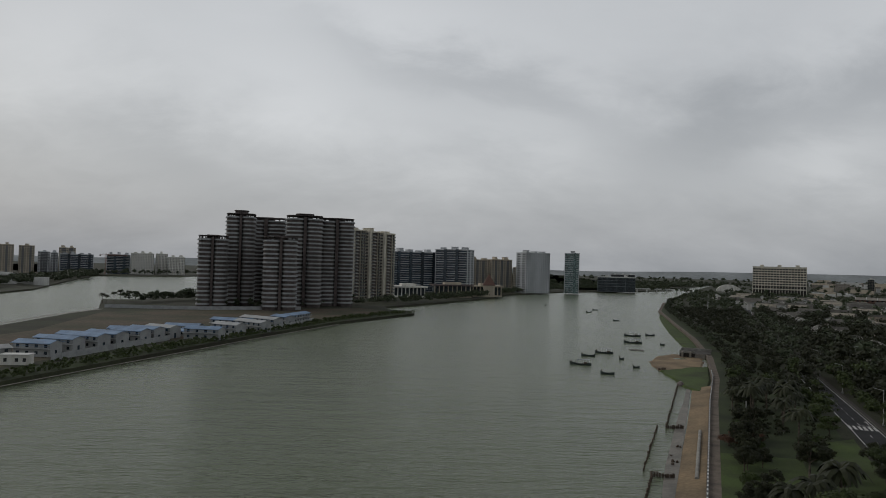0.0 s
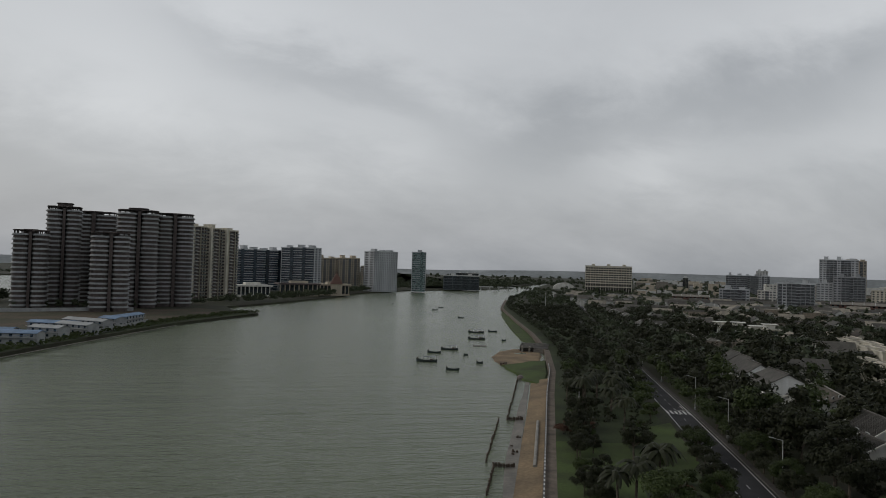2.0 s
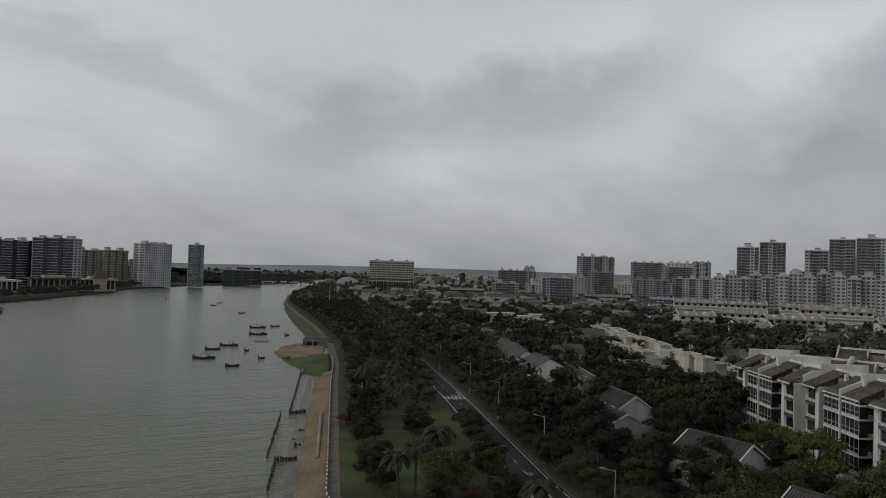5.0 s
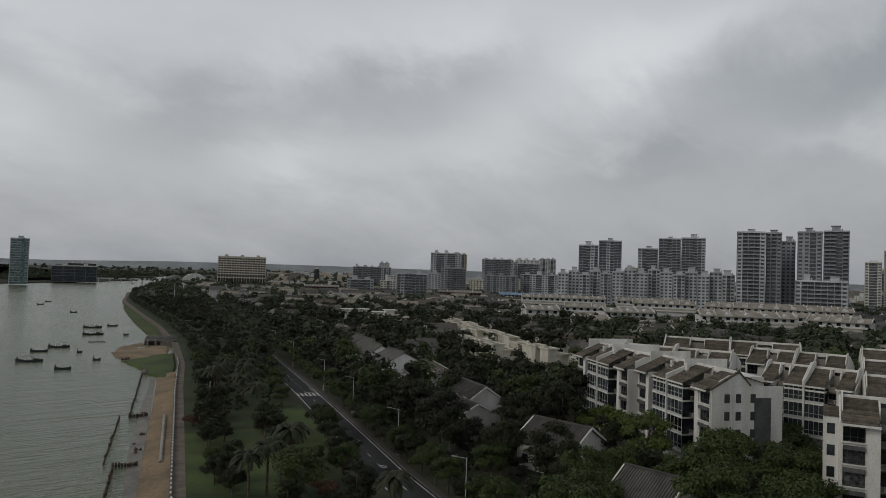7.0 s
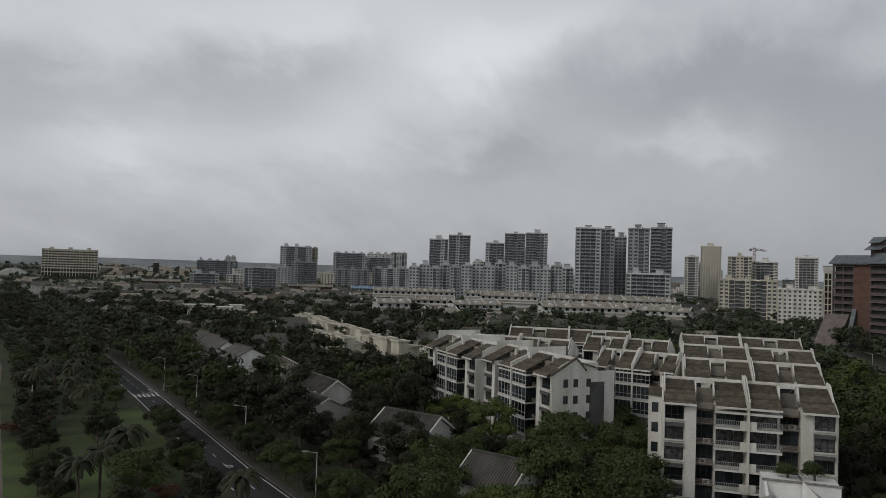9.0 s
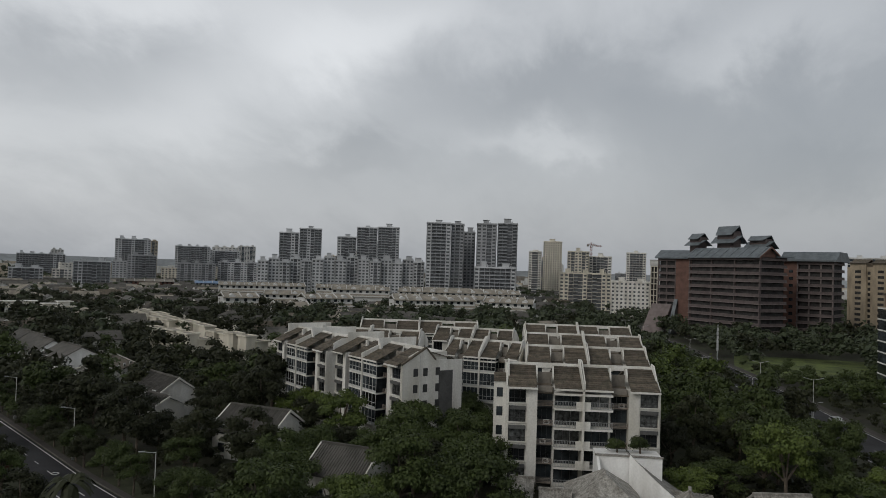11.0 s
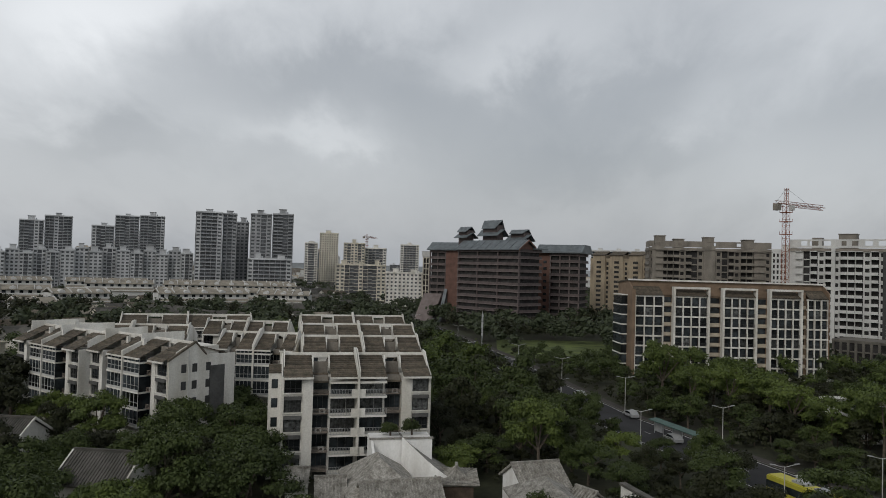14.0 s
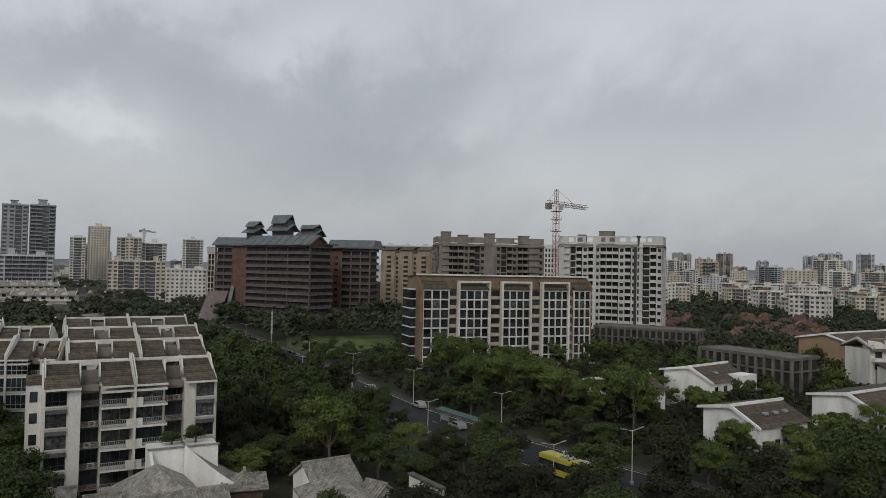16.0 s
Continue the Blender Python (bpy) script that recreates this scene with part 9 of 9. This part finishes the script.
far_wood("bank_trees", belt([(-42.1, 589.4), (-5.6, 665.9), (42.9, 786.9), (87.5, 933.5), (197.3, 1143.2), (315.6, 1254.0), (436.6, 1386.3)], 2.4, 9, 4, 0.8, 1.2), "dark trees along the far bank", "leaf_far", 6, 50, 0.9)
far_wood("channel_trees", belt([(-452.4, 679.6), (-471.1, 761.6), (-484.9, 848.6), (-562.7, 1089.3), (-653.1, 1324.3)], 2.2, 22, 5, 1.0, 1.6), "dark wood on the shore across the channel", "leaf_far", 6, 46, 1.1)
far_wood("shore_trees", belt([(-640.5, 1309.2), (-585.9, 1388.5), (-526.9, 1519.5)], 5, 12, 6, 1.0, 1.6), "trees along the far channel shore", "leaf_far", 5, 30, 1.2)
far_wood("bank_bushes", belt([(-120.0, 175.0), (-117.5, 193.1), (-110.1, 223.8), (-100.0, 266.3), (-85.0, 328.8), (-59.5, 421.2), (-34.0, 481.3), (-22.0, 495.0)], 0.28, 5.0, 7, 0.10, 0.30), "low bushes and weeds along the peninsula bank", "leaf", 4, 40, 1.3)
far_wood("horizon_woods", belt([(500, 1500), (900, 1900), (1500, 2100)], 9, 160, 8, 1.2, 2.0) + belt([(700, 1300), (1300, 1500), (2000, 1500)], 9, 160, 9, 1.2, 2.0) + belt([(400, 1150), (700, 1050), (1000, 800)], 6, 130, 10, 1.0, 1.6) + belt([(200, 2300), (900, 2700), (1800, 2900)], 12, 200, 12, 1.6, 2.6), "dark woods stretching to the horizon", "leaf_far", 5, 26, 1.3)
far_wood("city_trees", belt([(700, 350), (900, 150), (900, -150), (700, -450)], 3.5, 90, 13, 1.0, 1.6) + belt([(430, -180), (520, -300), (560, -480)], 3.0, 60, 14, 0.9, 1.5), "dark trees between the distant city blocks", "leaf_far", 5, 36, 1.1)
for i, p in enumerate(((-239.1, 504.8), (-239.7, 512.1), (-241.5, 527.3), (-243.7, 543.1), (-244.9, 560.6), (-246.1, 569.5), (-240.7, 563.1))):
    plant(p[0], p[1], "palm", 1.1, "mid")


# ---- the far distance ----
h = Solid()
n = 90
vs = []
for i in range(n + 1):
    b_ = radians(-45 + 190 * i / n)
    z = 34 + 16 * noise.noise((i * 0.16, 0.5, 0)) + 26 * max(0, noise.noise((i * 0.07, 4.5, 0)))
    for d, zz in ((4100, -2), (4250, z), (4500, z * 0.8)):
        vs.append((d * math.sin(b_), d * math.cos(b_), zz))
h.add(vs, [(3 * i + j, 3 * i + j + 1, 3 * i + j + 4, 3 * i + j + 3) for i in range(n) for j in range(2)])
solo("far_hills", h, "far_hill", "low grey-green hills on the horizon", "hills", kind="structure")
fr = random.Random(77)
for mname, count, label in (("pale", 520, "pale low roofs of the far city"), ("concrete", 420, "grey low roofs of the far city"), ("beige", 260, "beige low roofs of the far city")):
    s = Solid()
    for i in range(count):
        b_, d = fr.uniform(27, 140), fr.uniform(1150, 3600)
        x, y = d * math.sin(radians(b_)), d * math.cos(radians(b_))
        if not inside((x, y), MAINLAND):
            continue
        k = min(1.0, d / 2200)
        w, dd, hh = fr.uniform(12, 50) * k, fr.uniform(10, 24) * k, fr.uniform(4, 8) if d < 1600 else fr.uniform(5, 18)
        c, sn = math.cos(radians(-b_ + fr.uniform(-30, 30))), math.sin(radians(-b_))
        s.prism([(x + c * u * w / 2 - sn * v * dd / 2, y + sn * u * w / 2 + c * v * dd / 2) for u, v in ((-1, -1), (1, -1), (1, 1), (-1, 1))], 0, hh)
    tagged(solo("far_roofs", s, mname, label, "buildings"), kind="stuff")


# undergrowth that closes the ground below the trees
ug, spots = random.Random(15), []
for i in range(9000):
    b_, d = radians(ug.uniform(8, 134)), math.sqrt(ug.uniform(75 ** 2, 270 ** 2))
    x, y = d * math.sin(b_), d * math.cos(b_)
    if not clear_at(x, y, 0.6) or not road_gap((x, y), BANK, 6.5) or not inside((x, y), MAINLAND) or any(inside((x, y), q) for q in LAWNS) or not road_gap((x, y), ROAD_A, 6.4) or not road_gap((x, y), ROAD_B, 7.5):
        continue
    if inside((x, y), PARK) and ug.random() < 0.6:
        continue
    spots.append((x, y, ug.uniform(0.22, 0.5)))
far_wood("undergrowth", spots, "dark shrubs and hedges below the trees", "leaf_dull", 3, 46, 0.75)

s = Solid()
for i in range(170):
    u, v = fr.random(), fr.random()
    x, y = -420 - 700 * u - 150 * v, 760 + 420 * u * 0.9 + 260 * v
    if inside((x, y), FARLEFT):
        s.box(x - fr.uniform(4, 9), x + fr.uniform(4, 9), y - 5, y + 5, 0, fr.uniform(4, 9))
tagged(solo("channel_roofs", s, "pale", "pale low houses across the channel", "buildings"), kind="stuff")

ow, spots = random.Random(51), []
for i in range(4600):
    b_, d = radians(ow.uniform(11, 134)), math.sqrt(ow.uniform(600 ** 2, 1150 ** 2))
    x, y = d * math.sin(b_), d * math.cos(b_)
    if inside((x, y), MAINLAND) and clear_at(x, y, 3) and road_gap((x, y), BANK, 8):
        spots.append((x, y, ow.uniform(0.8, 1.4)))
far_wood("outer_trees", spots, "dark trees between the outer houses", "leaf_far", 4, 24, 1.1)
